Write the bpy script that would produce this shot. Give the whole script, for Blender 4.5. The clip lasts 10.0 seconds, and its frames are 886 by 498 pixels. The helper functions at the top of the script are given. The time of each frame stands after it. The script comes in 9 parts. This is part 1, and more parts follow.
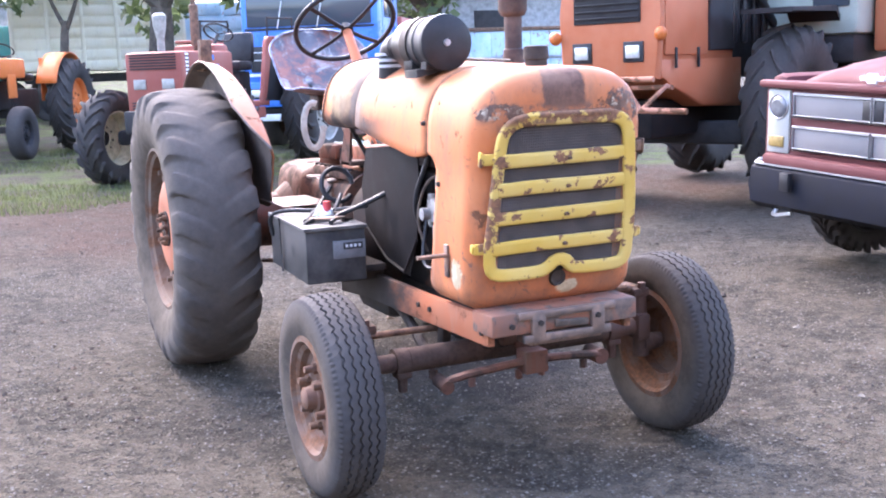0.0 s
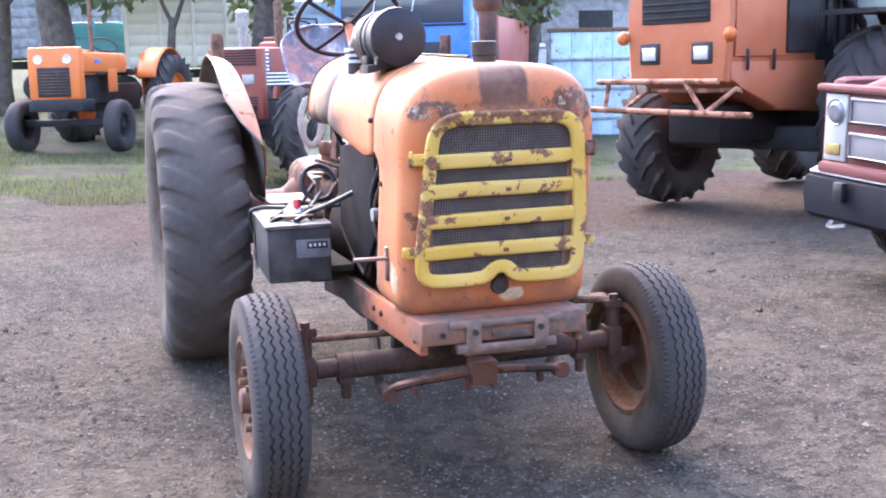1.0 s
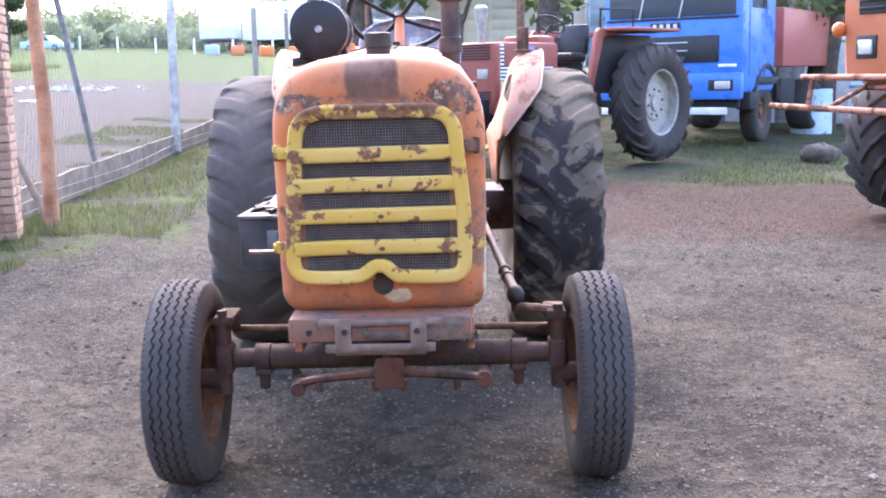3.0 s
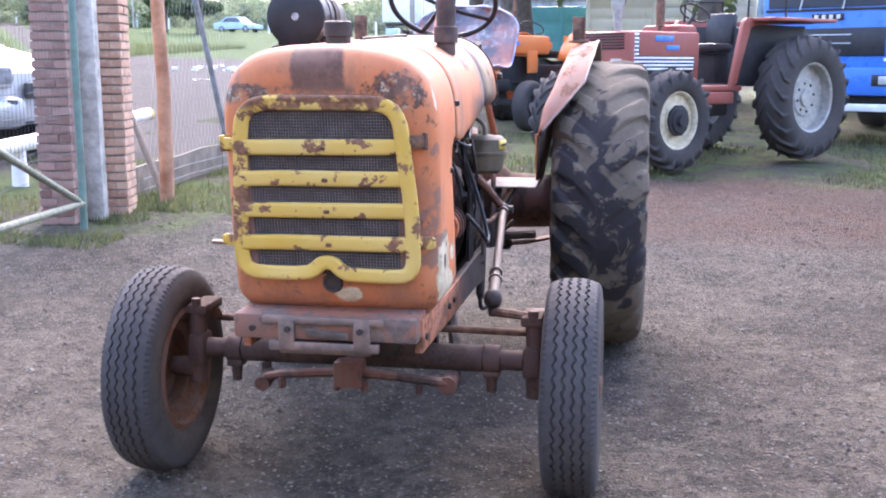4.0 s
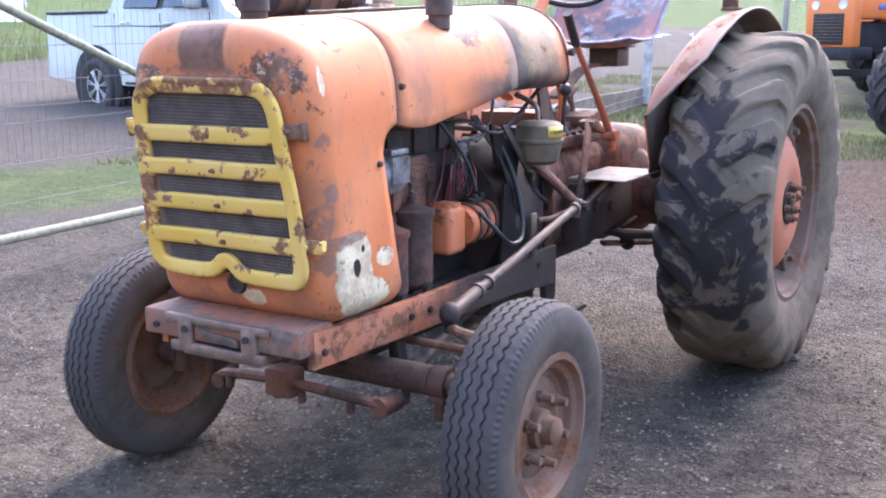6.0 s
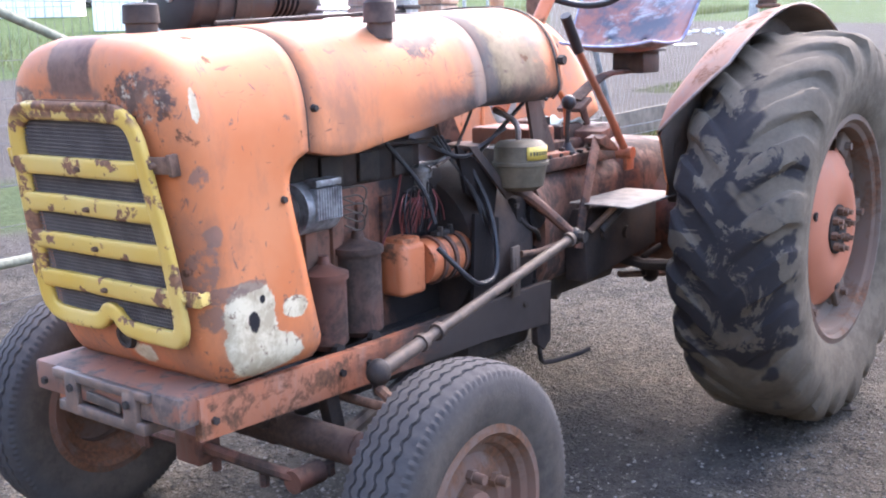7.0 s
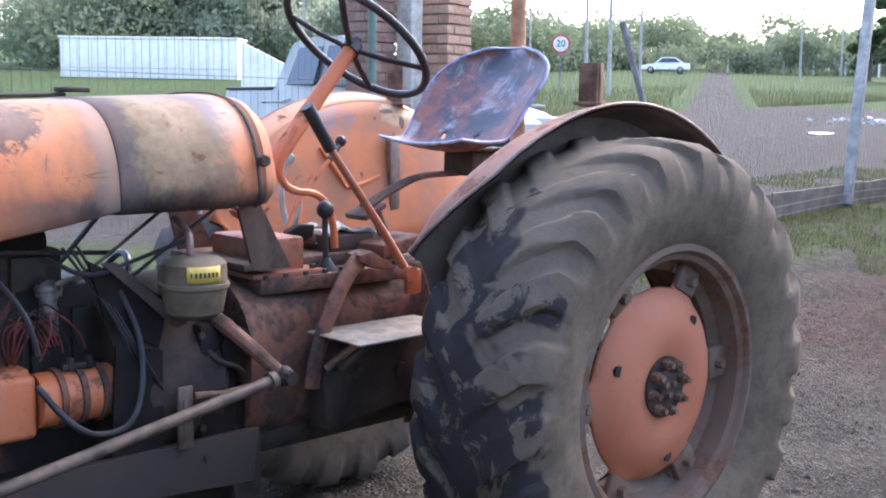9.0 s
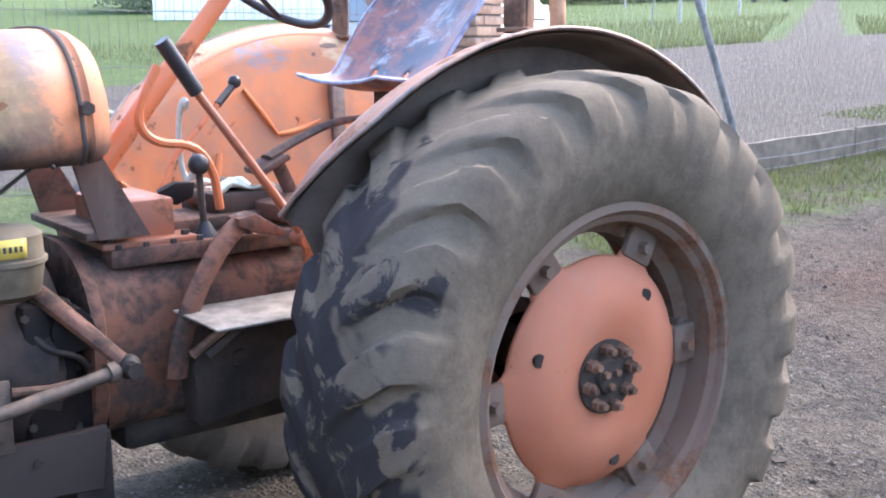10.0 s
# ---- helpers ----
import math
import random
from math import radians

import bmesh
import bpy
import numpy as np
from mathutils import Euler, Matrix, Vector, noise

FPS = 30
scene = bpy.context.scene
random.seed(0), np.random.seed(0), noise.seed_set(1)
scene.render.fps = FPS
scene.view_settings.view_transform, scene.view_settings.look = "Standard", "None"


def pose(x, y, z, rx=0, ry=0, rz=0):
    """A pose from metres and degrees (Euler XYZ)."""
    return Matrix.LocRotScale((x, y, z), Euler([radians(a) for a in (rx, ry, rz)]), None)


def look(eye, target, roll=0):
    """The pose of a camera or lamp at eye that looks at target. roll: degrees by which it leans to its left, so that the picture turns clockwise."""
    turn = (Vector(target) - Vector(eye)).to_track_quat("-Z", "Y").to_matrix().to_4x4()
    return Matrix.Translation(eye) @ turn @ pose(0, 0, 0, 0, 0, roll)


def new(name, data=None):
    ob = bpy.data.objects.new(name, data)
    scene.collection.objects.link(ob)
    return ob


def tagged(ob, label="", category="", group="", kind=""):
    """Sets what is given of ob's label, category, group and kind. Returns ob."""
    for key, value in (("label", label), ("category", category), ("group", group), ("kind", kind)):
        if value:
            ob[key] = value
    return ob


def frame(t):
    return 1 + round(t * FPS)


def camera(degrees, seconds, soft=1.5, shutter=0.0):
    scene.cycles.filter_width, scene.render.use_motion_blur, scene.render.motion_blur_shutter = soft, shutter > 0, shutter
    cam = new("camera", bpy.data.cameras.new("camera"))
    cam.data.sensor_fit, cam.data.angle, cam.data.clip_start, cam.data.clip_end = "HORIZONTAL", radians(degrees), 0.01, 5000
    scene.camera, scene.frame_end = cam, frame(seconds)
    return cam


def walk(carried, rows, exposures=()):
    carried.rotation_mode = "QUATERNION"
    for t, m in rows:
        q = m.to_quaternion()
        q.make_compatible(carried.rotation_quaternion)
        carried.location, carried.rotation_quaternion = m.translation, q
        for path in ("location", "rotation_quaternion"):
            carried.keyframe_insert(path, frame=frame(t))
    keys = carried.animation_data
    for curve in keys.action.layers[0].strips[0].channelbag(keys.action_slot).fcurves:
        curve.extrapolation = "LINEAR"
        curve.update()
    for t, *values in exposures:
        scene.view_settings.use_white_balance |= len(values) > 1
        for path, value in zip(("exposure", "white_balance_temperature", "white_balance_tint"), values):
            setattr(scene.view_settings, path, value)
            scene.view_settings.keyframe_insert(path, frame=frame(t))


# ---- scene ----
cam = camera(44.5, 10.0, 2.0)
PATH = [
    (0, (-1.962, -3.245, 1.529), (-1.145, -1.449, 1.202), -2.1),
    (0.5, (-1.662, -3.356, 1.521), (-0.952, -1.517, 1.188), -2.2),
    (1, (-1.31, -3.327, 1.495), (-0.7, -1.449, 1.175), -1.3),
    (1.5, (-0.898, -3.405, 1.477), (-0.443, -1.481, 1.174), -1.7),
    (2, (-0.523, -3.454, 1.469), (-0.245, -1.501, 1.141), -1.6),
    (2.5, (-0.162, -3.431, 1.461), (0.006, -1.465, 1.135), -0.5),
    (2.7, (-0.018, -3.445, 1.457), (0.08, -1.472, 1.144), -1.1),
    (3.8, (0.788, -3.308, 1.45), (0.533, -1.352, 1.117), 0.3),
    (4, (0.917, -3.217, 1.465), (0.588, -1.273, 1.129), -0.0),
    (4.5, (1.346, -3.064, 1.468), (0.784, -1.175, 1.125), 0.0),
    (5, (1.636, -2.829, 1.468), (0.926, -0.996, 1.098), -0.0),
    (5.2, (1.72, -2.7, 1.44), (0.941, -0.889, 1.101), 0.1),
    (6.3, (2.207, -2.021, 1.509), (1.12, -0.391, 1.106), -0.3),
    (6.5, (2.214, -1.856, 1.497), (1.097, -0.243, 1.108), -0.3),
    (7, (2.283, -1.511, 1.513), (1.07, 0.031, 1.121), -1.4),
    (7.5, (2.462, -1.135, 1.539), (1.074, 0.251, 1.146), -1.2),
    (8, (2.538, -0.761, 1.554), (1.121, 0.602, 1.189), -0.9),
    (8.1, (2.552, -0.671, 1.55), (1.13, 0.694, 1.211), -0.7),
    (8.5, (2.648, -0.382, 1.569), (1.248, 1.03, 1.36), -0.1),
    (9, (2.82, -0.05, 1.57), (1.376, 1.309, 1.308), 1.0),
    (9.1, (2.839, 0.002, 1.559), (1.395, 1.351, 1.249), 1.0),
    (9.5, (2.784, 0.34, 1.526), (1.31, 1.623, 1.101), 0.4),
    (10, (2.741, 0.739, 1.556), (1.191, 1.945, 1.18), -0.3),
]
walk(cam, [(t, look(eye, target, roll)) for t, eye, target, roll in PATH], [(0, 2.66, 6100, 22), (2.5, 2.57, 6180, 23), (5, 2.4, 6120, 23), (6.5, 2.42, 6150, 19), (8, 2.40, 6150, 16), (8.5, 2.0, 6080, 14), (9, 1.75, 6060, 17), (9.5, 2.28, 6150, 16), (10, 2.32, 6170, 14)])

# ---------------------------------------------------------------- light
world = bpy.data.worlds.new("sky")
scene.world = world
world.use_nodes = True
_wn = world.node_tree.nodes
_sky = _wn.new("ShaderNodeTexSky")
_sky.sky_type = "NISHITA"
_sky.sun_disc = False
_sky.sun_elevation = radians(46)
_sky.sun_rotation = radians(-8)
_sky.air_density, _sky.dust_density, _sky.ozone_density = 1.0, 3.0, 1.5
world.node_tree.links.new(_sky.outputs[0], _wn["Background"].inputs[0])
_wn["Background"].inputs[1].default_value = 0.285

sun = new("sun", bpy.data.lights.new("sun", "SUN"))
sun.data.energy = 0.2
sun.data.angle = radians(38)
sun.data.color = (1.0, 0.93, 0.84)
SUN_AZ, SUN_EL = radians(98), radians(46)   # from behind the tractor, over its right shoulder
_sd = Vector((math.cos(SUN_AZ) * math.cos(SUN_EL), math.sin(SUN_AZ) * math.cos(SUN_EL), math.sin(SUN_EL)))
sun.matrix_world = look(_sd * 50, (0, 0, 0))

# ---------------------------------------------------------------- materials


def nodes_of(name, rough=0.6, metal=0.0):
    m = bpy.data.materials.new(name)
    m.use_nodes = True
    nt = m.node_tree
    b = nt.nodes["Principled BSDF"]
    b.inputs["Roughness"].default_value = rough
    b.inputs["Metallic"].default_value = metal
    return m, nt, b


def rgba(c):
    return (c[0], c[1], c[2], 1.0)


def noise_tex(nt, scale, detail=5.0, rough=0.6, vec=None, stretch=None, distortion=0.0):
    n = nt.nodes.new("ShaderNodeTexNoise")
    n.inputs["Scale"].default_value = scale
    n.inputs["Detail"].default_value = detail
    n.inputs["Roughness"].default_value = rough
    n.inputs["Distortion"].default_value = distortion
    if vec is None:
        tc = nt.nodes.new("ShaderNodeTexCoord")
        vec = tc.outputs["Object"]
    if stretch:
        mp = nt.nodes.new("ShaderNodeMapping")
        mp.inputs["Scale"].default_value = stretch
        nt.links.new(vec, mp.inputs[0])
        vec = mp.outputs[0]
    nt.links.new(vec, n.inputs["Vector"])
    return n.outputs["Fac"]


def ramp(nt, fac, lo, hi, a=0.0, b=1.0):
    r = nt.nodes.new("ShaderNodeMapRange")
    r.interpolation_type = "SMOOTHSTEP"
    r.inputs["From Min"].default_value = lo
    r.inputs["From Max"].default_value = hi
    r.inputs["To Min"].default_value = a
    r.inputs["To Max"].default_value = b
    nt.links.new(fac, r.inputs["Value"])
    return r.outputs[0]


def mix(nt, fac, a, b):
    m = nt.nodes.new("ShaderNodeMix")
    m.data_type = "RGBA"
    for sock, v in ((m.inputs[0], fac), (m.inputs[6], a), (m.inputs[7], b)):
        if isinstance(v, (int, float)):
            sock.default_value = v
        elif isinstance(v, tuple):
            sock.default_value = rgba(v)
        else:
            nt.links.new(v, sock)
    return m.outputs[2]


def calc(nt, op, a, b=0.0, c=0.0):
    m = nt.nodes.new("ShaderNodeMath")
    m.operation = op
    for sock, v in zip(m.inputs, (a, b, c)):
        if isinstance(v, (int, float)):
            sock.default_value = v
        else:
            nt.links.new(v, sock)
    return m.outputs[0]


def bump(nt, b, height, strength=0.3, dist=0.01):
    n = nt.nodes.new("ShaderNodeBump")
    n.inputs["Strength"].default_value = strength
    n.inputs["Distance"].default_value = dist
    nt.links.new(height, n.inputs["Height"])
    nt.links.new(n.outputs[0], b.inputs["Normal"])


def axes(nt):
    tc = nt.nodes.new("ShaderNodeTexCoord")
    s = nt.nodes.new("ShaderNodeSeparateXYZ")
    nt.links.new(tc.outputs["Object"], s.inputs[0])
    return tc.outputs["Object"], s.outputs[0], s.outputs[1], s.outputs[2]


def band(nt, v, centre, half, soft):
    """One inside centre +- half, falling to zero over soft."""
    d = calc(nt, "ABSOLUTE", calc(nt, "SUBTRACT", v, centre))
    return ramp(nt, d, half, half + soft, 1.0, 0.0)


def blob(nt, xyz, centre, radii, wobble, soft=0.35):
    """A ragged spot round centre: 1 inside, 0 outside."""
    total = None
    for v, c, r in zip(xyz, centre, radii):
        if r is None:
            continue
        d = calc(nt, "DIVIDE", calc(nt, "SUBTRACT", v, c), r)
        d = calc(nt, "MULTIPLY", d, d)
        total = d if total is None else calc(nt, "ADD", total, d)
    total = calc(nt, "ADD", total, calc(nt, "MULTIPLY", calc(nt, "SUBTRACT", wobble, 0.5), 2.2))
    return ramp(nt, total, 1.0 - soft, 1.0, 1.0, 0.0)


def paint(name, colour, faded, rust=(0.09, 0.045, 0.025), rust_at=0.66, grime=0.35, rough=0.45, scale=9.0, dust=(0.3, 0.26, 0.21), extra=None, soft=0.03):
    """Old enamel: faded in clouds, chipped to rust, streaked with grime."""
    m, nt, b = nodes_of(name, rough)
    b.inputs["Specular IOR Level"].default_value = 0.3
    obj, x, y, z = axes(nt)
    cloud = ramp(nt, noise_tex(nt, 3.0, 4, 0.6, obj), 0.3, 0.7)
    col = mix(nt, cloud, colour, faded)
    streak = ramp(nt, noise_tex(nt, 5.0, 5, 0.7, obj, (1.5, 1.5, 0.35)), 0.52, 0.78)
    col = mix(nt, calc(nt, "MULTIPLY", streak, grime), col, dust)
    chips = noise_tex(nt, scale, 8, 0.68, obj, None, 0.4)
    where = noise_tex(nt, 1.7, 3, 0.5, obj)
    wear = calc(nt, "ADD", calc(nt, "MULTIPLY", chips, 0.75), calc(nt, "MULTIPLY", where, 0.25))
    mask = ramp(nt, wear, rust_at - soft, rust_at)
    rustcol = mix(nt, ramp(nt, noise_tex(nt, 60, 4, 0.6, obj), 0.3, 0.7), rust, (rust[0] * 1.9, rust[1] * 1.7, rust[2] * 1.5))
    if extra:
        col, mask = extra(nt, obj, (x, y, z), col, mask)
    col = mix(nt, mask, col, rustcol)
    nt.links.new(col, b.inputs["Base Color"])
    nt.links.new(calc(nt, "ADD", calc(nt, "MULTIPLY", mask, 0.4), ramp(nt, cloud, 0, 1, rough - 0.06, rough + 0.1)), b.inputs["Roughness"])
    bump(nt, b, calc(nt, "SUBTRACT", calc(nt, "MULTIPLY", noise_tex(nt, 7, 3, 0.5, obj), 0.35), calc(nt, "MULTIPLY", mask, 0.5)), 0.25, 0.004)
    return m


def plain(name, colour, rough=0.6, metal=0.0, vary=0.35, scale=14.0, relief=0.25, second=None, fine=70.0, spots=0.4, spec=0.3):
    """Any dull material with clouds at two scales and a little relief."""
    m, nt, b = nodes_of(name, rough, metal)
    obj, x, y, z = axes(nt)
    dark = tuple(c * (1 - vary) for c in colour)
    b.inputs["Specular IOR Level"].default_value = spec if metal < 0.5 else 0.5
    light = second or tuple(min(1.0, c * (1 + vary)) for c in colour)
    big = ramp(nt, noise_tex(nt, scale, 5, 0.62, obj), 0.3, 0.7)
    col = mix(nt, big, dark, light)
    small = noise_tex(nt, fine, 5, 0.7, obj)
    col = mix(nt, ramp(nt, small, 0.5, 0.8, 0.0, spots), col, tuple(c * 0.55 for c in colour))
    nt.links.new(col, b.inputs["Base Color"])
    nt.links.new(ramp(nt, big, 0, 1, max(0.05, rough - 0.1), min(1, rough + 0.1)), b.inputs["Roughness"])
    bump(nt, b, small, relief, 0.003)
    return m


def hood_marks(nt, obj, xyz, col, mask):
    """Chips, the torn white primer low on the flank, the bare plate over the grille and the scorched tank end."""
    x, y, z = xyz
    n1 = noise_tex(nt, 14, 6, 0.7, obj)
    n2 = noise_tex(nt, 5, 5, 0.65, obj)
    n3 = noise_tex(nt, 34, 5, 0.7, obj)
    ax = calc(nt, "ABSOLUTE", x)
    # olive-grey stain of the fuel tank
    tank = calc(nt, "MULTIPLY", ramp(nt, calc(nt, "ADD", y, calc(nt, "MULTIPLY", calc(nt, "SUBTRACT", n2, 0.5), 0.30)), 1.06, 1.22), ramp(nt, calc(nt, "ADD", y, calc(nt, "MULTIPLY", calc(nt, "SUBTRACT", n1, 0.5), 0.34)), 1.49, 1.55, 1.0, 0.0))
    col = mix(nt, calc(nt, "MULTIPLY", tank, 0.95), col, mix(nt, ramp(nt, n1, 0.35, 0.65), (0.135, 0.096, 0.050), (0.235, 0.172, 0.092)))
    # soot along the lower edge, with the shade there painted in too
    soot_shade = calc(nt, "MULTIPLY", ramp(nt, y, 0.68, 1.12, 0.0, 1.0), ramp(nt, calc(nt, "ADD", z, calc(nt, "MULTIPLY", calc(nt, "SUBTRACT", n1, 0.5), 0.10)), 1.305, 1.385, 1.0, 0.0))
    col = mix(nt, calc(nt, "MULTIPLY", soot_shade, ramp(nt, n2, 0.28, 0.48, 0.4, 1.0)), col, (0.030, 0.024, 0.022))
    # bare metal round the exhaust and along the tank's seams
    bare = calc(nt, "MULTIPLY", blob(nt, (x, y), (0.16, 1.02), (0.14, 0.20), n1), ramp(nt, n2, 0.40, 0.60, 0.1, 0.55))
    col = mix(nt, bare, col, (0.27, 0.20, 0.15))
    scorch = calc(nt, "MULTIPLY", blob(nt, (x, y), (0.215, 0.92), (0.105, 0.13), n1, 0.12), ramp(nt, n1, 0.40, 0.47))
    scorch = calc(nt, "MULTIPLY", scorch, ramp(nt, z, 1.42, 1.46))
    col = mix(nt, calc(nt, "MULTIPLY", scorch, 0.95), col, (0.040, 0.036, 0.038))
    seam = band(nt, calc(nt, "ADD", y, calc(nt, "MULTIPLY", calc(nt, "SUBTRACT", n1, 0.5), 0.12)), 1.19, 0.034, 0.05)
    col = mix(nt, calc(nt, "MULTIPLY", seam, 0.75), col, (0.09, 0.075, 0.07))
    seam2 = band(nt, calc(nt, "ADD", y, calc(nt, "MULTIPLY", calc(nt, "SUBTRACT", n3, 0.5), 0.2)), 1.52, 0.03, 0.05)
    col = mix(nt, calc(nt, "MULTIPLY", seam2, calc(nt, "MULTIPLY", ramp(nt, z, 1.44, 1.54), 0.8)), col, (0.13, 0.11, 0.12))
    # bare rusty plate over the grille
    plate = calc(nt, "MULTIPLY", band(nt, calc(nt, "ADD", x, calc(nt, "MULTIPLY", calc(nt, "SUBTRACT", n1, 0.5), 0.06)), -0.012, 0.074, 0.014),
                 calc(nt, "MULTIPLY", ramp(nt, calc(nt, "ADD", z, calc(nt, "MULTIPLY", n3, 0.05)), 1.395, 1.425), ramp(nt, y, 0.03, 0.12, 1.0, 0.0)))
    col = mix(nt, calc(nt, "MULTIPLY", plate, 0.9), col, mix(nt, ramp(nt, n3, 0.35, 0.65), (0.042, 0.028, 0.024), (0.115, 0.066, 0.048)))
    # rusty scabs on the brow, either side of the grille's top
    brow = calc(nt, "MAXIMUM", blob(nt, (x, z, y), (-0.25, 1.375, 0.0), (0.10, 0.035, 0.12), n3), blob(nt, (x, z, y), (0.235, 1.385, 0.0), (0.085, 0.07, 0.13), n3))
    brow = calc(nt, "MULTIPLY", brow, ramp(nt, n1, 0.42, 0.52))
    col = mix(nt, brow, col, mix(nt, ramp(nt, n3, 0.52, 0.60), (0.085, 0.048, 0.034), (0.46, 0.38, 0.27)))
    # rusty line along the lip over the grille
    lip = calc(nt, "MULTIPLY", band(nt, z, 1.375, 0.012, 0.035), ramp(nt, y, 0.02, 0.06, 1.0, 0.0))
    lip = calc(nt, "MULTIPLY", lip, ramp(nt, noise_tex(nt, 11, 6, 0.7, obj), 0.47, 0.58))
    col = mix(nt, calc(nt, "MULTIPLY", lip, 0.85), col, mix(nt, n3, (0.08, 0.045, 0.03), (0.20, 0.12, 0.085)))
    # brown road film, thicker low down and in the seams
    film_ = calc(nt, "ADD", noise_tex(nt, 4.5, 7, 0.72, obj, (1.0, 1.0, 0.55)), ramp(nt, z, 0.66, 1.1, 0.10, 0.0))
    col = mix(nt, ramp(nt, film_, 0.43, 0.68, 0.0, 0.65), col, (0.20, 0.105, 0.066))
    joint = band(nt, y, 0.421, 0.004, 0.03)
    col = mix(nt, calc(nt, "MULTIPLY", joint, ramp(nt, n1, 0.3, 0.65, 0.1, 0.6)), col, (0.10, 0.055, 0.04))
    # torn primer on the left flank, low at the right corner and beside the grille
    np_ = noise_tex(nt, 10, 8, 0.85, obj, None, 0.6)
    prime = calc(nt, "MAXIMUM", blob(nt, (x, y, z), (0.345, 0.345, 0.845), (0.03, 0.045, 0.032), np_, 0.12), blob(nt, (x, y, z), (0.345, 0.25, 0.735), (0.05, 0.115, 0.06), np_, 0.12))
    prime = calc(nt, "MAXIMUM", prime, blob(nt, (x, y, z), (0.345, 0.195, 0.86), (0.03, 0.085, 0.075), np_, 0.12))
    prime = calc(nt, "MAXIMUM", calc(nt, "MAXIMUM", prime, blob(nt, (x, y, z), (0.345, 0.20, 0.79), (0.03, 0.085, 0.10), np_, 0.12)),
                 calc(nt, "MAXIMUM", blob(nt, (x, y, z), (0.335, 0.075, 1.365), (0.05, 0.011, 0.042), n3, 0.2), blob(nt, (x, y, z), (-0.33, 0.20, 0.80), (0.04, 0.05, 0.07), n1)))
    prime = calc(nt, "MAXIMUM", prime, calc(nt, "MAXIMUM", blob(nt, (x, y, z), (0.285, 0.02, 0.815), (0.022, 0.06, 0.025), n3), blob(nt, (x, z), (0.05, 0.735), (0.05, 0.03), n3)))
    col = mix(nt, prime, col, mix(nt, ramp(nt, n1, 0.4, 0.6), (0.60, 0.51, 0.34), (0.40, 0.32, 0.20)))
    hole = blob(nt, (x, y, z), (0.345, 0.205, 0.835), (0.03, 0.020, 0.030), n3)
    hole = calc(nt, "MAXIMUM", hole, blob(nt, (x, y, z), (0.345, 0.235, 0.885), (0.03, 0.010, 0.012), n3))
    col = mix(nt, hole, col, (0.012, 0.010, 0.010))
    # larger scuffs on the left flank of the cowl
    for cy, cz, ry, rz in ((0.075, 1.20, 0.018, 0.024), (0.085, 0.985, 0.022, 0.050), (0.115, 0.915, 0.06, 0.018), (0.10, 0.86, 0.016, 0.030), (0.19, 0.925, 0.05, 0.012), (0.10, 1.06, 0.02, 0.02)):
        sc = calc(nt, "MULTIPLY", blob(nt, (y, z), (cy, cz), (ry * 1.3, rz * 1.3), n3, 0.3), calc(nt, "MULTIPLY", ramp(nt, n1, 0.40, 0.50), ramp(nt, x, 0.2, 0.25)))
        col = mix(nt, calc(nt, "MULTIPLY", sc, 0.75), col, mix(nt, n1, (0.10, 0.065, 0.05), (0.24, 0.15, 0.11)))
    # small dark chips, thicker low on the flanks
    chip = ramp(nt, calc(nt, "ADD", noise_tex(nt, 26, 4, 0.75, obj, (1.0, 1.0, 0.6), 0.8), ramp(nt, z, 0.8, 1.3, 0.03, 0.0)), 0.635, 0.66)
    col = mix(nt, calc(nt, "MULTIPLY", chip, 0.8), col, mix(nt, n3, (0.11, 0.05, 0.035), (0.22, 0.13, 0.09)))
    # dust wiped thin along the top
    dusty = calc(nt, "MULTIPLY", ramp(nt, z, 1.44, 1.53), ramp(nt, n2, 0.35, 0.6, 0.1, 0.5))
    col = mix(nt, calc(nt, "MULTIPLY", dusty, calc(nt, "SUBTRACT", 1.0, tank)), col, (0.36, 0.215, 0.13))
    # scratches
    scr = calc(nt, "MULTIPLY", ramp(nt, noise_tex(nt, 16, 3, 0.5, obj, (1, 0.5, 3.0), 1.2), 0.675, 0.69), ramp(nt, n2, 0.5, 0.6))
    col = mix(nt, calc(nt, "MULTIPLY", scr, 0.7), col, (0.10, 0.05, 0.04))
    return col, calc(nt, "MULTIPLY", mask, 0.9)


def chipped_edges(nt, obj, xyz, col, mask):
    n = noise_tex(nt, 13, 5, 0.6, obj)
    x, y, z = xyz
    top = calc(nt, "MULTIPLY", ramp(nt, z, 1.315, 1.345), ramp(nt, n, 0.49, 0.52))
    spots = ramp(nt, n, 0.60, 0.62)
    return col, calc(nt, "MAXIMUM", mask, calc(nt, "MAXIMUM", top, spots))


ORANGE, ORANGE_F = (0.49, 0.145, 0.047), (0.55, 0.198, 0.078)
M_HOOD = paint("faded_orange_enamel", ORANGE, ORANGE_F, rust_at=0.64, grime=0.25, rough=0.6, dust=(0.36, 0.2, 0.13), extra=hood_marks)


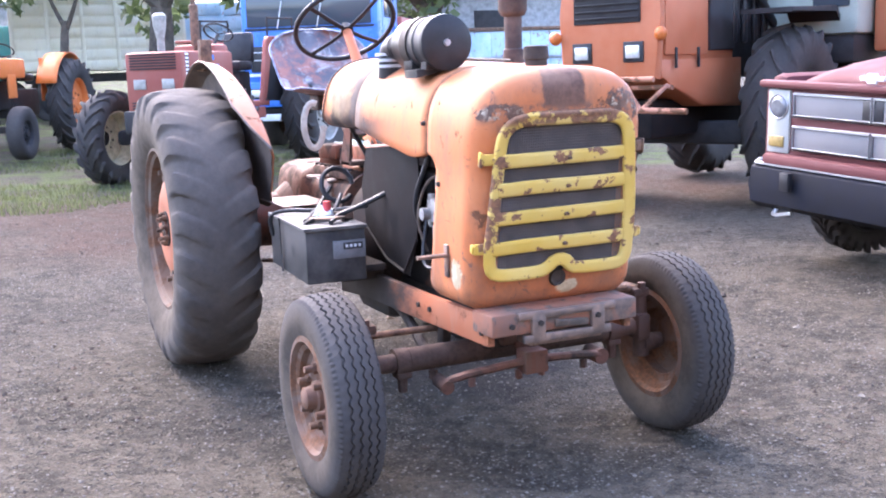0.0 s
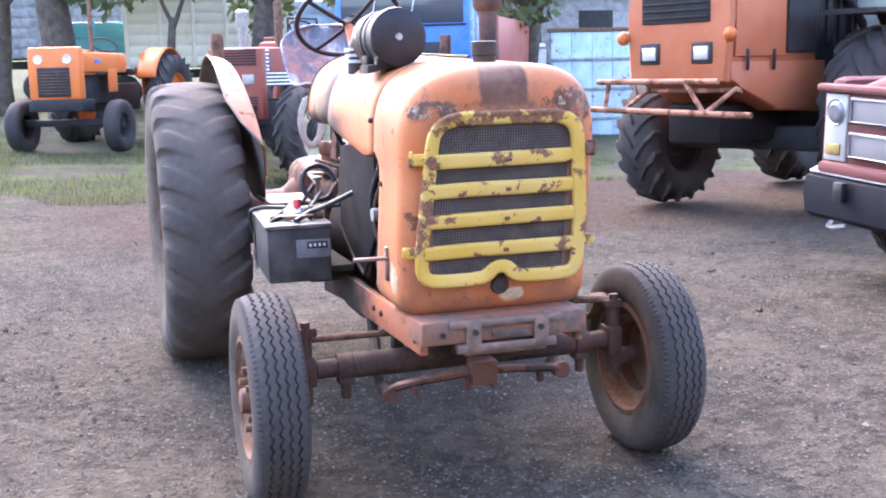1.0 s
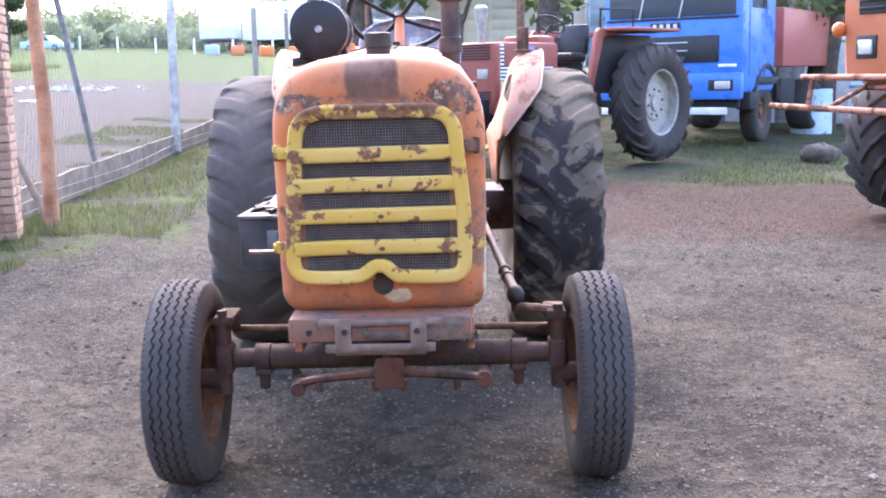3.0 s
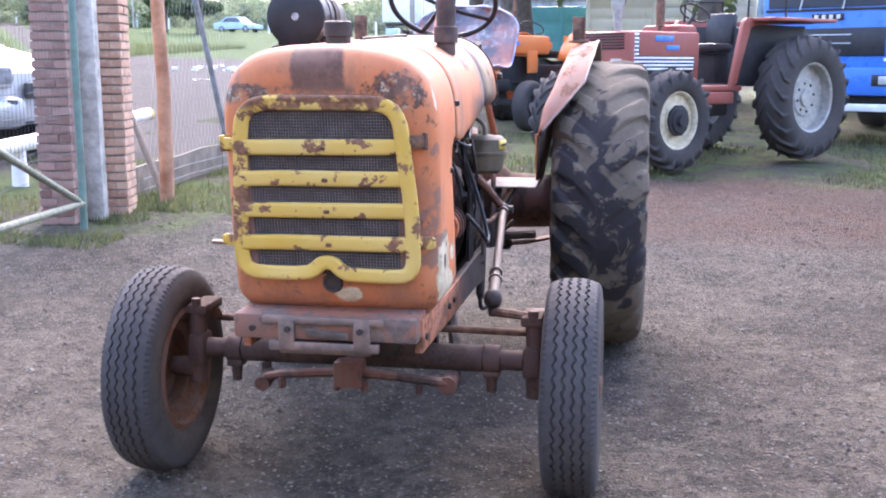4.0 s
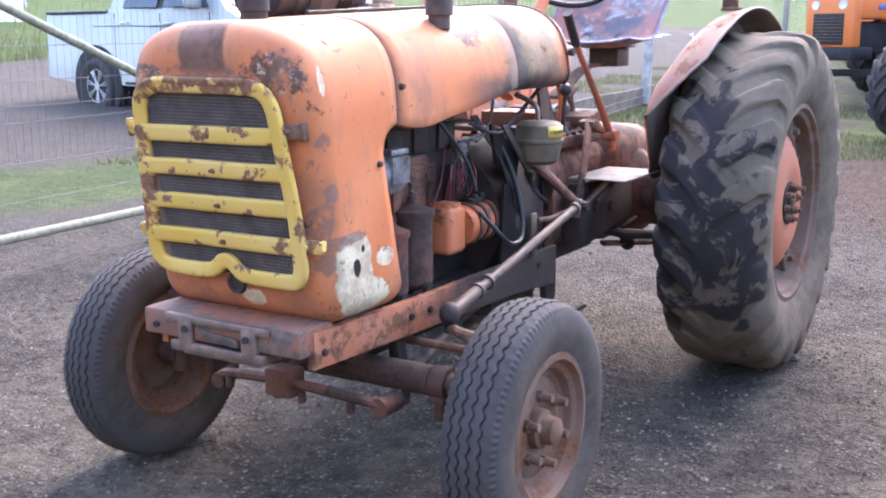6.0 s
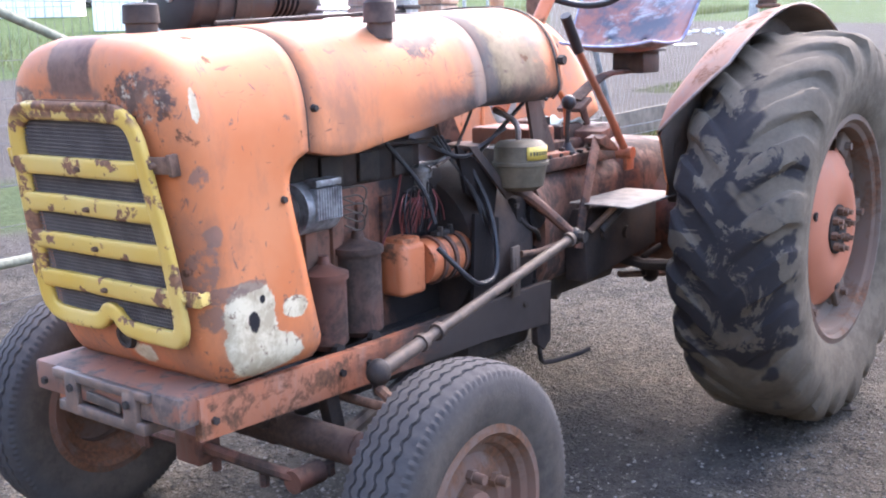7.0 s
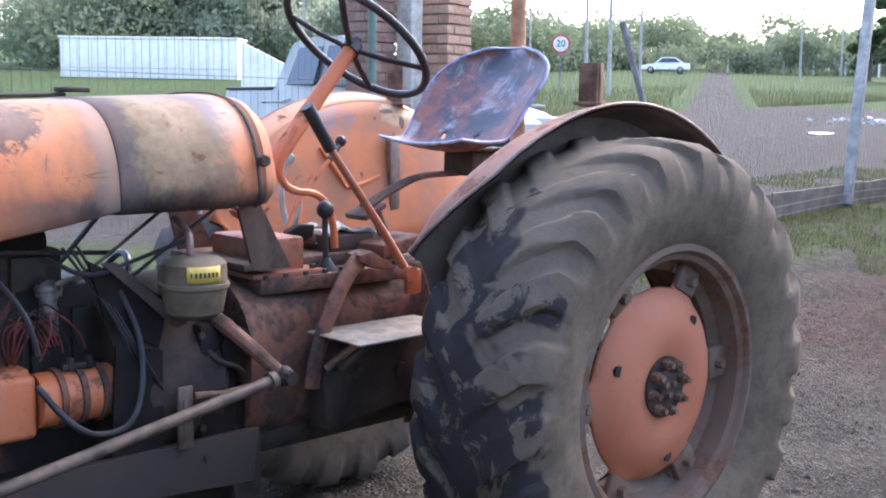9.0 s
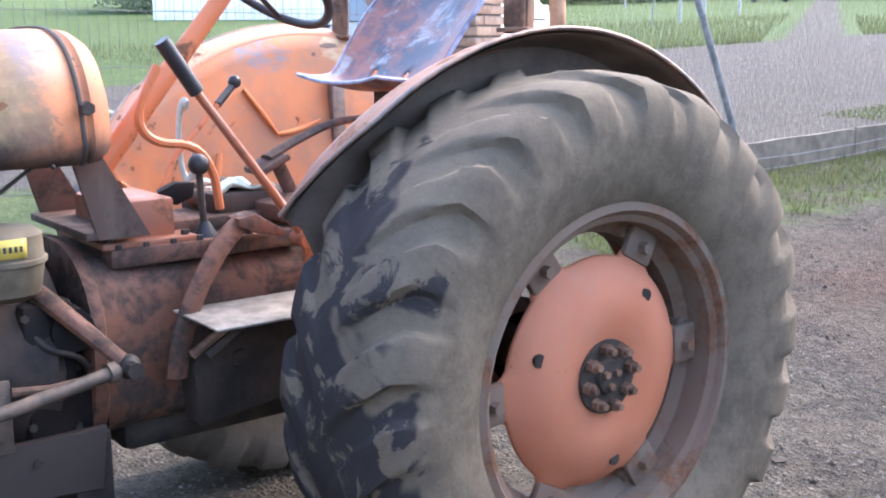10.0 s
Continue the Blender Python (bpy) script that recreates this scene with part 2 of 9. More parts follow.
def fender_marks(nt, obj, xyz, col, mask):
    """Smeared blue paint, cream scuffs and rust round the lamp bracket."""
    x, y, z = xyz
    n1, n2 = noise_tex(nt, 16, 6, 0.75, obj, (1.0, 1.0, 1.8)), noise_tex(nt, 7, 5, 0.65, obj)
    film_ = ramp(nt, n2, 0.36, 0.64, 0.1, 0.7)
    col = mix(nt, film_, col, (0.27, 0.15, 0.095))
    smear = calc(nt, "MULTIPLY", blob(nt, (y, z), (2.53, 1.525), (0.13, 0.075), n2, 0.5), ramp(nt, n1, 0.44, 0.60, 0.0, 0.7))
    col = mix(nt, smear, col, (0.15, 0.195, 0.235))
    cream = calc(nt, "MULTIPLY", blob(nt, (y, z), (2.86, 1.55), (0.12, 0.08), n2, 0.4), ramp(nt, n1, 0.38, 0.55, 0.3, 0.9))
    col = mix(nt, cream, col, (0.46, 0.34, 0.21))
    for cy, cz, ry, rz in ((2.80, 1.545, 0.045, 0.010), (2.735, 1.515, 0.010, 0.008), (2.88, 1.50, 0.018, 0.03), (2.64, 1.60, 0.04, 0.010), (2.83, 1.44, 0.010, 0.02)):
        col = mix(nt, calc(nt, "MULTIPLY", blob(nt, (y, z), (cy, cz), (ry, rz), n1, 0.5), 0.85), col, (0.075, 0.05, 0.04))
    return col, mask


M_HOOD_PLAIN = paint("sun_faded_orange_enamel", ORANGE, ORANGE_F, rust_at=0.655, grime=0.3, rough=0.5, soft=0.05)
M_INNER = paint("smeared_orange_fender_side", ORANGE, ORANGE_F, rust_at=0.65, grime=0.4, rough=0.55, soft=0.05, extra=fender_marks)
M_ORANGE = paint("worn_orange_enamel", (0.44, 0.125, 0.045), (0.46, 0.155, 0.068), soft=0.08, rust_at=0.60, grime=0.45, rough=0.5)
M_GRIMY = paint("oily_orange_casting", (0.135, 0.050, 0.030), (0.066, 0.045, 0.035), rust=(0.035, 0.025, 0.02), rust_at=0.62, grime=0.8, rough=0.65, soft=0.16, dust=(0.105, 0.088, 0.068))
M_AXLE = paint("oily_brown_axle_paint", (0.085, 0.042, 0.030), (0.055, 0.040, 0.032), rust=(0.035, 0.025, 0.02), rust_at=0.58, grime=0.8, rough=0.7, soft=0.16, dust=(0.09, 0.075, 0.06))
M_LEVER = paint("rubbed_orange_lever_paint", (0.29, 0.095, 0.045), (0.22, 0.095, 0.06), rust_at=0.62, grime=0.5, rough=0.5, soft=0.1)
M_GREASY = paint("greasy_orange_housing", (0.150, 0.058, 0.032), (0.098, 0.050, 0.034), rust=(0.036, 0.026, 0.022), rust_at=0.57, grime=0.75, rough=0.6, dust=(0.075, 0.057, 0.044), soft=0.13)
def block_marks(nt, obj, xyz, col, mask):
    """Rear half of the block painted near black, standing in for shade there."""
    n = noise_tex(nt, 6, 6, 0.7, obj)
    dark_mask = ramp(nt, calc(nt, "ADD", xyz[1], calc(nt, "MULTIPLY", calc(nt, "SUBTRACT", n, 0.5), 0.55)), 0.84, 0.98)
    return mix(nt, dark_mask, col, (0.020, 0.016, 0.015)), calc(nt, "MULTIPLY", mask, calc(nt, "SUBTRACT", 1.0, dark_mask))


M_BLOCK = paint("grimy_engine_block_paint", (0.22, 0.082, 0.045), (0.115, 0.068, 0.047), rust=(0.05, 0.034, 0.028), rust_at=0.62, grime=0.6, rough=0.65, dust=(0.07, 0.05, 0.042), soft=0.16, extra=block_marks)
M_BOLSTER = paint("scraped_bolster_paint", (0.29, 0.098, 0.047), (0.18, 0.098, 0.068), rust=(0.095, 0.072, 0.060), rust_at=0.55, grime=0.65, rough=0.65, dust=(0.125, 0.102, 0.085), soft=0.06)
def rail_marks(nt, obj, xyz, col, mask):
    """Orange giving way raggedly to near black towards the rear."""
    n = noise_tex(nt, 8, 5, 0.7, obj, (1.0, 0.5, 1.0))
    dark_mask = ramp(nt, calc(nt, "ADD", xyz[1], calc(nt, "MULTIPLY", calc(nt, "SUBTRACT", n, 0.5), 1.1)), 0.52, 1.0)
    return mix(nt, dark_mask, col, (0.042, 0.032, 0.027)), calc(nt, "MULTIPLY", mask, calc(nt, "SUBTRACT", 1.0, dark_mask))


M_RAIL = paint("rear_darkened_orange_rail", (0.38, 0.12, 0.052), (0.34, 0.135, 0.07), rust_at=0.58, grime=0.6, rough=0.55, soft=0.08, extra=rail_marks)
M_DARK_CAST = plain("dark_castings", (0.036, 0.028, 0.024), 0.8, 0.1, 0.5, 9, 0.5, (0.062, 0.042, 0.033))
M_PITCH = plain("pitch_black", (0.011, 0.009, 0.009), 0.75, 0.0, 0.4, 9, 0.4, (0.020, 0.015, 0.013), spec=0.15)
M_LINING = plain("grey_brown_lining", (0.105, 0.082, 0.068), 0.95, 0, 0.3, 6, 0.6, (0.14, 0.11, 0.09))
# right fender's paint, a lighter copy of the left one's
M_FENDER_R = paint("peach_fender_paint", (0.43, 0.17, 0.085), (0.48, 0.25, 0.145), rust_at=0.64, soft=0.05, grime=0.5, rough=0.55, dust=(0.32, 0.25, 0.19))
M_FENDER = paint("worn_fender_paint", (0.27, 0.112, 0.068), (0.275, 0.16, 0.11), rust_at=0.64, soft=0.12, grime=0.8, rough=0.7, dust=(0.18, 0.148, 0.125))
M_YELLOW = paint("chipped_yellow_enamel", (0.57, 0.36, 0.062), (0.61, 0.43, 0.13), rust=(0.14, 0.075, 0.045), rust_at=0.575, grime=0.25, rough=0.45, dust=(0.45, 0.36, 0.15), extra=chipped_edges)
M_SCREEN = plain("dusty_grey_screen_wire", (0.135, 0.12, 0.115), 0.7, 0.1, 0.3, 16, 0.2, (0.20, 0.17, 0.155))
M_RUST = plain("rusted_steel", (0.13, 0.075, 0.05), 0.8, 0.2, 0.5, 18, 0.5, (0.24, 0.14, 0.09))
M_WORN = plain("worn_bare_steel", (0.20, 0.175, 0.16), 0.55, 0.6, 0.45, 16, 0.35, (0.30, 0.20, 0.15))
M_OILY = plain("oily_black_iron", (0.03, 0.026, 0.024), 0.68, 0.1, 0.5, 12, 0.5, (0.06, 0.045, 0.035))
M_BLACK = plain("dull_black_plastic", (0.022, 0.021, 0.022), 0.45, 0.0, 0.3, 10, 0.1)
M_ROD = plain("worn_steel_rod", (0.092, 0.072, 0.058), 0.65, 0.2, 0.4, 18, 0.25, (0.15, 0.108, 0.08))
M_PIPE = plain("scorched_brown_pipe", (0.085, 0.060, 0.052), 0.8, 0.2, 0.4, 9, 0.4, (0.14, 0.095, 0.075))
M_ALU = plain("dirty_aluminium", (0.33, 0.32, 0.31), 0.55, 0.6, 0.5, 22, 0.25)
M_OLIVE = plain("dusty_olive_paint", (0.112, 0.086, 0.055), 0.65, 0.05, 0.35, 9, 0.25, (0.16, 0.127, 0.083))
M_STRAINER = plain("grimy_glass_and_steel", (0.12, 0.11, 0.10), 0.35, 0.2, 0.5, 30, 0.2, (0.22, 0.20, 0.18))
M_OLIVEPALE = plain("pale_cream_paint", (0.40, 0.385, 0.32), 0.6, 0, 0.2, 20, 0.1)
M_LABEL = plain("yellow_label", (0.50, 0.36, 0.07), 0.5, 0, 0.15, 40, 0.05)
M_INK = plain("black_ink", (0.03, 0.03, 0.03), 0.5, 0, 0.1, 40, 0.05)
M_PALE = plain("pale_grey_plastic", (0.50, 0.50, 0.49), 0.55, 0, 0.15, 6, 0.05, spots=0.15)
M_BATTERY = plain("dusty_grey_box_paint", (0.042, 0.042, 0.043), 0.65, 0.05, 0.4, 9, 0.3, (0.078, 0.073, 0.068))
M_RED = plain("red_plastic", (0.5, 0.06, 0.06), 0.4, 0, 0.2, 20, 0.1)
M_CLEARBAG = plain("crumpled_white_plastic", (0.6, 0.62, 0.62), 0.35, 0, 0.25, 30, 0.6)
M_WIRE_RED = plain("red_wire", (0.13, 0.032, 0.028), 0.5, 0, 0.2, 30, 0.1)


def seat_paint():
    m, nt, b = nodes_of("worn_blue_and_orange_seat", 0.42, 0.1)
    obj, x, y, z = axes(nt)
    n1, n2, n3 = noise_tex(nt, 5.5, 6, 0.65, obj), noise_tex(nt, 9, 6, 0.7, obj, None, 0.6), noise_tex(nt, 40, 5, 0.7, obj)
    col = mix(nt, ramp(nt, n1, 0.43, 0.62), (0.052, 0.052, 0.066), (0.25, 0.088, 0.056))
    col = mix(nt, ramp(nt, noise_tex(nt, 3.2, 4, 0.6, obj), 0.46, 0.66, 0.0, 0.55), col, (0.13, 0.125, 0.14))
    col = mix(nt, ramp(nt, n2, 0.52, 0.70, 0.0, 0.8), col, (0.33, 0.335, 0.33))
    col = mix(nt, ramp(nt, n3, 0.58, 0.7, 0, 0.6), col, (0.10, 0.09, 0.10))
    nt.links.new(col, b.inputs["Base Color"])
    bump(nt, b, n3, 0.15, 0.002)
    return m


def rubber(name, base=(0.035, 0.034, 0.035), dust=(0.19, 0.165, 0.13), amount=0.6, dark_band=None, wall=None):
    """Perished tyre rubber with dried mud in its folds; oil where the tyre is soaked."""
    m, nt, b = nodes_of(name, 0.9)
    b.inputs["Specular IOR Level"].default_value = 0.2
    obj, x, y, z = axes(nt)
    n1, n2, n3 = noise_tex(nt, 3, 5, 0.6, obj), noise_tex(nt, 22, 6, 0.7, obj), noise_tex(nt, 120, 4, 0.7, obj)
    f = calc(nt, "ADD", calc(nt, "MULTIPLY", n1, 0.6), calc(nt, "MULTIPLY", n2, 0.4))
    col = mix(nt, ramp(nt, f, 0.25, 0.70, 0.25 * amount, amount), base, dust)
    col = mix(nt, ramp(nt, n3, 0.45, 0.75, 0.0, 0.3), col, tuple(c * 1.5 for c in base))
    rad = calc(nt, "SQRT", calc(nt, "ADD", calc(nt, "MULTIPLY", y, y), calc(nt, "MULTIPLY", z, z)))
    if wall:   # dried mud on the sidewall
        w = ramp(nt, calc(nt, "ADD", rad, calc(nt, "MULTIPLY", calc(nt, "SUBTRACT", n1, 0.5), 0.08)), wall[0], wall[1], 1.0, 0.0)
        flake = ramp(nt, noise_tex(nt, 8, 7, 0.75, obj), 0.36, 0.62)
        mud = mix(nt, flake, tuple(c * 0.66 for c in wall[2]), tuple(c * 1.12 for c in wall[2]))
        col = mix(nt, calc(nt, "MULTIPLY", w, ramp(nt, n2, 0.2, 0.6, 0.55, 0.95)), col, mud)
    if dark_band:
        col = dark_band(nt, obj, (x, y, z), col, rad)
    nt.links.new(col, b.inputs["Base Color"])
    bump(nt, b, calc(nt, "ADD", n2, calc(nt, "MULTIPLY", n3, 0.3)), 0.5, 0.005)
    return m


def oil_soaked(nt, obj, xyz, col, rad):
    """Fresh oil down the front of the tread, in flaking patches."""
    x, y, z = xyz
    n = noise_tex(nt, 4, 3, 0.5, obj, None, 0.5)
    a = ramp(nt, calc(nt, "ADD", y, calc(nt, "MULTIPLY", calc(nt, "SUBTRACT", n, 0.5), 0.75)), -0.61, -0.57, 1.0, 0.0)
    a = calc(nt, "MULTIPLY", a, ramp(nt, calc(nt, "ADD", rad, calc(nt, "MULTIPLY", calc(nt, "SUBTRACT", n, 0.5), 0.14)), 0.625, 0.64))
    a = calc(nt, "MULTIPLY", a, ramp(nt, noise_tex(nt, 5.5, 6, 0.62, obj, None, 0.8), 0.45, 0.49))
    return mix(nt, calc(nt, "MULTIPLY", a, 0.9), col, (0.021, 0.019, 0.021))


M_SEAT = seat_paint()
M_TYRE = rubber("dusty_tractor_tyre", (0.040, 0.036, 0.034), (0.125, 0.105, 0.088), amount=0.9, wall=(0.55, 0.64, (0.105, 0.083, 0.062)))
M_TYRE_OIL = rubber("oil_stained_tractor_tyre", (0.050, 0.041, 0.032), (0.145, 0.115, 0.080), amount=1.0, dark_band=oil_soaked, wall=(0.58, 0.70, (0.138, 0.109, 0.075)))
M_TYRE_F = rubber("grey_front_tyre", (0.030, 0.028, 0.028), (0.078, 0.070, 0.064), 0.85, wall=(0.29, 0.36, (0.080, 0.065, 0.051)))
M_TYRE_FAR = rubber("dark_far_tyre", (0.028, 0.027, 0.028), (0.10, 0.085, 0.07), 0.5)
M_RIM = paint("muddy_wheel_rim", (0.150, 0.092, 0.062), (0.135, 0.104, 0.078), rust_at=0.64, grime=0.85, rough=0.8, dust=(0.155, 0.128, 0.10), soft=0.15)
M_RIM_F = paint("dusty_orange_front_rim", (0.150, 0.078, 0.052), (0.125, 0.090, 0.068), rust_at=0.60, grime=0.85, rough=0.75, dust=(0.165, 0.135, 0.11), soft=0.15)
M_DISC = paint("faded_orange_wheel_disc", (0.37, 0.122, 0.060), (0.42, 0.158, 0.086), rust_at=0.70, grime=0.6, rough=0.6, dust=(0.29, 0.175, 0.12), soft=0.08)

# ---------------------------------------------------------------- mesh tools


class Geo:
    """One bmesh that shapes are added to; all sizes in metres."""

    def __init__(self):
        self.bm = bmesh.new()

    def box(self, c, size, rot=(0, 0, 0), bevel=0.0, segs=2):
        m = Matrix.Translation(c) @ Euler([radians(a) for a in rot]).to_matrix().to_4x4() @ Matrix.Diagonal((*size, 1))
        r = bmesh.ops.create_cube(self.bm, size=1.0, matrix=m)
        if bevel:
            es = list({e for v in r["verts"] for e in v.link_edges})
            bmesh.ops.bevel(self.bm, geom=es, offset=bevel, segments=segs, profile=0.5, affect="EDGES")
        return self

    def cyl(self, p0, p1, r0, r1=None, seg=16, cap=True):
        p0, p1 = Vector(p0), Vector(p1)
        r1 = r0 if r1 is None else r1
        d = p1 - p0
        q = d.to_track_quat("Z", "Y").to_matrix().to_4x4()
        bmesh.ops.create_cone(self.bm, cap_ends=cap, segments=seg, radius1=r0, radius2=r1, depth=d.length, matrix=Matrix.Translation((p0 + p1) / 2) @ q)
        return self

    def ball(self, c, r, scale=(1, 1, 1), seg=14):
        bmesh.ops.create_uvsphere(self.bm, u_segments=seg, v_segments=max(6, seg // 2 + 1), radius=r, matrix=Matrix.Translation(c) @ Matrix.Diagonal((*scale, 1)))
        return self

    def loft(self, rings, closed=True, cap=True):
        """Skin between rings of equal length."""
        rows = [[self.bm.verts.new(p) for p in ring] for ring in rings]
        n = len(rows[0])
        for a, b in zip(rows, rows[1:]):
            for i in range(n if closed else n - 1):
                j = (i + 1) % n
                self.bm.faces.new((a[i], a[j], b[j], b[i]))
        if cap and closed:
            self.bm.faces.new(rows[0][::-1])
            self.bm.faces.new(rows[-1])
        return rows

    def tube(self, pts, r, seg=10, flat=1.0, smooth=0, up=None, cap=True, square=1.0):
        """A round or flattened bar swept along points; smooth: rounds of corner cutting."""
        pts = [Vector(p) for p in pts]
        for _ in range(smooth):
            out = [pts[0]]
            for a, b in zip(pts, pts[1:]):
                out += [a * 0.75 + b * 0.25, a * 0.25 + b * 0.75]
            pts = out + [pts[-1]]
        rings = []
        side = None
        for i, p in enumerate(pts):
            d = (pts[min(i + 1, len(pts) - 1)] - pts[max(i - 1, 0)]).normalized()
            if side is None:
                ref = Vector(up) if up else (Vector((0, 0, 1)) if abs(d.z) < 0.9 else Vector((1, 0, 0)))
                side = d.cross(ref).normalized()
            side = (side - d * side.dot(d)).normalized()
            top = side.cross(d).normalized()
            rr = r(i / (len(pts) - 1)) if callable(r) else r
            cs = [(math.cos(2 * math.pi * (k + 0.5) / seg), math.sin(2 * math.pi * (k + 0.5) / seg)) for k in range(seg)]
            rings.append([p + side * math.copysign(abs(c) ** square, c) * rr + top * math.copysign(abs(s) ** square, s) * rr * flat for c, s in cs])
        self.loft(rings, True, cap)
        return self

    def lathe(self, profile, centre=(0, 0, 0), axis="X", seg=40, closed=False):
        """profile: (along, radius) pairs turned round an axis through centre."""
        c = Vector(centre)
        rings = []
        pr = list(profile) + ([profile[0]] if closed else [])
        for k in range(seg):
            a = 2 * math.pi * k / seg
            ring = []
            for s, r in pr:
                u, v = r * math.cos(a), r * math.sin(a)
                ring.append(c + Vector((s, u, v) if axis == "X" else (u, s, v) if axis == "Y" else (u, v, s)))
            rings.append(ring)
        rows = [[self.bm.verts.new(p) for p in ring] for ring in rings]
        for k in range(seg):
            a, b = rows[k], rows[(k + 1) % seg]
            for i in range(len(pr) - 1):
                self.bm.faces.new((a[i], a[i + 1], b[i + 1], b[i]))
        bmesh.ops.remove_doubles(self.bm, verts=[v for r in rows for v in r], dist=1e-5)
        return self

    def plate(self, outline, thick, axis="X", at=0.0, bevel=0.0):
        """A flat sheet cut to an outline (pairs in the plane across axis), thick along axis from at."""
        def p3(a, b, h):
            return (h, a, b) if axis == "X" else (a, h, b) if axis == "Y" else (a, b, h)
        lo = [self.bm.verts.new(p3(a, b, at)) for a, b in outline]
        hi = [self.bm.verts.new(p3(a, b, at + thick)) for a, b in outline]
        n = len(outline)
        fs = [self.bm.faces.new(lo[::-1]), self.bm.faces.new(hi)]
        for i in range(n):
            j = (i + 1) % n
            fs.append(self.bm.faces.new((lo[i], lo[j], hi[j], hi[i])))
        if bevel:
            es = [e for e in {e for f in fs for e in f.edges} if abs(e.verts[0].co[0 if axis == "X" else 1 if axis == "Y" else 2] - e.verts[1].co[0 if axis == "X" else 1 if axis == "Y" else 2]) < 1e-6]
            bmesh.ops.bevel(self.bm, geom=es, offset=bevel, segments=2, profile=0.5, affect="EDGES")
        return self

    def move(self, m):
        bmesh.ops.transform(self.bm, matrix=m, verts=self.bm.verts)
        return self

    def rough(self, amount, scale=3.0, seed=0.0):
        """Dents: pushes vertices about by smooth noise."""
        for v in self.bm.verts:
            v.co += noise.noise_vector(v.co * scale + Vector((seed, seed * 1.7, 0))) * amount
        return self


def finish(geo, name, mat, sharp=38):
    bm = geo.bm if isinstance(geo, Geo) else geo
    bmesh.ops.recalc_face_normals(bm, faces=bm.faces)
    lim = radians(sharp)
    for e in bm.edges:
        if len(e.link_faces) == 2 and e.calc_face_angle(0) > lim:
            e.smooth = False
    for f in bm.faces:
        f.smooth = True
    me = bpy.data.meshes.new(name)
    bm.to_mesh(me)
    bm.free()
    for m in (mat if isinstance(mat, (list, tuple)) else [mat]):
        me.materials.append(m)
    return me


APART = {"hood_bolt", "rail_bolt", "cover_bolt", "wheel_nut", "wire", "fuel_line", "hose", "loose_wire", "cable", "disc_hole", "clamp_bolt", "spoke", "bolster_bolt", "grille_rivet", "ball_joint",
         "axle_clamp", "tank_stay", "tank_bracket", "lettering", "paint_mark", "pressed_rib", "side_plate", "terminal", "rib", "fin", "rim_bracket", "alloy_spoke", "side_cover", "underside", "filter_mount", "clamp_band", "hose_rib", "link_arm", "injector_pipe", "pan_bolt", "hand_rail"}


def islands(bm):
    """The separate pieces of a bmesh, each as a bmesh of its own."""
    seen, out = set(), []
    bm.verts.index_update()
    for v in bm.verts:
        if v.index in seen:
            continue
        stack, mine = [v], set()
        while stack:
            w = stack.pop()
            if w.index in mine:
                continue
            mine.add(w.index)
            stack += [e.other_vert(w) for e in w.link_edges]
        seen |= mine
        c = bm.copy()
        c.verts.ensure_lookup_table()
        bmesh.ops.delete(c, geom=[w for w in c.verts if w.index not in mine], context="VERTS")
        out.append(c)
    return out


def part(name, geo, mat, parent, label="", loc=None, sharp=38):
    """Links a bmesh as one mesh object under a thing or a part; loose pieces of one kind each become a part."""
    if name in APART and isinstance(geo, Geo):
        pieces = islands(geo.bm)
        if len(pieces) > 1:
            return [part(name, finish(p, name, mat, sharp), None, parent, label, loc) for p in pieces][0]
    me = geo if isinstance(geo, bpy.types.Mesh) else finish(geo, name, mat, sharp)
    ob = new(name, me)
    if parent is not None:
        ob.parent = parent
    if loc is not None:
        ob.location = loc
    if label:
        ob["label"] = label
    return ob


def thing(name, m, label, category, group="", kind=""):
    ob = new(name)
    ob.empty_display_size = 0.2
    ob.matrix_world = m
    return tagged(ob, label, category, group, kind)


def solid(name, geo, mat, label, category, group="", kind="", m=None, sharp=38):
    """A thing that is one mesh."""
    ob = new(name, finish(geo, name, mat, sharp))
    if m is not None:
        ob.matrix_world = m
    return tagged(ob, label, category, group, kind)


def solidify(ob, t, offset=-1.0):
    md = ob.modifiers.new("thickness", "SOLIDIFY")
    md.thickness, md.offset = t, offset
    return ob


def ground_z(x, y):
    v = -0.03 * x + 0.026 * y - 0.13
    return 0.5 * (v + math.sqrt(v * v + 0.003)) - 0.026 + 0.014 * max(0.0, -0.55 * x + 0.83 * y - 15.0)


def hexa(g, c, axis, r, h):
    """A hexagonal nut or bolt head standing on c along axis."""
    c, d = Vector(c), Vector(axis).normalized()
    g.cyl(c, c + d * h, r, r, 6)
    return g


# ---------------------------------------------------------------- wheels


def tyre_profile(r, w, rim):
    h = r - rim
    return [(-0.36 * w, rim - 0.012), (-0.40 * w, rim + 0.03 * h), (-0.47 * w, rim + 0.25 * h), (-0.5 * w, rim + 0.48 * h), (-0.485 * w, rim + 0.68 * h), (-0.44 * w, rim + 0.84 * h),
            (-0.36 * w, rim + 0.935 * h), (-0.18 * w, rim + 0.985 * h), (0, rim + h), (0.18 * w, rim + 0.985 * h), (0.36 * w, rim + 0.935 * h), (0.44 * w, rim + 0.84 * h),
            (0.485 * w, rim + 0.68 * h), (0.5 * w, rim + 0.48 * h), (0.47 * w, rim + 0.25 * h), (0.40 * w, rim + 0.03 * h), (0.36 * w, rim - 0.012)]


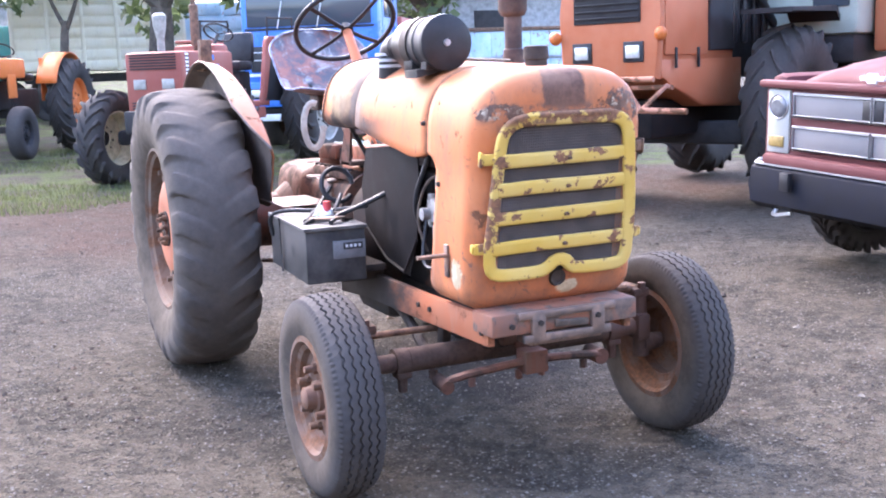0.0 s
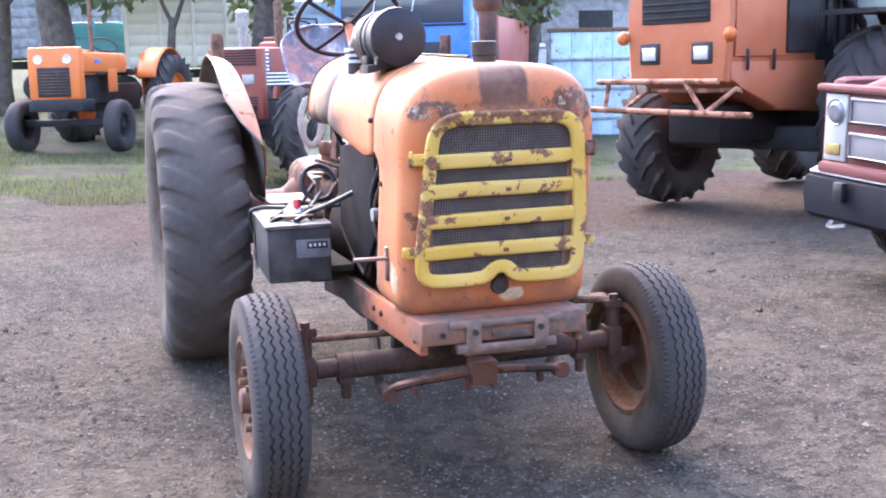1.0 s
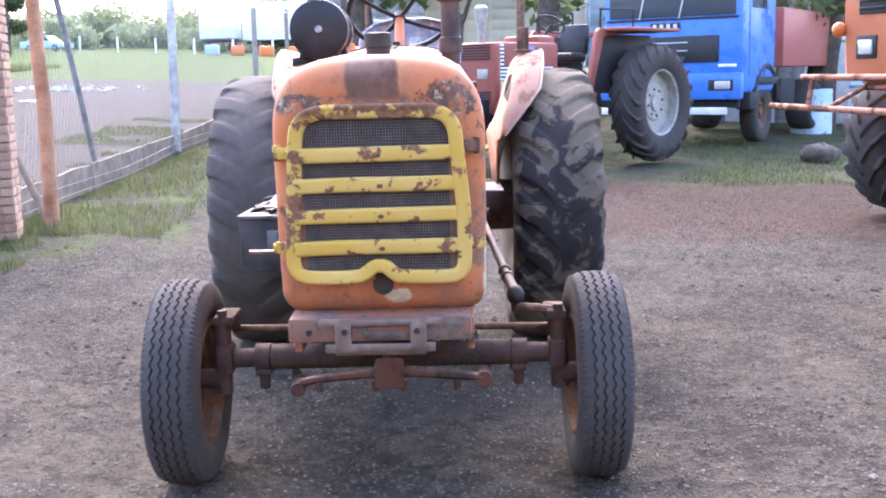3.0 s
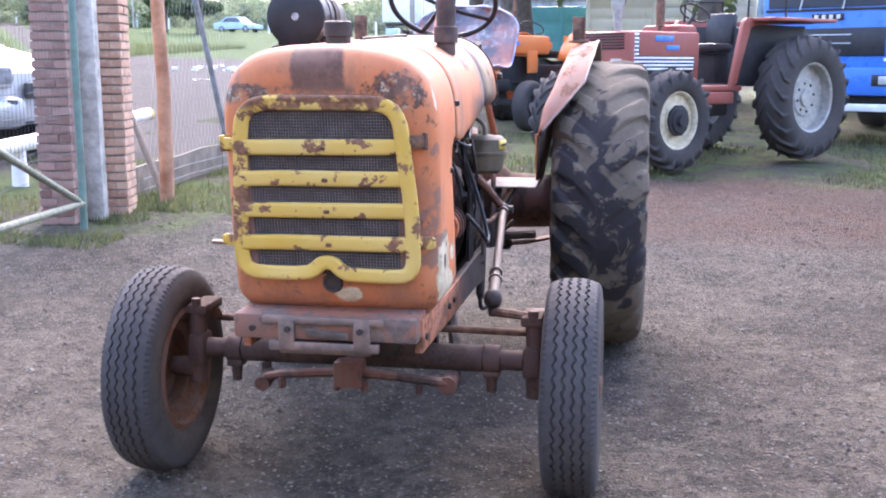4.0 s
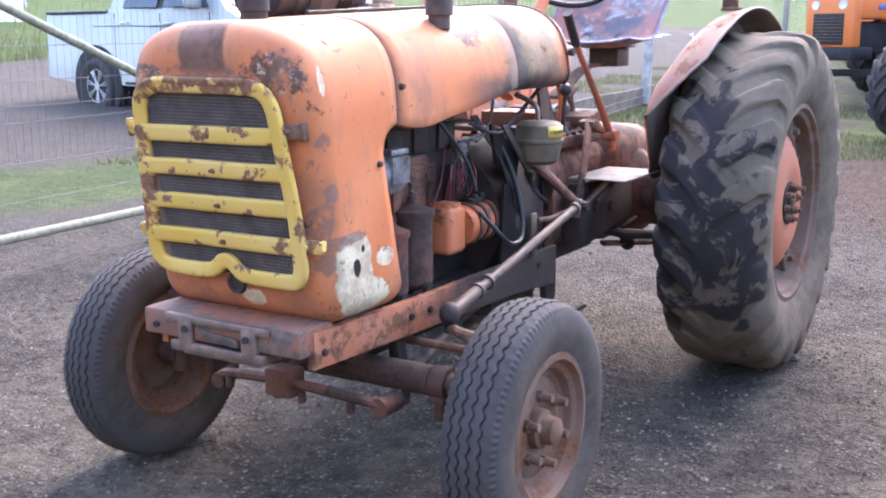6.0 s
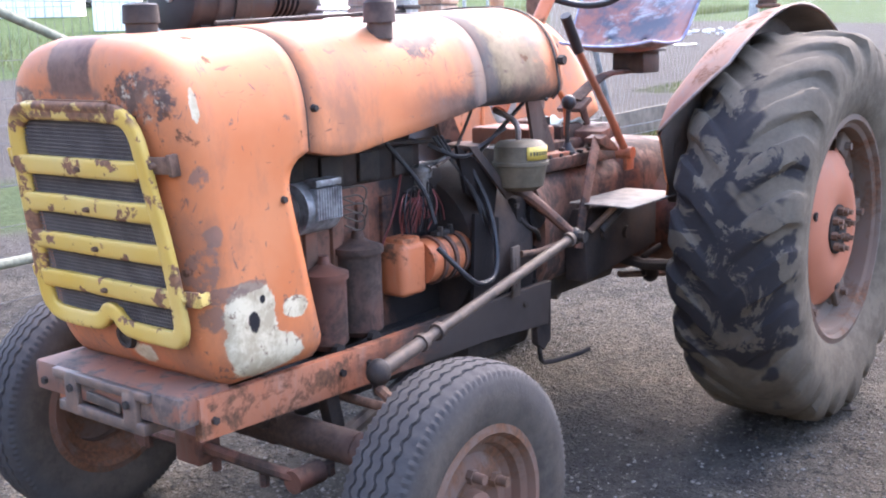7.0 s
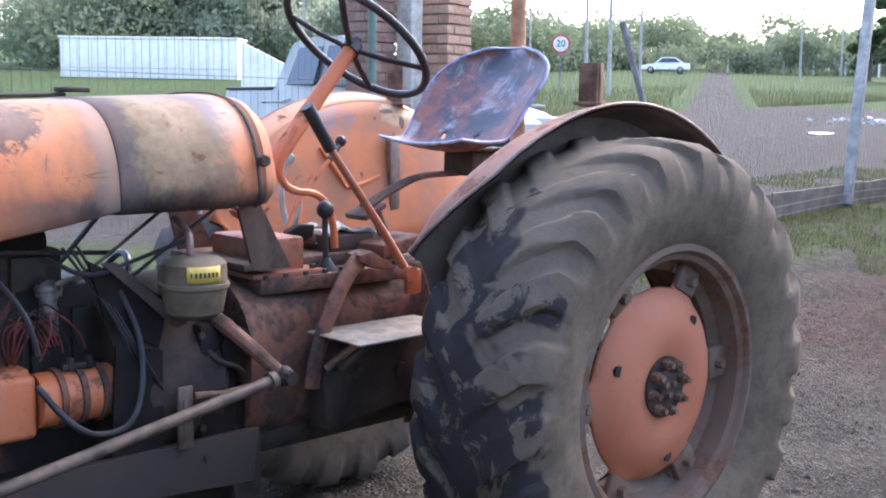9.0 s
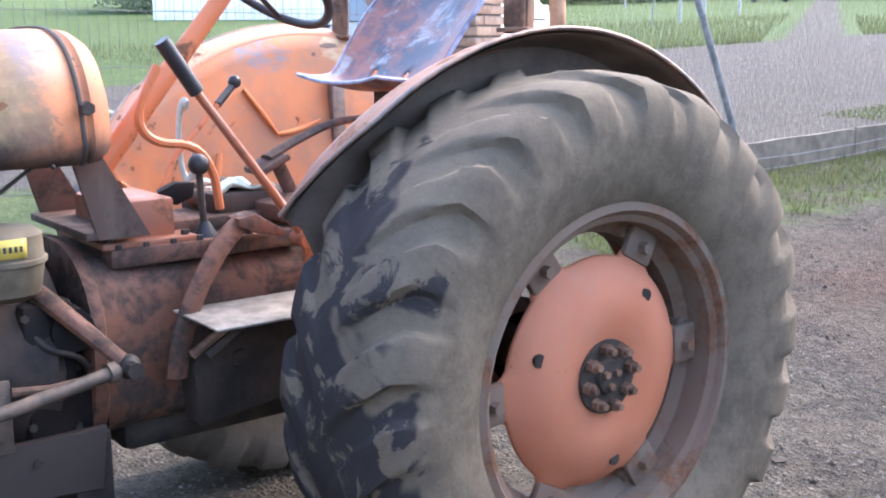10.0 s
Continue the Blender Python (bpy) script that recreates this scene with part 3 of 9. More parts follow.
def lug_tyre(r, w, rim, n=20, lug_h=0.02, lug_w=0.10, sweep=0.42, flip=1, worn=0.035):
    """A worn tractor drive tyre: low, wide chevron lugs with rounded flanks that fade into the shoulders."""
    g = Geo()
    base = r - lug_h
    h = base - rim
    prof = tyre_profile(base, w, rim)
    # extra stations over the tread, so that the lugs rise out of the carcass itself
    tread = [(-0.5, 0.52), (-0.493, 0.60), (-0.476, 0.68), (-0.450, 0.76), (-0.418, 0.825), (-0.380, 0.875), (-0.335, 0.912), (-0.275, 0.942), (-0.20, 0.968), (-0.12, 0.988), (-0.05, 0.998), (-0.015, 1.0)]
    tread += [(-a, b) for a, b in reversed(tread)]
    low = [(-0.36, -0.03), (-0.40, 0.03), (-0.445, 0.13), (-0.475, 0.26), (-0.495, 0.42)]
    line = low + tread + [(-a, b) for a, b in reversed(low)]
    seg = n * 16
    rows = []
    for k in range(seg):
        base_a = 2 * math.pi * k / seg
        ring = []
        for xf, hf in line:
            s = min(1.0, abs(xf) / 0.47)
            a = base_a + flip * sweep * min(1.0, s * 1.1)
            d = abs(((base_a * n / (2 * math.pi) + (0.5 if xf < 0 else 0.0)) + 0.5) % 1.0 - 0.5)
            side = 1 if xf > 0 else -1
            which = math.floor(base_a * n / (2 * math.pi) + (0.5 if xf < 0 else 0.0) + 0.5) % n
            d += 0.07 * noise.noise((math.cos(a) * 5, math.sin(a) * 5, xf * 9 + side))
            wid = lug_w * n / (2 * math.pi * r) * (0.40 + 0.14 * s)
            up = min(1.0, max(0.0, (wid - d) / 0.075 + 0.5))
            up = up * up * (3 - 2 * up)
            fade = 1.0 if hf > 0.80 else max(0.0, (hf - 0.52) / 0.28)
            fade *= min(1.0, max(0.0, (abs(xf) - 0.015) / worn))
            lift = lug_h * up * fade * (1 + 0.35 * noise.noise((which * 3.7, side * 2.0, 1.0)) + 0.35 * noise.noise((math.cos(a) * 6, math.sin(a) * 6, xf * 6)))
            rr = rim + h * hf + lift * (1.0 if hf > 0.8 else 0.5)
            xx = xf * w + math.copysign(lift * (0.0 if hf > 0.93 else 0.95), xf)
            ring.append((xx, rr * math.cos(a), rr * math.sin(a)))
        rows.append([g.bm.verts.new(p) for p in ring])
    for k in range(seg):
        a, b = rows[k], rows[(k + 1) % seg]
        for i in range(len(line) - 1):
            g.bm.faces.new((a[i], a[i + 1], b[i + 1], b[i]))
    return g


def ribbed_tyre(r, w, rim, ribs=5, teeth=54, wave=0.004):
    """A front tyre: round-shouldered, with wavy grooves between its ribs and notched shoulders."""
    g = Geo()
    h = r - rim
    seg = teeth * 4
    xs = []
    for k in range(ribs):
        a, b = -0.40 + 0.80 * k / ribs, -0.40 + 0.80 * (k + 1) / ribs
        gw = 0.024
        xs += [(a + gw, 0), (b - gw, 0)]
        if k < ribs - 1:
            xs += [(b - gw * 0.5, 1), (b + gw * 0.5, 1)]
    left = [(-0.30, 0, -0.012), (-0.40, 0, 0.06), (-0.49, 0, 0.30), (-0.50, 0, 0.52), (-0.475, 0, 0.74), (-0.458, 2, 0.82), (-0.43, 2, 0.895)]
    cols = []
    for k in range(seg):
        ang = 2 * math.pi * k / seg
        wv = wave * (1 if (k // 2) % 2 else -1) / w
        ring = []
        for x, kind, hh in left:
            rr = rim + h * hh - (0.009 if kind == 2 and k % 2 else 0)
            ring.append((x * w, rr))
        for x, deep in xs:
            crown = rim + h * (1.0 - 0.10 * (abs(x) / 0.4) ** 2.4)
            ring.append(((x + (wv if abs(x) < 0.37 else 0)) * w, crown - (0.008 if deep else 0)))
        for x, kind, hh in reversed(left):
            rr = rim + h * hh - (0.009 if kind == 2 and k % 2 else 0)
            ring.append((-x * w, rr))
        cols.append([(s, rr * math.cos(ang), rr * math.sin(ang)) for s, rr in ring])
    rows = [[g.bm.verts.new(p) for p in c] for c in cols]
    for k in range(seg):
        a, b = rows[k], rows[(k + 1) % seg]
        for i in range(len(a) - 1):
            g.bm.faces.new((a[i], a[i + 1], b[i + 1], b[i]))
    return g


def rim_ring(rim, w, depth=0.5):
    """A drop-centre rim: flanges, beads and well."""
    g = Geo()
    hw = 0.36 * w
    g.lathe([(-hw - 0.012, rim + 0.018), (-hw - 0.016, rim - 0.004), (-hw + 0.01, rim - 0.022), (-hw * 0.55, rim - 0.03), (-hw * 0.4, rim - 0.06), (hw * 0.4, rim - 0.06), (hw * 0.55, rim - 0.03),
             (hw - 0.01, rim - 0.022), (hw + 0.016, rim - 0.004), (hw + 0.012, rim + 0.018), (hw + 0.004, rim + 0.012), (hw + 0.004, rim - 0.006), (hw - 0.012, rim - 0.034), (hw * 0.5, rim - 0.042),
             (hw * 0.36, rim - 0.072), (-hw * 0.36, rim - 0.072), (-hw * 0.5, rim - 0.042), (-hw + 0.012, rim - 0.034), (-hw - 0.004, rim - 0.006), (-hw - 0.004, rim + 0.012)], (0, 0, 0), "X", 56, closed=True)
    return g


# ---------------------------------------------------------------- the tractor
tractor = thing("tractor", pose(0, 0, 0), "old faded orange farm tractor with chipped yellow grille, parked on gravel", "tractor")

W, ZC = 0.345, 1.20


def top_z(y):
    return 1.527 + 0.042 * max(0.0, y - 0.1)


def resample(pts, n):
    """n + 1 points evenly spaced along a polyline."""
    at = [0.0]
    for p, q in zip(pts, pts[1:]):
        at.append(at[-1] + math.hypot(q[0] - p[0], q[1] - p[1]))
    out, i = [], 0
    for k in range(n + 1):
        d = at[-1] * k / n
        while i < len(at) - 2 and at[i + 1] < d:
            i += 1
        f = (d - at[i]) / max(1e-9, at[i + 1] - at[i])
        out.append(tuple(p + (q - p) * f for p, q in zip(pts[i], pts[i + 1])))
    return out


def hood_ring(y, inset=0.0, zbot=0.675, n=15, wide=0.0, round_bottom=0.075):
    """Half outline from the crown down one flank, mirrored: an open inverted U across the tractor."""
    w, h = W + wide - inset, top_z(y) - ZC - inset
    half = []
    for i in range(n + 1):
        a = math.pi / 2 * i / n
        e = 2 / 3.3
        half.append((w * math.sin(a) ** e, ZC + h * math.cos(a) ** e if i < n else ZC))
    zb = zbot + inset
    if zb < ZC - 0.2:
        r = round_bottom
        half = resample(half[:-1] + [(w, 1.235)] if half[-2][1] > 1.235 else [p for p in half if p[1] > 1.24] + [(w, 1.235)], 18)
        for z in (1.228, 1.222, 1.212, 1.198, 1.182, 1.165, 1.145, 1.12, 1.04, 0.96, 0.88, 0.81):
            half.append((w, z))
        for i in range(6):
            a = math.pi / 2 * i / 5
            half.append((w - r + r * math.cos(a), zb + r - r * math.sin(a)))
    else:
        keep = [p for p in half if p[1] > zb + 0.004]
        x_ = w if zb < 1.235 else keep[-1][0]
        half = resample(keep + [(x_, zb + 0.006)], 20) + [(x_ - 0.004, zb), (x_ - 0.018, zb - 0.004)]
    return [(-x, y, z) for x, z in reversed(half[1:])] + [(x, y, z) for x, z in half]


def lean_back(z):
    return max(-0.012, (1.36 - z) * 0.15 + 0.004)


def rake(geo):
    """Leans a piece of the grille with the nose behind it."""
    for v in geo.bm.verts:
        v.co.y += lean_back(v.co.z)
    return geo


# front cowl with its rounded nose
g = Geo()
nose = [(-0.008, 0.150), (-0.006, 0.10), (0.001, 0.062), (0.015, 0.030), (0.038, 0.010), (0.07, 0.0)]
rows = g.loft([hood_ring(y, i) for y, i in nose], True, False)
g.bm.faces.new(rows[0])
CUT = [(0.60, 0.415), (0.70, 0.422), (0.74, 0.432), (0.86, 0.405), (0.96, 0.381), (1.04, 0.361), (1.12, 0.343), (1.145, 0.340), (1.165, 0.342), (1.182, 0.348), (1.198, 0.359), (1.212, 0.378), (1.222, 0.402), (1.228, 0.418), (2.0, 0.418)]


def cowl_end(z):
    """How far back the cowl reaches at a height: the flank is cut away in a curve behind the radiator."""
    for (z0, y0), (z1, y1) in zip(CUT, CUT[1:]):
        if z0 <= z <= z1:
            return y0 + (y1 - y0) * (z - z0) / (z1 - z0)
    return 0.418


skin = []
for f in (0.0, 0.1, 0.22, 0.36, 0.5, 0.64, 0.78, 0.9, 1.0):
    row = []
    for px, py, pz in hood_ring(0.07):
        yy = 0.07 + f * (cowl_end(pz) - 0.07)
        k = max(0.0, (pz - ZC) / (top_z(0.07) - ZC))
        row.append((px, yy, pz + k * (top_z(yy) - top_z(0.07))))
    skin.append(row)
g.loft(skin, False, False)
bmesh.ops.remove_doubles(g.bm, verts=g.bm.verts, dist=1e-5)
g.rough(0.002, 4.0)
for v in g.bm.verts:      # the nose leans: its lower edge stands back
    v.co.y += lean_back(v.co.z) * max(0.0, min(1.0, (0.40 - v.co.y) / 0.38))
cowl = part("front_cowl", g, M_HOOD, tractor, "faded orange cowl with torn white primer patch")
solidify(cowl, 0.005)

# upper hood panel and fuel tank
def low_edge(y):
    return 1.226 - 0.022 * math.sin(min(1, (y - 0.42) / 0.3) * math.pi) + 0.07 * max(0.0, (y - 0.72) / 0.46) ** 1.3


g = Geo()
ys = [0.424 + (1.19 - 0.424) * i / 12 for i in range(13)]
g.loft([hood_ring(y, 0.0, low_edge(y)) for y in ys], False, False)
g.rough(0.002, 4.0)
hood = part("hood_panel", g, M_HOOD, tractor)
solidify(hood, 0.005)
g = Geo()
g.tube(hood_ring(0.4212, 0.003, 1.23), 0.0035, 6)
part("hood_seam", g, M_OILY, tractor, "dark gap between cowl and hood")


def tank_ring(y, inset, n=40):
    """Closed outline, flush with the hood above and rolled under along its lower edges."""
    w, h = W + 0.003 - inset, top_z(y) + 0.003 - ZC - inset
    zb, r = 1.283 + inset * 0.8, 0.055
    half = []
    for i in range(17):
        a = math.pi / 2 * i / 16
        p = (w * math.sin(a) ** (2 / 3.3), ZC + h * max(0.0, math.cos(a)) ** (2 / 3.3))
        if p[1] > zb + r + 0.01:
            half.append(p)
    side = half[-1][0] + 0.004
    for i in range(7):
        a = math.pi / 2 * i / 6
        half.append((side - r + r * math.cos(a), zb + r - r * math.sin(a)))
    half = resample(half, n // 2)
    return [(x, y, z) for x, z in half] + [(-x, y, z) for x, z in reversed(half[1:])]


g = Geo()
tk = [(1.196, 0.006), (1.205, 0.0), (1.34, 0.0), (1.48, 0.0), (1.59, 0.0), (1.60, 0.010), (1.612, 0.010), (1.62, 0.002), (1.64, 0.006), (1.665, 0.024), (1.68, 0.055), (1.686, 0.10)]
g.loft([tank_ring(y, i) for y, i in tk], True, True)
part("fuel_tank", g, M_HOOD, tractor, "olive-stained orange fuel tank", sharp=50)
for y in (1.592,):
    g = Geo()
    ring = tank_ring(y, -0.004)
    g.tube(ring[22:] + ring[:20], 0.006, 8, 0.5)
    part("tank_strap", g, M_OILY, tractor, "dark steel strap")
g = Geo()
hexa(g, (0.345, 1.600, 1.415), (1, 0, 0), 0.016, 0.022)
for y, z in ((0.445, 1.335), (0.323, 1.119)):
    g.cyl((0.34, y, z), (0.354, y, z), 0.011, 0.008, 10)
    g.cyl((-0.34, y, z), (-0.354, y, z), 0.011, 0.008, 10)
g.ball((0.345, 1.52, 1.29), 0.006)
part("hood_bolt", g, M_OILY, tractor)
g = Geo()   # hinge strip along the crown
g.tube([(0.02, 0.42, 1.552), (0.02, 1.20, 1.583)], 0.006, 6)
g.box((0.02, 1.22, 1.596), (0.03, 0.09, 0.014), bevel=0.004)
part("hood_hinge", g, M_OILY, tractor)

# radiator cap
g = Geo()
g.lathe([(1.525, 0.0), (1.525, 0.040), (1.552, 0.040), (1.554, 0.046), (1.598, 0.044), (1.602, 0.036), (1.602, 0.0)], (0, 0.20, 0), "Z", 20)
part("radiator_cap", g, M_OILY, tractor, "dark iron radiator cap")

# radiator core behind the grille and the crank hole
g = Geo()
g.box((-0.01, -0.0125, 1.075), (0.47, 0.004, 0.54))
part("radiator_core", rake(g), M_OILY, tractor, "black radiator core")
g = Geo()
g.lathe([(-0.006, 0.034), (-0.020, 0.030), (-0.018, 0.022), (-0.011, 0.020), (-0.011, 0.0)], (0.0, 0, 0.775), "Y", 18)
part("crank_hole", rake(g), M_OILY, tractor, "dark starting-crank hole")

# yellow grille
grille = part("grille", rake(Geo().box((0, -0.018, 1.375), (0.28, 0.02, 0.006))), M_YELLOW, tractor, "chipped yellow slatted grille")
GZ = [1.345, 1.216, 1.117, 1.017, 0.910, 0.808]


def half_w(z):
    return 0.236 + (1.345 - z) * 0.062


g = Geo()
pts = [(-0.16, 1.352), (0.16, 1.352), (0.215, 1.338), (0.243, 1.30), (0.250, 1.24), (0.255, 1.18), (0.272, 1.02), (0.272, 0.88), (0.270, 0.84), (0.250, 0.81), (0.20, 0.805), (0.06, 0.808),
       (0.035, 0.822), (0.012, 0.846), (-0.025, 0.846), (-0.05, 0.822), (-0.08, 0.808), (-0.20, 0.808), (-0.262, 0.812), (-0.287, 0.84), (-0.289, 0.90), (-0.280, 1.02), (-0.268, 1.18), (-0.262, 1.26), (-0.252, 1.31), (-0.215, 1.343)]
outline = [(x, -0.030 - 0.004 * math.sin(x * 30), z) for x, z in pts]
ring_pts = outline + outline[:2]
g.tube(ring_pts, 0.0235, 16, 0.50, 1, up=(0, 1, 0), cap=False, square=0.55)
part("grille_frame", rake(g), M_YELLOW, grille)
for i, z in enumerate(GZ[1:5]):
    g = Geo()
    hw = half_w(z) + 0.012
    dz = 0.004 * (i % 2 * 2 - 1)
    g.tube([(-hw - 0.008, -0.028, z - 0.004), (-hw * 0.4, -0.032, z + dz * 0.4), (hw * 0.3, -0.032, z), (hw - 0.008, -0.028, z + 0.002)], 0.0245, 16, 0.46, 1, up=(0, 1, 0), square=0.5)
    part("grille_bar", rake(g), M_YELLOW, grille)
    g = Geo()
    for xx in (0.0, hw * (0.02 if i else 0.01)):
        g.cyl((xx, -0.040, z - 0.004), (xx, -0.054, z - 0.004), 0.008, 0.005, 8)
    part("grille_rivet", rake(g), M_RUST, grille)
for i in range(5):
    z1, z0 = GZ[i] - 0.018, GZ[i + 1] + 0.016
    g = Geo()
    hw = half_w((z0 + z1) / 2) - 0.006
    nx = 52
    for k in range(nx + 1):
        x = -hw - 0.01 + (2 * hw) * k / nx
        g.box((x, -0.0195, (z0 + z1) / 2), (0.0024, 0.0018, z1 - z0 + 0.01))
    nz = max(3, int((z1 - z0) / 0.0088))
    for k in range(nz + 1):
        z = z0 + (z1 - z0) * k / nz
        g.box((-0.01, -0.021, z), (2 * hw + 0.01, 0.0018, 0.0024))
    part("wire_screen", rake(g), M_SCREEN, grille, "rusty wire mesh")
for sx, x0, z, mat in ((-1, -0.278, 1.222, M_YELLOW), (1, 0.268, 1.235, M_RUST), (-1, -0.296, 0.912, M_YELLOW), (1, 0.283, 0.917, M_YELLOW)):
    g = Geo()
    g.box((x0 + sx * 0.012, -0.022, z), (0.075, 0.012, 0.040), (0, 0, sx * 14), 0.004)
    g.box((x0 + sx * 0.046, 0.0, z), (0.012, 0.045, 0.052 if z > 1 else 0.03), (0, 0, sx * 20), 0.004)
    g.cyl((x0 + sx * 0.010, -0.022, z), (x0 + sx * 0.010, -0.040, z), 0.010, 0.008, 8)
    part("grille_clasp", rake(g), mat, grille, "rusted hinge clasp" if mat is M_RUST else "")

# handle sticking out of the right flank
g = Geo()
g.tube([(-0.33, 0.262, 0.866), (-0.47, 0.262, 0.867)], 0.011, 8, 0.7)
g.box((-0.35, 0.27, 0.845), (0.012, 0.03, 0.12), bevel=0.004)
part("cowl_handle", g, M_WORN, tractor)

# front bumper casting and frame rails
g = Geo()
g.box((-0.01, 0.055, 0.642), (0.60, 0.16, 0.082), bevel=0.010)
g.rough(0.003, 9, 4)
bumper = part("front_bolster", g, M_BOLSTER, tractor, "worn steel front bolster with orange traces", loc=(0, 0.028, 0))
g = Geo()
g.box((-0.01, -0.028, 0.668), (0.40, 0.022, 0.026), bevel=0.005)
g.box((-0.01, -0.028, 0.584), (0.36, 0.022, 0.030), bevel=0.005)
for x in (-0.13, 0.115):
    g.box((x, -0.030, 0.623), (0.055, 0.020, 0.10), bevel=0.006)
g.box((-0.01, 0.03, 0.57), (0.30, 0.10, 0.03), bevel=0.006)
part("hitch_plate", g, M_WORN, bumper)
g = Geo()
g.box((0.005, -0.034, 0.625), (0.14, 0.010, 0.028), (0, 4, 0), 0.006)
part("hitch_pin", g, M_ROD, bumper, "bent steel bar in the hitch slot")
g = Geo()
for x in (-0.125, 0.11, -0.24):
    hexa(g, (x, -0.038, 0.64), (0, -1, 0), 0.011, 0.010)
part("bolster_bolt", g, M_OILY, bumper)
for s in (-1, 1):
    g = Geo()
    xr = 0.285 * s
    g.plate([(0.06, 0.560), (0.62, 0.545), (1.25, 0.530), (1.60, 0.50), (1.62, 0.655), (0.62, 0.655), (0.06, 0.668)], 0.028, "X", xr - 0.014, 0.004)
    rail = part("frame_rail", g, M_RAIL, tractor, "steel frame rail, orange in front and near black behind")
    g = Geo()
    for y in (0.10, 0.55, 0.66, 1.45):
        hexa(g, (xr + s * 0.014, y, 0.605), (s, 0, 0), 0.011, 0.010)
    part("rail_bolt", g, M_OILY, rail)

# front axle, knuckles, steering
AX = 0.46
g = Geo()
g.cyl((-0.58, AX, 0.44), (0.58, AX, 0.44), 0.036, seg=14)
g.cyl((-0.44, AX, 0.442), (0.44, AX, 0.442), 0.047, seg=18)
g.box((0, AX, 0.445), (0.34, 0.085, 0.092), bevel=0.02)
g.box((0, AX, 0.51), (0.16, 0.20, 0.10), bevel=0.02)
g.rough(0.003, 9, 1)
axle = part("front_axle", g, M_AXLE, tractor, "grimy front axle beam")
for s in (-1, 1):
    g = Geo()
    g.cyl((s * 0.625, AX, 0.31), (s * 0.618, AX, 0.585), 0.034, 0.030, 14)
    g.cyl((s * 0.625, AX, 0.36), (s * 0.72, AX, 0.365), 0.042, 0.034, 12)
    g.box((s * 0.612, AX, 0.44), (0.06, 0.10, 0.11), bevel=0.012)
    g.box((s * 0.61, AX + 0.05, 0.585), (0.075, 0.17, 0.035), bevel=0.008)
    g.cyl((s * 0.615, AX - 0.02, 0.585), (s * 0.615, AX - 0.02, 0.625), 0.018, seg=8)
    part("steering_knuckle", g, M_AXLE, axle, "greasy steering knuckle")
    g = Geo()
    g.cyl((s * 0.445, AX, 0.44), (s * 0.50, AX, 0.44), 0.052, seg=16)
    g.cyl((s * 0.47, AX - 0.01, 0.40), (s * 0.47, AX - 0.01, 0.325), 0.022, 0.018, 8)
    g.box((s * 0.47, AX - 0.01, 0.392), (0.06, 0.06, 0.025), bevel=0.006)
    hexa(g, (s * 0.35, AX - 0.03, 0.398), (0, 0, -1), 0.018, 0.035)
    part("axle_clamp", g, M_AXLE, axle)
g = Geo()
g.cyl((-0.60, AX + 0.16, 0.515), (0.62, AX + 0.16, 0.50), 0.014, seg=10)
g.cyl((-0.60, AX + 0.16, 0.515), (-0.60, AX + 0.10, 0.575), 0.018, seg=8)
g.cyl((0.61, AX + 0.16, 0.50), (0.61, AX + 0.10, 0.575), 0.018, seg=8)
part("tie_rod", g, M_RUST, axle)
g = Geo()   # lower bar in front of the axle
g.tube([(-0.335, 0.37, 0.352), (-0.30, 0.33, 0.385), (-0.12, 0.28, 0.415), (0.0, 0.27, 0.425), (0.16, 0.28, 0.415), (0.33, 0.33, 0.385)], 0.022, 8, 0.75, 1)
g.box((0.0, 0.28, 0.42), (0.10, 0.08, 0.09), bevel=0.008)
g.cyl((-0.335, 0.33, 0.348), (-0.335, 0.42, 0.358), 0.027, seg=12)
g.cyl((0.335, 0.31, 0.378), (0.335, 0.41, 0.378), 0.032, seg=12)
for x in (-0.25, 0.24, -0.05, 0.05):
    hexa(g, (x, 0.30, 0.385), (0, 0, -1), 0.014, 0.035)
g.tube([(0.0, 0.28, 0.43), (0.0, AX, 0.50)], 0.03, 8, 0.7)
part("pivot_bar", g, M_GRIMY, axle, "orange and rust lower pivot bar")
for s in (-1, 1):   # radius rods back to the frame
    g = Geo()
    g.tube([(s * 0.34, AX + 0.03, 0.44), (s * 0.24, 0.95, 0.50), (s * 0.17, 1.45, 0.54)], 0.022, 8)
    part("radius_rod", g, M_OILY, axle)
    g = Geo()
    g.box((s * 0.24, 0.56, 0.485), (0.04, 0.05, 0.24), (12, 0, 0), 0.006)
    part("axle_stay", g, M_OILY, axle)
g = Geo()
BALL, TOPJ = Vector((0.465, 0.515, 0.645)), Vector((0.372, 1.652, 0.815))
g.cyl(BALL, TOPJ, 0.0165, seg=12)
g.cyl(BALL, BALL + (TOPJ - BALL) * 0.18, 0.022, 0.020, 12)
for f in (0.17, 0.24, 0.955):
    p = BALL + (TOPJ - BALL) * f
    g.cyl(p, p + (TOPJ - BALL).normalized() * 0.02, 0.026, seg=10)
drag = part("drag_link", g, M_ROD, tractor, "long worn steel steering link")
g = Geo()
g.ball(BALL, 0.034, (1, 1, 1.1))
g.cyl(BALL, BALL + Vector((0, 0, -0.06)), 0.022, 0.016, 10)
g.ball(TOPJ, 0.030)
g.cyl(TOPJ - Vector((0.03, 0, 0)), TOPJ + Vector((0.045, 0, 0)), 0.020, seg=8)
part("ball_joint", g, M_OILY, drag)
g = Geo()
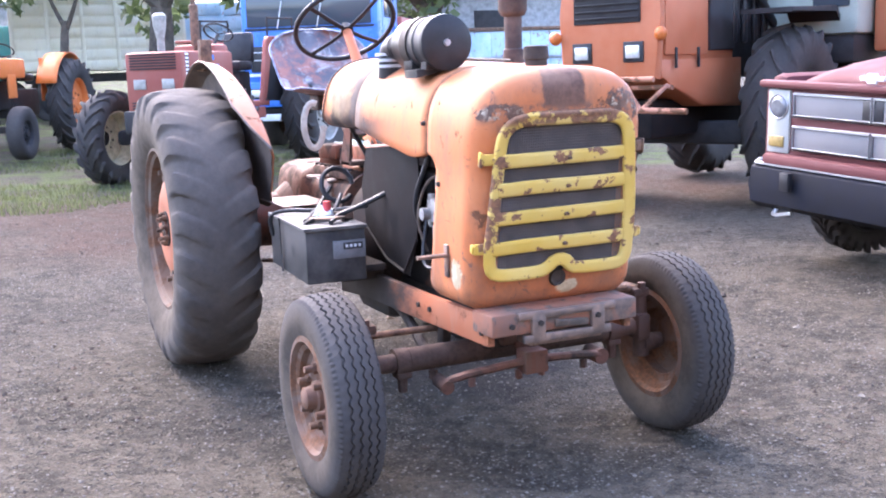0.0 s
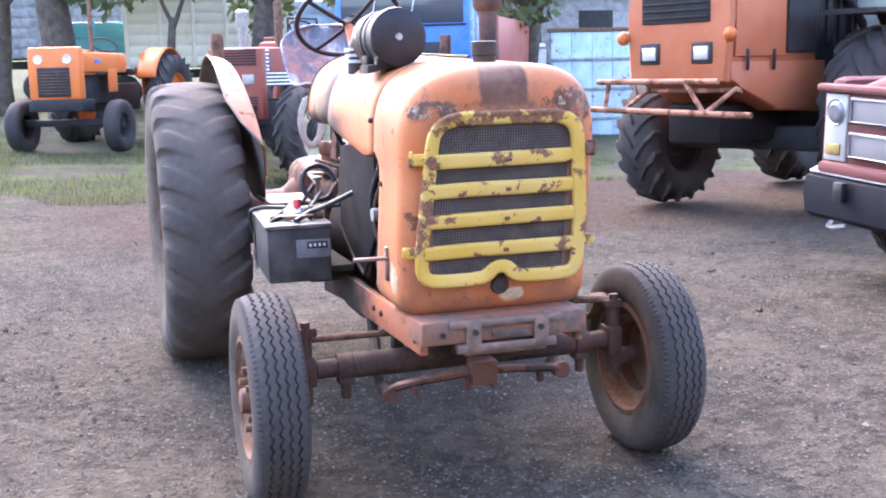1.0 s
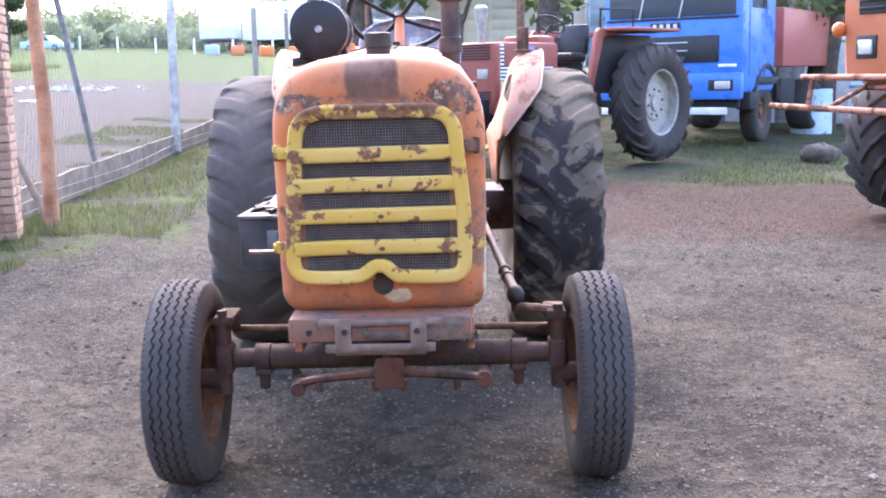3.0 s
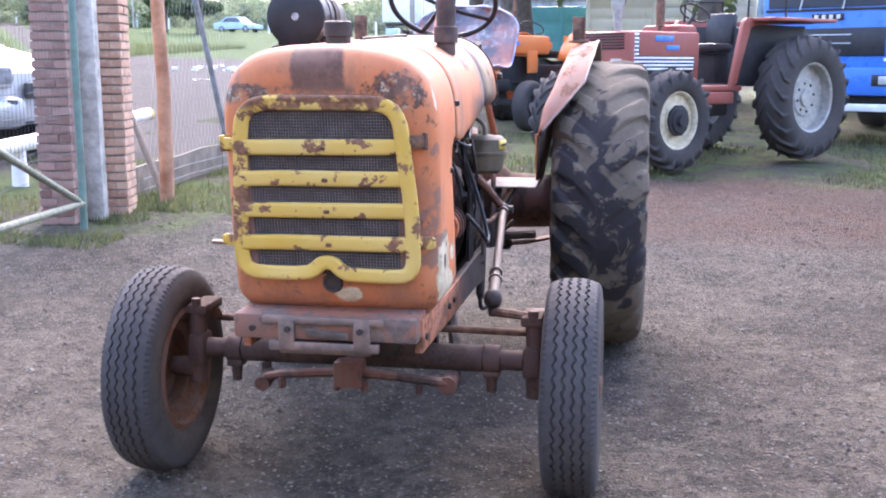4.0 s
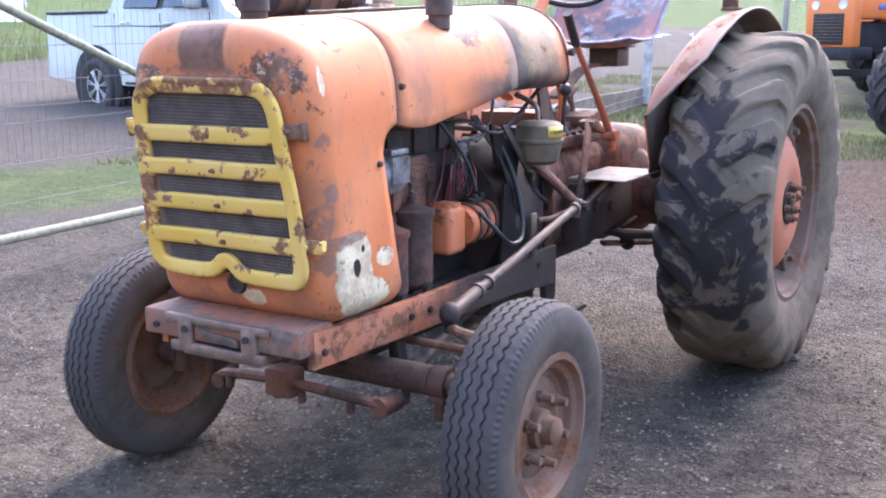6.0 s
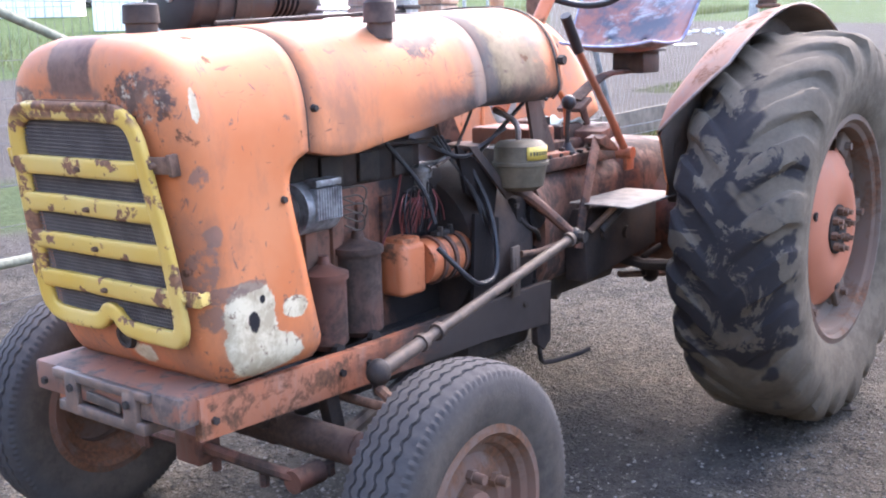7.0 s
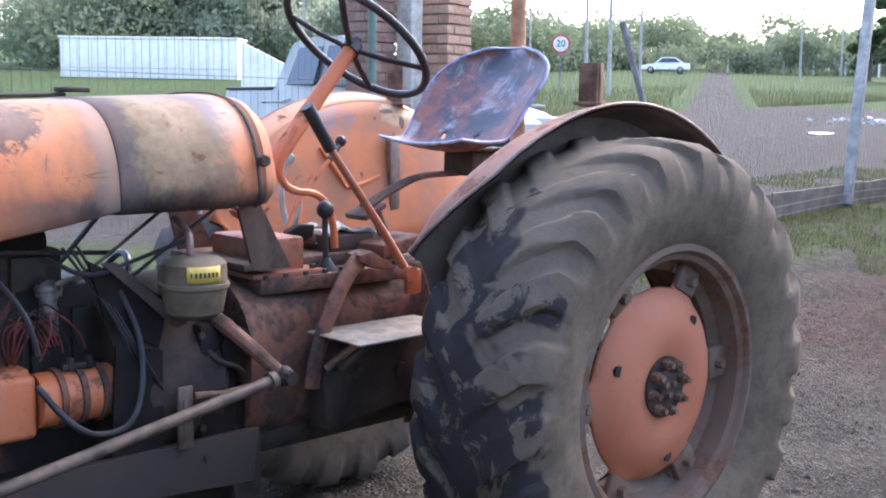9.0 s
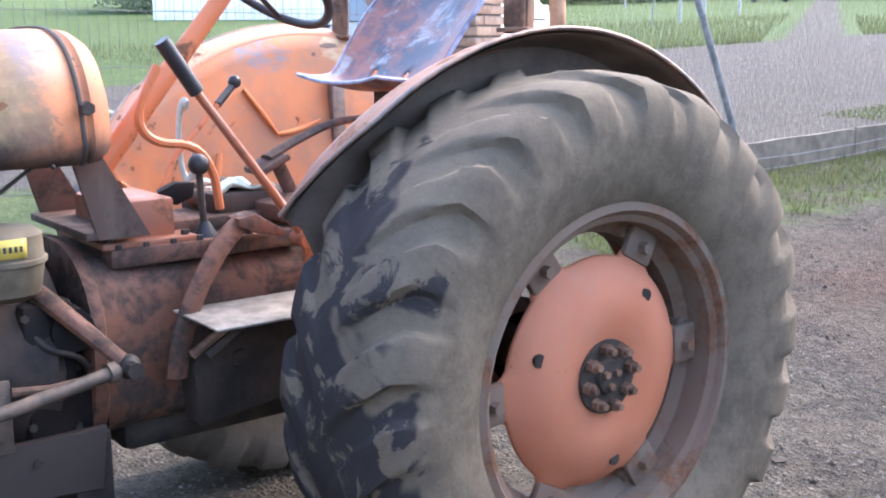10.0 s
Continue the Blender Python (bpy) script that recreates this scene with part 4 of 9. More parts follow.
g.tube([BALL + Vector((0, 0, -0.045)), (0.55, 0.46, 0.605), (0.63, 0.50, 0.585)], 0.016, 8)
part("steering_arm", g, M_RUST, drag)
g = Geo()
g.tube([(0.215, 1.50, 0.985), (0.26, 1.51, 0.975), (0.30, 1.55, 0.93), (0.335, 1.60, 0.875), TOPJ], lambda s: 0.028 - 0.008 * s, 10, 0.85, 1)
part("drop_arm", g, M_GREASY, drag, "curved orange steering drop arm")

# front wheels
tyre_f = finish(ribbed_tyre(0.380, 0.195, 0.215), "tyre", M_TYRE_F, 30)
gf = rim_ring(0.215, 0.195)
gf.lathe([(0.010, 0.19), (0.020, 0.165), (0.038, 0.135), (0.045, 0.10), (0.030, 0.075), (0.026, 0.0), (0.018, 0.0), (0.020, 0.075), (0.034, 0.10), (0.028, 0.135), (0.012, 0.165), (0.002, 0.19)], (0, 0, 0), "X", 36)
rim_f = finish(gf, "front_wheel", M_RIM_F)
gh = Geo()
gh.lathe([(0.02, 0.0), (0.02, 0.062), (0.055, 0.058), (0.060, 0.045), (0.095, 0.040), (0.100, 0.034), (0.102, 0.0)], (0, 0, 0), "X", 24)
hub_f = finish(gh, "hub", M_RIM_F)
for s in (-1, 1):
    w = part("front_wheel", rim_f, None, tractor, "dusty rim with orange centre on a grey ribbed tyre", (s * 0.755, AX + 0.015, 0.352))
    w.rotation_euler = (0.35, 0, 0 if s > 0 else math.pi)
    part("tyre", tyre_f, None, w, "worn grey ribbed tyre")
    part("hub", hub_f, None, w)
    for k in range(6):
        gn = Geo()
        c = Vector((0.040, 0.105 * math.cos(math.pi * k / 3 + 0.3), 0.105 * math.sin(math.pi * k / 3 + 0.3)))
        hexa(gn, c, (1, 0, 0), 0.020, 0.018)
        gn.cyl(c + Vector((0.014, 0, 0)), c + Vector((0.048, 0, 0)), 0.0145, 0.013, 12)
        part("wheel_bolt", gn, M_RIM_F if k % 2 else M_RUST, w)

# rear wheels
RY, RZ, RR = 2.65, 0.735, 0.765
for s in (-1, 1):
    g = rim_ring(0.425, 0.43)
    lug_pos = [(2 * math.pi * k / 6 + 0.05) for k in range(6)]
    w = part("rear_wheel", g, M_RIM, tractor, "muddy steel rim with an orange dished centre", (0.812 if s > 0 else -0.782, RY, RZ))
    w.rotation_euler = (0, 0, 0 if s > 0 else math.pi)
    ty = lug_tyre(RR, 0.465 if s > 0 else 0.425, 0.43, 22, 0.020, 0.12, 0.27 if s > 0 else 0.16, -s, 0.22 if s > 0 else 0.42)
    if s > 0:
        ty.move(Matrix.Translation((-0.02, 0, 0)))
    part("tyre", ty, M_TYRE_OIL if s > 0 else M_TYRE, w, "worn lugged tyre, caked with dust and oil" if s > 0 else "worn lugged tractor tyre")
    for a in lug_pos:   # brackets welded into the well
        b_ = Geo()
        b_.box((0.086, 0.345 * math.cos(a), 0.345 * math.sin(a)), (0.026, 0.105, 0.088), (math.degrees(a) - 90, 0, 0), 0.010)
        b_.box((0.030, 0.356 * math.cos(a), 0.356 * math.sin(a)), (0.09, 0.125, 0.025), (math.degrees(a) - 90, 0, 0), 0.006)
        part("rim_bracket_plate", b_, M_RIM, w)
    g = Geo()   # dished disc with six ears
    n = 96
    rings = []
    for rr, xx in ((0.0, 0.125), (0.07, 0.125), (0.085, 0.128), (0.15, 0.142), (0.21, 0.135), (0.26, 0.115), (0.295, 0.092), (1.0, 0.084)):
        ring = []
        for k in range(n):
            a = 2 * math.pi * k / n
            near = min(abs((a - b + math.pi) % (2 * math.pi) - math.pi) for b in lug_pos)
            edge_r = 0.300 + 0.052 * max(0.0, 1 - (near / 0.20) ** 2)
            r_ = edge_r if rr == 1.0 else max(rr, 0.0005)
            ring.append((xx, r_ * math.cos(a), r_ * math.sin(a)))
        rings.append(ring)
    g.loft(rings, True, False)
    disc = part("wheel_disc", g, M_DISC, w, "faded orange dished wheel disc")
    solidify(disc, 0.008)
    g = Geo()
    g.cyl((0.10, 0, 0), (0.138, 0, 0), 0.098, 0.095, 28)
    g.cyl((0.138, 0, 0), (0.150, 0, 0), 0.046, 0.040, 16)
    part("hub_plate", g, M_OILY, w, "greasy dark hub plate")
    for k in range(8):
        a = 2 * math.pi * k / 8 + 0.2
        g = Geo()
        c = Vector((0.135, 0.075 * math.cos(a), 0.075 * math.sin(a)))
        hexa(g, c, (1, 0, 0), 0.017, 0.024)
        g.cyl(c, c + Vector((0.04, 0, 0)), 0.010, seg=8)
        part("hub_nut", g, M_RUST, w)
    for k in range(3):
        a = 2 * math.pi * k / 3 + 0.5
        g = Geo()
        hexa(g, (0.148, 0.022 * math.cos(a), 0.022 * math.sin(a)), (1, 0, 0), 0.010, 0.012)
        part("cap_bolt", g, M_RUST, w)
    for a in lug_pos:
        g = Geo()
        c = Vector((0.099, 0.340 * math.cos(a), 0.340 * math.sin(a)))
        hexa(g, c, (1, 0, 0), 0.016, 0.024)
        part("rim_bolt", g, M_RIM, w)
    g = Geo()
    for a, rr in ((2.80, 0.235), (0.9, 0.235), (4.9, 0.235)):
        c = Vector((0.128, rr * math.cos(a), rr * math.sin(a)))
        g.cyl(c - Vector((0.01, 0, 0)), c + Vector((0.0005, 0, 0)), 0.017, seg=16)
    part("disc_hole", g, M_OILY, w, "dark hole in the disc")

# rear fenders
def table(rows, a):
    for p, q in zip(rows, rows[1:]):
        if p[0] >= a >= q[0]:
            f = (p[0] - a) / (p[0] - q[0])
            return [u + (v - u) * f for u, v in zip(p[1:], q[1:])]
    return list(rows[-1][1:])


# angle round the axle, radius, inner and outer edge
FENDER_L = [(149, 0.81, 0.500, 0.520), (140, 0.832, 0.515, 0.620), (130, 0.842, 0.56, 0.71), (115, 0.846, 0.60, 0.742), (100, 0.848, 0.62, 0.755), (85, 0.848, 0.625, 0.76), (65, 0.848, 0.60, 0.76), (42, 0.85, 0.60, 0.76)]
FENDER_R = [(149, 0.85, 0.500, 0.512), (140, 0.85, 0.510, 0.595), (130, 0.85, 0.525, 0.65), (115, 0.855, 0.545, 0.66), (100, 0.865, 0.56, 0.665), (85, 0.88, 0.565, 0.665), (65, 0.89, 0.57, 0.665), (42, 0.89, 0.57, 0.665)]
xi = 0.485
for s in (-1, 1):
    g = Geo()
    n = 34
    rows, wall, edge = [], [], []
    for k in range(n + 1):
        a = 149 - 107 * k / n
        r_, x0, x1 = table(FENDER_L if s > 0 else FENDER_R, a)
        ca, sa = math.cos(radians(a)), math.sin(radians(a))
        row = []
        for i in range(8):
            u = i / 7
            rr = r_ - 0.030 * (1 - u) ** 3 + (0.006 if i == 7 else 0)
            row.append((s * (x0 + (x1 - x0) * u), RY + (0.03 if s > 0 else 0) + rr * ca, RZ + rr * sa))
        rows.append(row)
        edge.append(row[-1])
        top = row[0]
        low = 0.88 + 0.25 * ((a - 128) / 21) ** 2 if a > 128 else 0.88 if a > 100 else 0.88 + (100 - a) * 0.004
        wall.append([(s * (0.478 + (x0 - 0.478) * (1 - v) ** 1.2), top[1] + (0.06 * v if a > 135 else 0), top[2] + (low - top[2]) * v) for v in (0, 0.08, 0.2, 0.35, 0.5, 0.65, 0.8, 1.0)])
    g.loft(rows, False, False)
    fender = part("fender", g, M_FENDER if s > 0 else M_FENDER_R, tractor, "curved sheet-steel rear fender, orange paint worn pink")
    solidify(fender, 0.005, 0)
    g = Geo()
    g.loft(wall, False, False)
    # separate grey-brown layer on the tyre side of strip and wall
    lin = Geo()
    lin.loft([[(p[0], p[1] - 0.012 * math.cos(radians(149 - 107 * k / n)), p[2] - 0.012 * math.sin(radians(149 - 107 * k / n))) for p in row] for k, row in enumerate(rows)], False, False)
    lin.loft([[(p[0] + s * 0.008, p[1], p[2] - 0.012) for p in row] for row in wall], False, False)
    part("mud_lining", lin, M_LINING, fender, "grey-brown layer under the fender")
    ip = part("inner_plate", g, M_INNER if s < 0 else M_HOOD_PLAIN, fender, "orange fender side with smeared blue paint" if s < 0 else "orange-brown fender side")
    solidify(ip, 0.005, 0)
    g = Geo()
    g.tube(edge, 0.006, 6)
    part("rolled_edge", g, M_WORN, fender)
    if s < 0:
        def on_wall(y, z, off=0.006):
            """A point on the inner face of the fender's side."""
            a = math.degrees(math.acos(max(-1.0, min(1.0, (y - RY) / 0.86))))
            r_, x0, x1 = table(FENDER_R, min(149, max(42, a)))
            top = RZ + r_ * math.sin(radians(a))
            v = min(1.0, max(0.0, (top - z) / (top - 0.88)))
            return (-(0.478 + (x0 - 0.478) * (1 - v) ** 1.2) + off, y, z)
        for path in ([(2.448, 1.404), (2.526, 1.301), (2.561, 1.25)], [(2.561, 1.25), (2.634, 1.258), (2.735, 1.29)], [(2.30, 1.02), (2.34, 1.20)]):
            g = Geo()
            g.tube([on_wall(y, z, 0.003) for y, z in path], lambda u: 0.016 * (0.5 + 0.5 * math.sin(math.pi * min(0.9, u + 0.1))), 8, 0.6, 1)
            part("pressed_rib", g, M_HOOD_PLAIN, fender)
        g = Geo()
        g.box((-0.515, 2.781, 1.28), (0.035, 0.012, 0.34), bevel=0.003)
        g.box((-0.50, 2.781 + 0.02, 1.28), (0.006, 0.05, 0.34), bevel=0.002)
        part("side_flange", g, M_WORN, fender, "bare steel flange")
    g = Geo()
    bx0, by0, bz0 = (0.655, 2.60, 1.585) if s > 0 else (-0.585, 2.87, 1.575)
    bh = 0.135 if s > 0 else 0.175
    g.box((bx0, by0, bz0 + bh / 2 - 0.01), (0.070, 0.012, bh), (0, 0, 20), 0.003)
    g.box((bx0 + s * 0.02, by0 + 0.02, bz0 + bh / 2 - 0.01), (0.010, 0.06, bh), (0, 0, 20), 0.002)
    g.box((bx0, by0 + 0.01, bz0), (0.09, 0.08, 0.012), (0, 0, 20), 0.003)
    part("lamp_bracket", g, M_RUST, fender, "bare rusty lamp bracket")
g = Geo()   # pale ring-shaped guard beside the steering box
g.tube([(-0.232 + 0.052 * math.cos(a), 2.10, 1.27 + 0.115 * math.sin(a)) for a in [radians(70 + 12.5 * k) for k in range(24)]], 0.017, 10, 0.35, up=(0, 1, 0))
part("quadrant_ring", g, M_OLIVEPALE, tractor, "pale cream curved lever guide")

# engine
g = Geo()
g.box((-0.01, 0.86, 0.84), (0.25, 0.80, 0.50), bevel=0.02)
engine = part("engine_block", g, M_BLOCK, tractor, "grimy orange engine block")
g = Geo()
for k in range(7):
    g.box((0.118, 0.52 + 0.11 * k, 0.88), (0.02, 0.05, 0.30), bevel=0.006)
part("rib", g, M_BLOCK, engine)
# valve cover and head: the hood's shade is put into their colour
g = Geo()
g.box((0.0, 0.80, 1.205), (0.22, 0.62, 0.07), bevel=0.025)
part("valve_cover", g, M_PITCH, engine, "valve cover, near black for the shade under the hood")
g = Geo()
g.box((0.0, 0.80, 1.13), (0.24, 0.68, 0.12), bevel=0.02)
head = part("cylinder_head", g, M_DARK_CAST, engine, "cylinder head, dark for the shade under the hood")
for k in range(4):
    g = Geo()
    g.box((0.127, 0.56 + 0.16 * k, 1.13), (0.016, 0.09, 0.09), bevel=0.006)
    part("port_cover", g, M_OILY, head)
g = Geo()
g.box((0, 0.95, 0.53), (0.30, 1.10, 0.18), bevel=0.03)
g.box((0, 1.45, 0.62), (0.42, 0.40, 0.42), bevel=0.05)
part("oil_pan", g, M_OILY, engine, "black oily sump")
g = Geo()
g.lathe([(1.22, 0.0), (1.22, 0.26), (1.30, 0.285), (1.52, 0.285), (1.56, 0.25), (1.56, 0.0)], (0, 0, 0.80), "Y", 32)
part("bell_housing", g, M_DARK_CAST, engine, "dark bell housing")
g = Geo()   # alternator with fins
g.cyl((0.24, 0.47, 1.06), (0.24, 0.60, 1.06), 0.072, seg=20)
g.cyl((0.24, 0.60, 1.06), (0.24, 0.63, 1.06), 0.03, seg=12)
g.box((0.28, 0.56, 1.13), (0.05, 0.10, 0.02), bevel=0.004)
alt = part("alternator", g, M_ALU, engine, "silver finned alternator", loc=(-0.075, 0.045, -0.01))
g = Geo()
for k in range(10):
    g.box((0.24 + 0.055, 0.50 + 0.010 * k, 1.075), (0.05, 0.004, 0.085))
part("fin", g, M_ALU, alt)
g = Geo()
g.cyl((0.24, 0.42, 1.06), (0.24, 0.455, 1.06), 0.055, seg=20)
part("pulley", g, M_OILY, alt)
g = Geo()
for k in range(4):
    z0 = 1.03 + 0.025 * k
    g.tube([(0.30, 0.60, z0), (0.34, 0.66 + 0.02 * (k % 2), z0 + 0.01), (0.31, 0.69, z0 - 0.06), (0.30, 0.62, z0 - 0.03)], 0.0028, 5, smooth=2)
part("loose_wire", g, M_ROD, alt)
for (x, y, r, z0, z1) in ((0.275, 0.585, 0.062, 0.66, 0.875), (0.27, 0.735, 0.068, 0.665, 0.925)):
    g = Geo()
    g.lathe([(z0 - 0.02, 0.0), (z0 - 0.02, r * 0.7), (z0, r), (z1 - 0.03, r), (z1 - 0.03, r * 1.12), (z1 - 0.012, r * 1.12), (z1, r * 0.6), (z1 + 0.012, r * 0.3), (z1 + 0.035, r * 0.22), (z1 + 0.035, 0.0)], (x, y, 0), "Z", 24)
    fil = part("oil_filter", g, M_GRIMY, engine, "oily filter canister", loc=(-0.12, 0.06, -0.01))
    g = Geo()
    g.cyl((x + r, y - 0.03, z0 - 0.01), (x + r + 0.02, y - 0.03, z0 - 0.01), 0.02, seg=8)
    g.box((x - 0.03, y, z1 - 0.04), (0.12, 0.05, 0.04), bevel=0.008)
    part("filter_mount", g, M_OILY, fil)
g = Geo()
g.box((0.258, 0.910, 0.822), (0.105, 0.118, 0.165), (0, 0, 0), 0.020, 3)
g.box((0.258, 0.912, 0.903), (0.08, 0.085, 0.03), bevel=0.008)
pump = part("injection_pump", g, M_ORANGE, engine, "bright orange pump housing", loc=(-0.075, 0.045, -0.01))
g = Geo()
g.cyl((0.265, 0.975, 0.825), (0.265, 1.175, 0.825), 0.070, seg=24)
g.cyl((0.265, 1.175, 0.825), (0.265, 1.215, 0.825), 0.045, 0.036, 16)
st = part("starter_motor", g, M_ORANGE, engine, "orange starter motor with clamps", loc=(-0.075, 0.045, -0.01))
for y in (1.02, 1.075, 1.13):
    g = Geo()
    g.lathe([(y, 0.0705), (y, 0.078), (y + 0.016, 0.078), (y + 0.016, 0.0705)], (0.265, 0, 0.825), "Y", 24)
    part("clamp_band", g, M_GREASY, st)
g = Geo()
for y in (1.062, 1.112):
    hexa(g, (0.29, y, 0.898), (0, 0, 1), 0.010, 0.03)
g.box((0.28, 1.085, 0.906), (0.03, 0.09, 0.015), bevel=0.003)
part("clamp_bolt", g, M_OILY, st)
g = Geo()   # black hoses and cables on the left
g.tube([(0.30, 0.985, 0.88), (0.36, 1.03, 0.80), (0.37, 1.10, 0.745), (0.36, 1.22, 0.76), (0.30, 1.27, 0.95), (0.25, 1.22, 1.10)], 0.0085, 8, smooth=3)
g.tube([(0.22, 1.05, 1.18), (0.30, 1.12, 1.13), (0.27, 1.25, 1.16), (0.25, 1.42, 1.20)], 0.006, 6, smooth=2)
g.tube([(0.20, 0.88, 1.20), (0.26, 0.98, 1.06), (0.28, 1.0, 0.95)], 0.007, 6, smooth=2)
part("hose", g, M_BLACK, engine)
g = Geo()
for k in range(5):
    g.tube([(0.25 + 0.01 * k, 0.92, 0.93), (0.30, 0.88 + 0.02 * k, 1.02), (0.28, 0.95 + 0.015 * k, 1.04), (0.27, 1.0 + 0.01 * k, 0.96)], 0.003, 5, smooth=2)
g.tube([(0.24, 0.84, 0.90), (0.27, 0.87, 1.0), (0.23, 0.95, 1.10)], 0.004, 5, smooth=2)
part("wire", g, M_WIRE_RED, engine, "dull red wires", loc=(-0.075, 0.045, -0.01))
g = Geo()
g.cyl((0.245, 1.03, 0.985), (0.245, 1.03, 1.085), 0.021, 0.023, 14)
g.cyl((0.245, 1.03, 1.085), (0.245, 1.03, 1.10), 0.033, seg=16)
g.ball((0.245, 1.03, 1.105), 0.036, (1, 1, 0.6))
g.cyl((0.245, 1.03, 1.11), (0.26, 1.14, 1.135), 0.008, seg=8)
part("fuel_strainer", g, M_STRAINER, engine, "glass-and-metal fuel strainer", loc=(-0.075, 0.045, -0.01))
g = Geo()
for y in (0.60, 0.75, 0.90, 1.02):
    g.cyl((0.10, y, 1.20), (0.14, y, 1.28), 0.016, seg=8)
g.tube([(0.20, 0.55, 1.19), (0.24, 0.9, 1.20), (0.22, 1.25, 1.17)], 0.006, 6, smooth=1)
part("fuel_line", g, M_OILY, engine, loc=(-0.07, 0, 0))
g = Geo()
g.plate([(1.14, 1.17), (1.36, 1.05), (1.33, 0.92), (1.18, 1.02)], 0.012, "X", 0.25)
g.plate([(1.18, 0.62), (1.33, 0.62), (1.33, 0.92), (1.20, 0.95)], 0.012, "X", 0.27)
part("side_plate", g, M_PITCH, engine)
# oil-bath cup with label
g = Geo()
CX, CY = 0.318, 1.405
g.lathe([(1.005, 0.0), (1.005, 0.055), (1.02, 0.075), (1.085, 0.087), (1.088, 0.093), (1.098, 0.093), (1.100, 0.087), (1.15, 0.085), (1.163, 0.070), (1.168, 0.03), (1.168, 0.0)], (CX, CY, 0), "Z", 32)
cup = part("oil_bath_cup", g, M_OLIVE, tractor, "dusty olive canister with a yellow label")
g = Geo()
lab = [[(CX + 0.0885 * math.cos(a), CY + 0.0885 * math.sin(a), z) for z in (1.108, 1.150)] for a in [radians(-42 + 6 * k) for k in range(11)]]
g.loft(lab, False, False)
label_ob = part("label_plate", g, M_LABEL, cup, "yellow label with dark lettering bars")
solidify(label_ob, 0.0015, 1)
g = Geo()
for k in range(7):
    a = radians(-34 + 7.2 * k)
    c = Vector((CX + 0.0908 * math.cos(a), CY + 0.0908 * math.sin(a), 1.128))
    g.box(c, (0.0012, 0.006 if k else 0.004, 0.013), (0, 0, math.degrees(a)))
part("lettering", g, M_INK, cup)
g = Geo()
g.tube([(CX, CY - 0.01, 1.165), (CX, CY - 0.01, 1.21), (CX - 0.03, CY + 0.0, 1.235), (CX - 0.10, CY, 1.26)], 0.010, 8, smooth=2)
g.box((CX - 0.08, CY, 1.09), (0.10, 0.08, 0.10), bevel=0.01)
part("cup_pipe", g, M_WORN, cup)
g = Geo()   # stays under the tank
g.tube([(0.22, 1.26, 1.10), (0.28, 1.50, 1.29)], 0.010, 6, 0.5)
g.tube([(-0.22, 1.26, 1.08), (-0.26, 1.48, 1.29)], 0.012, 6, 0.5)
part("tank_stay", g, M_OILY, tractor)
g = Geo()
g.plate([(1.60, 1.31), (1.67, 1.31), (1.79, 1.09), (1.66, 1.09)], 0.012, "X", 0.20)
g.plate([(1.60, 1.31), (1.67, 1.31), (1.79, 1.09), (1.66, 1.09)], 0.012, "X", -0.21)
g.box((0, 1.70, 1.10), (0.42, 0.14, 0.02), bevel=0.004)
part("tank_bracket", g, M_GRIMY, tractor, "brown steel tank bracket")

# right-hand side of the engine
g = Geo()
g.cyl((-0.25, 0.50, 0.95), (-0.25, 0.50, 1.13), 0.028, seg=12)
g.cyl((-0.30, 0.50, 1.0), (-0.20, 0.50, 1.0), 0.045, seg=14)
g.box((-0.23, 0.56, 0.98), (0.08, 0.12, 0.12), bevel=0.015)
g.cyl((-0.27, 0.53, 0.93), (-0.27, 0.53, 0.86), 0.016, seg=8)
part("water_pump", g, M_ALU, engine, "greasy metal pump")
g = Geo()
g.tube([(-0.26, 0.60, 1.20), (-0.31, 0.66, 1.02), (-0.26, 0.70, 0.90)], 0.010, 8, smooth=2)
g.tube([(-0.24, 0.48, 0.86), (-0.29, 0.52, 0.76), (-0.30, 0.62, 0.78), (-0.26, 0.64, 0.95)], 0.008, 6, smooth=2)
part("hose", g, M_BLACK, engine)
g = Geo()
g.box((-0.20, 0.92, 1.08), (0.10, 0.62, 0.12), bevel=0.03)
g.box((-0.20, 0.85, 0.86), (0.06, 0.35, 0.22), bevel=0.02)
part("manifold", g, M_PITCH, engine, "near-black manifold")
g = Geo()   # near-black sheet over the engine's right side, bent along its lower edge
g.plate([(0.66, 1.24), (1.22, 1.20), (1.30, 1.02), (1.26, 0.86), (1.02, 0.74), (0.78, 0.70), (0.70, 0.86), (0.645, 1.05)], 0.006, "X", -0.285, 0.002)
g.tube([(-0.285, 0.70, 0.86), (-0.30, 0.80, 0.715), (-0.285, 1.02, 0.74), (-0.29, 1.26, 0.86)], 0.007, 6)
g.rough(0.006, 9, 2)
part("heat_shield", g, M_PITCH, engine, "near-black sheet beside the engine")

# air cleaner over the right of the hood
AC = Vector((-0.225, 0.47, 1.628))
g = Geo()
g.lathe([(0.47, 0.0), (0.47, 0.098), (0.474, 0.104), (0.49, 0.106), (0.50, 0.102), (0.555, 0.102), (0.56, 0.106), (0.572, 0.106), (0.578, 0.102), (0.775, 0.100), (0.79, 0.085), (0.79, 0.0)], (AC.x, 0, AC.z), "Y", 36)
ac = part("air_cleaner", g, M_BLACK, tractor, "black drum air cleaner on the hood")
g = Geo()
g.lathe([(0.462, 0.0), (0.462, 0.012), (0.468, 0.014), (0.472, 0.014)], (AC.x, 0, AC.z), "Y", 14)
part("wing_nut", g, M_ALU, ac)
g = Geo()
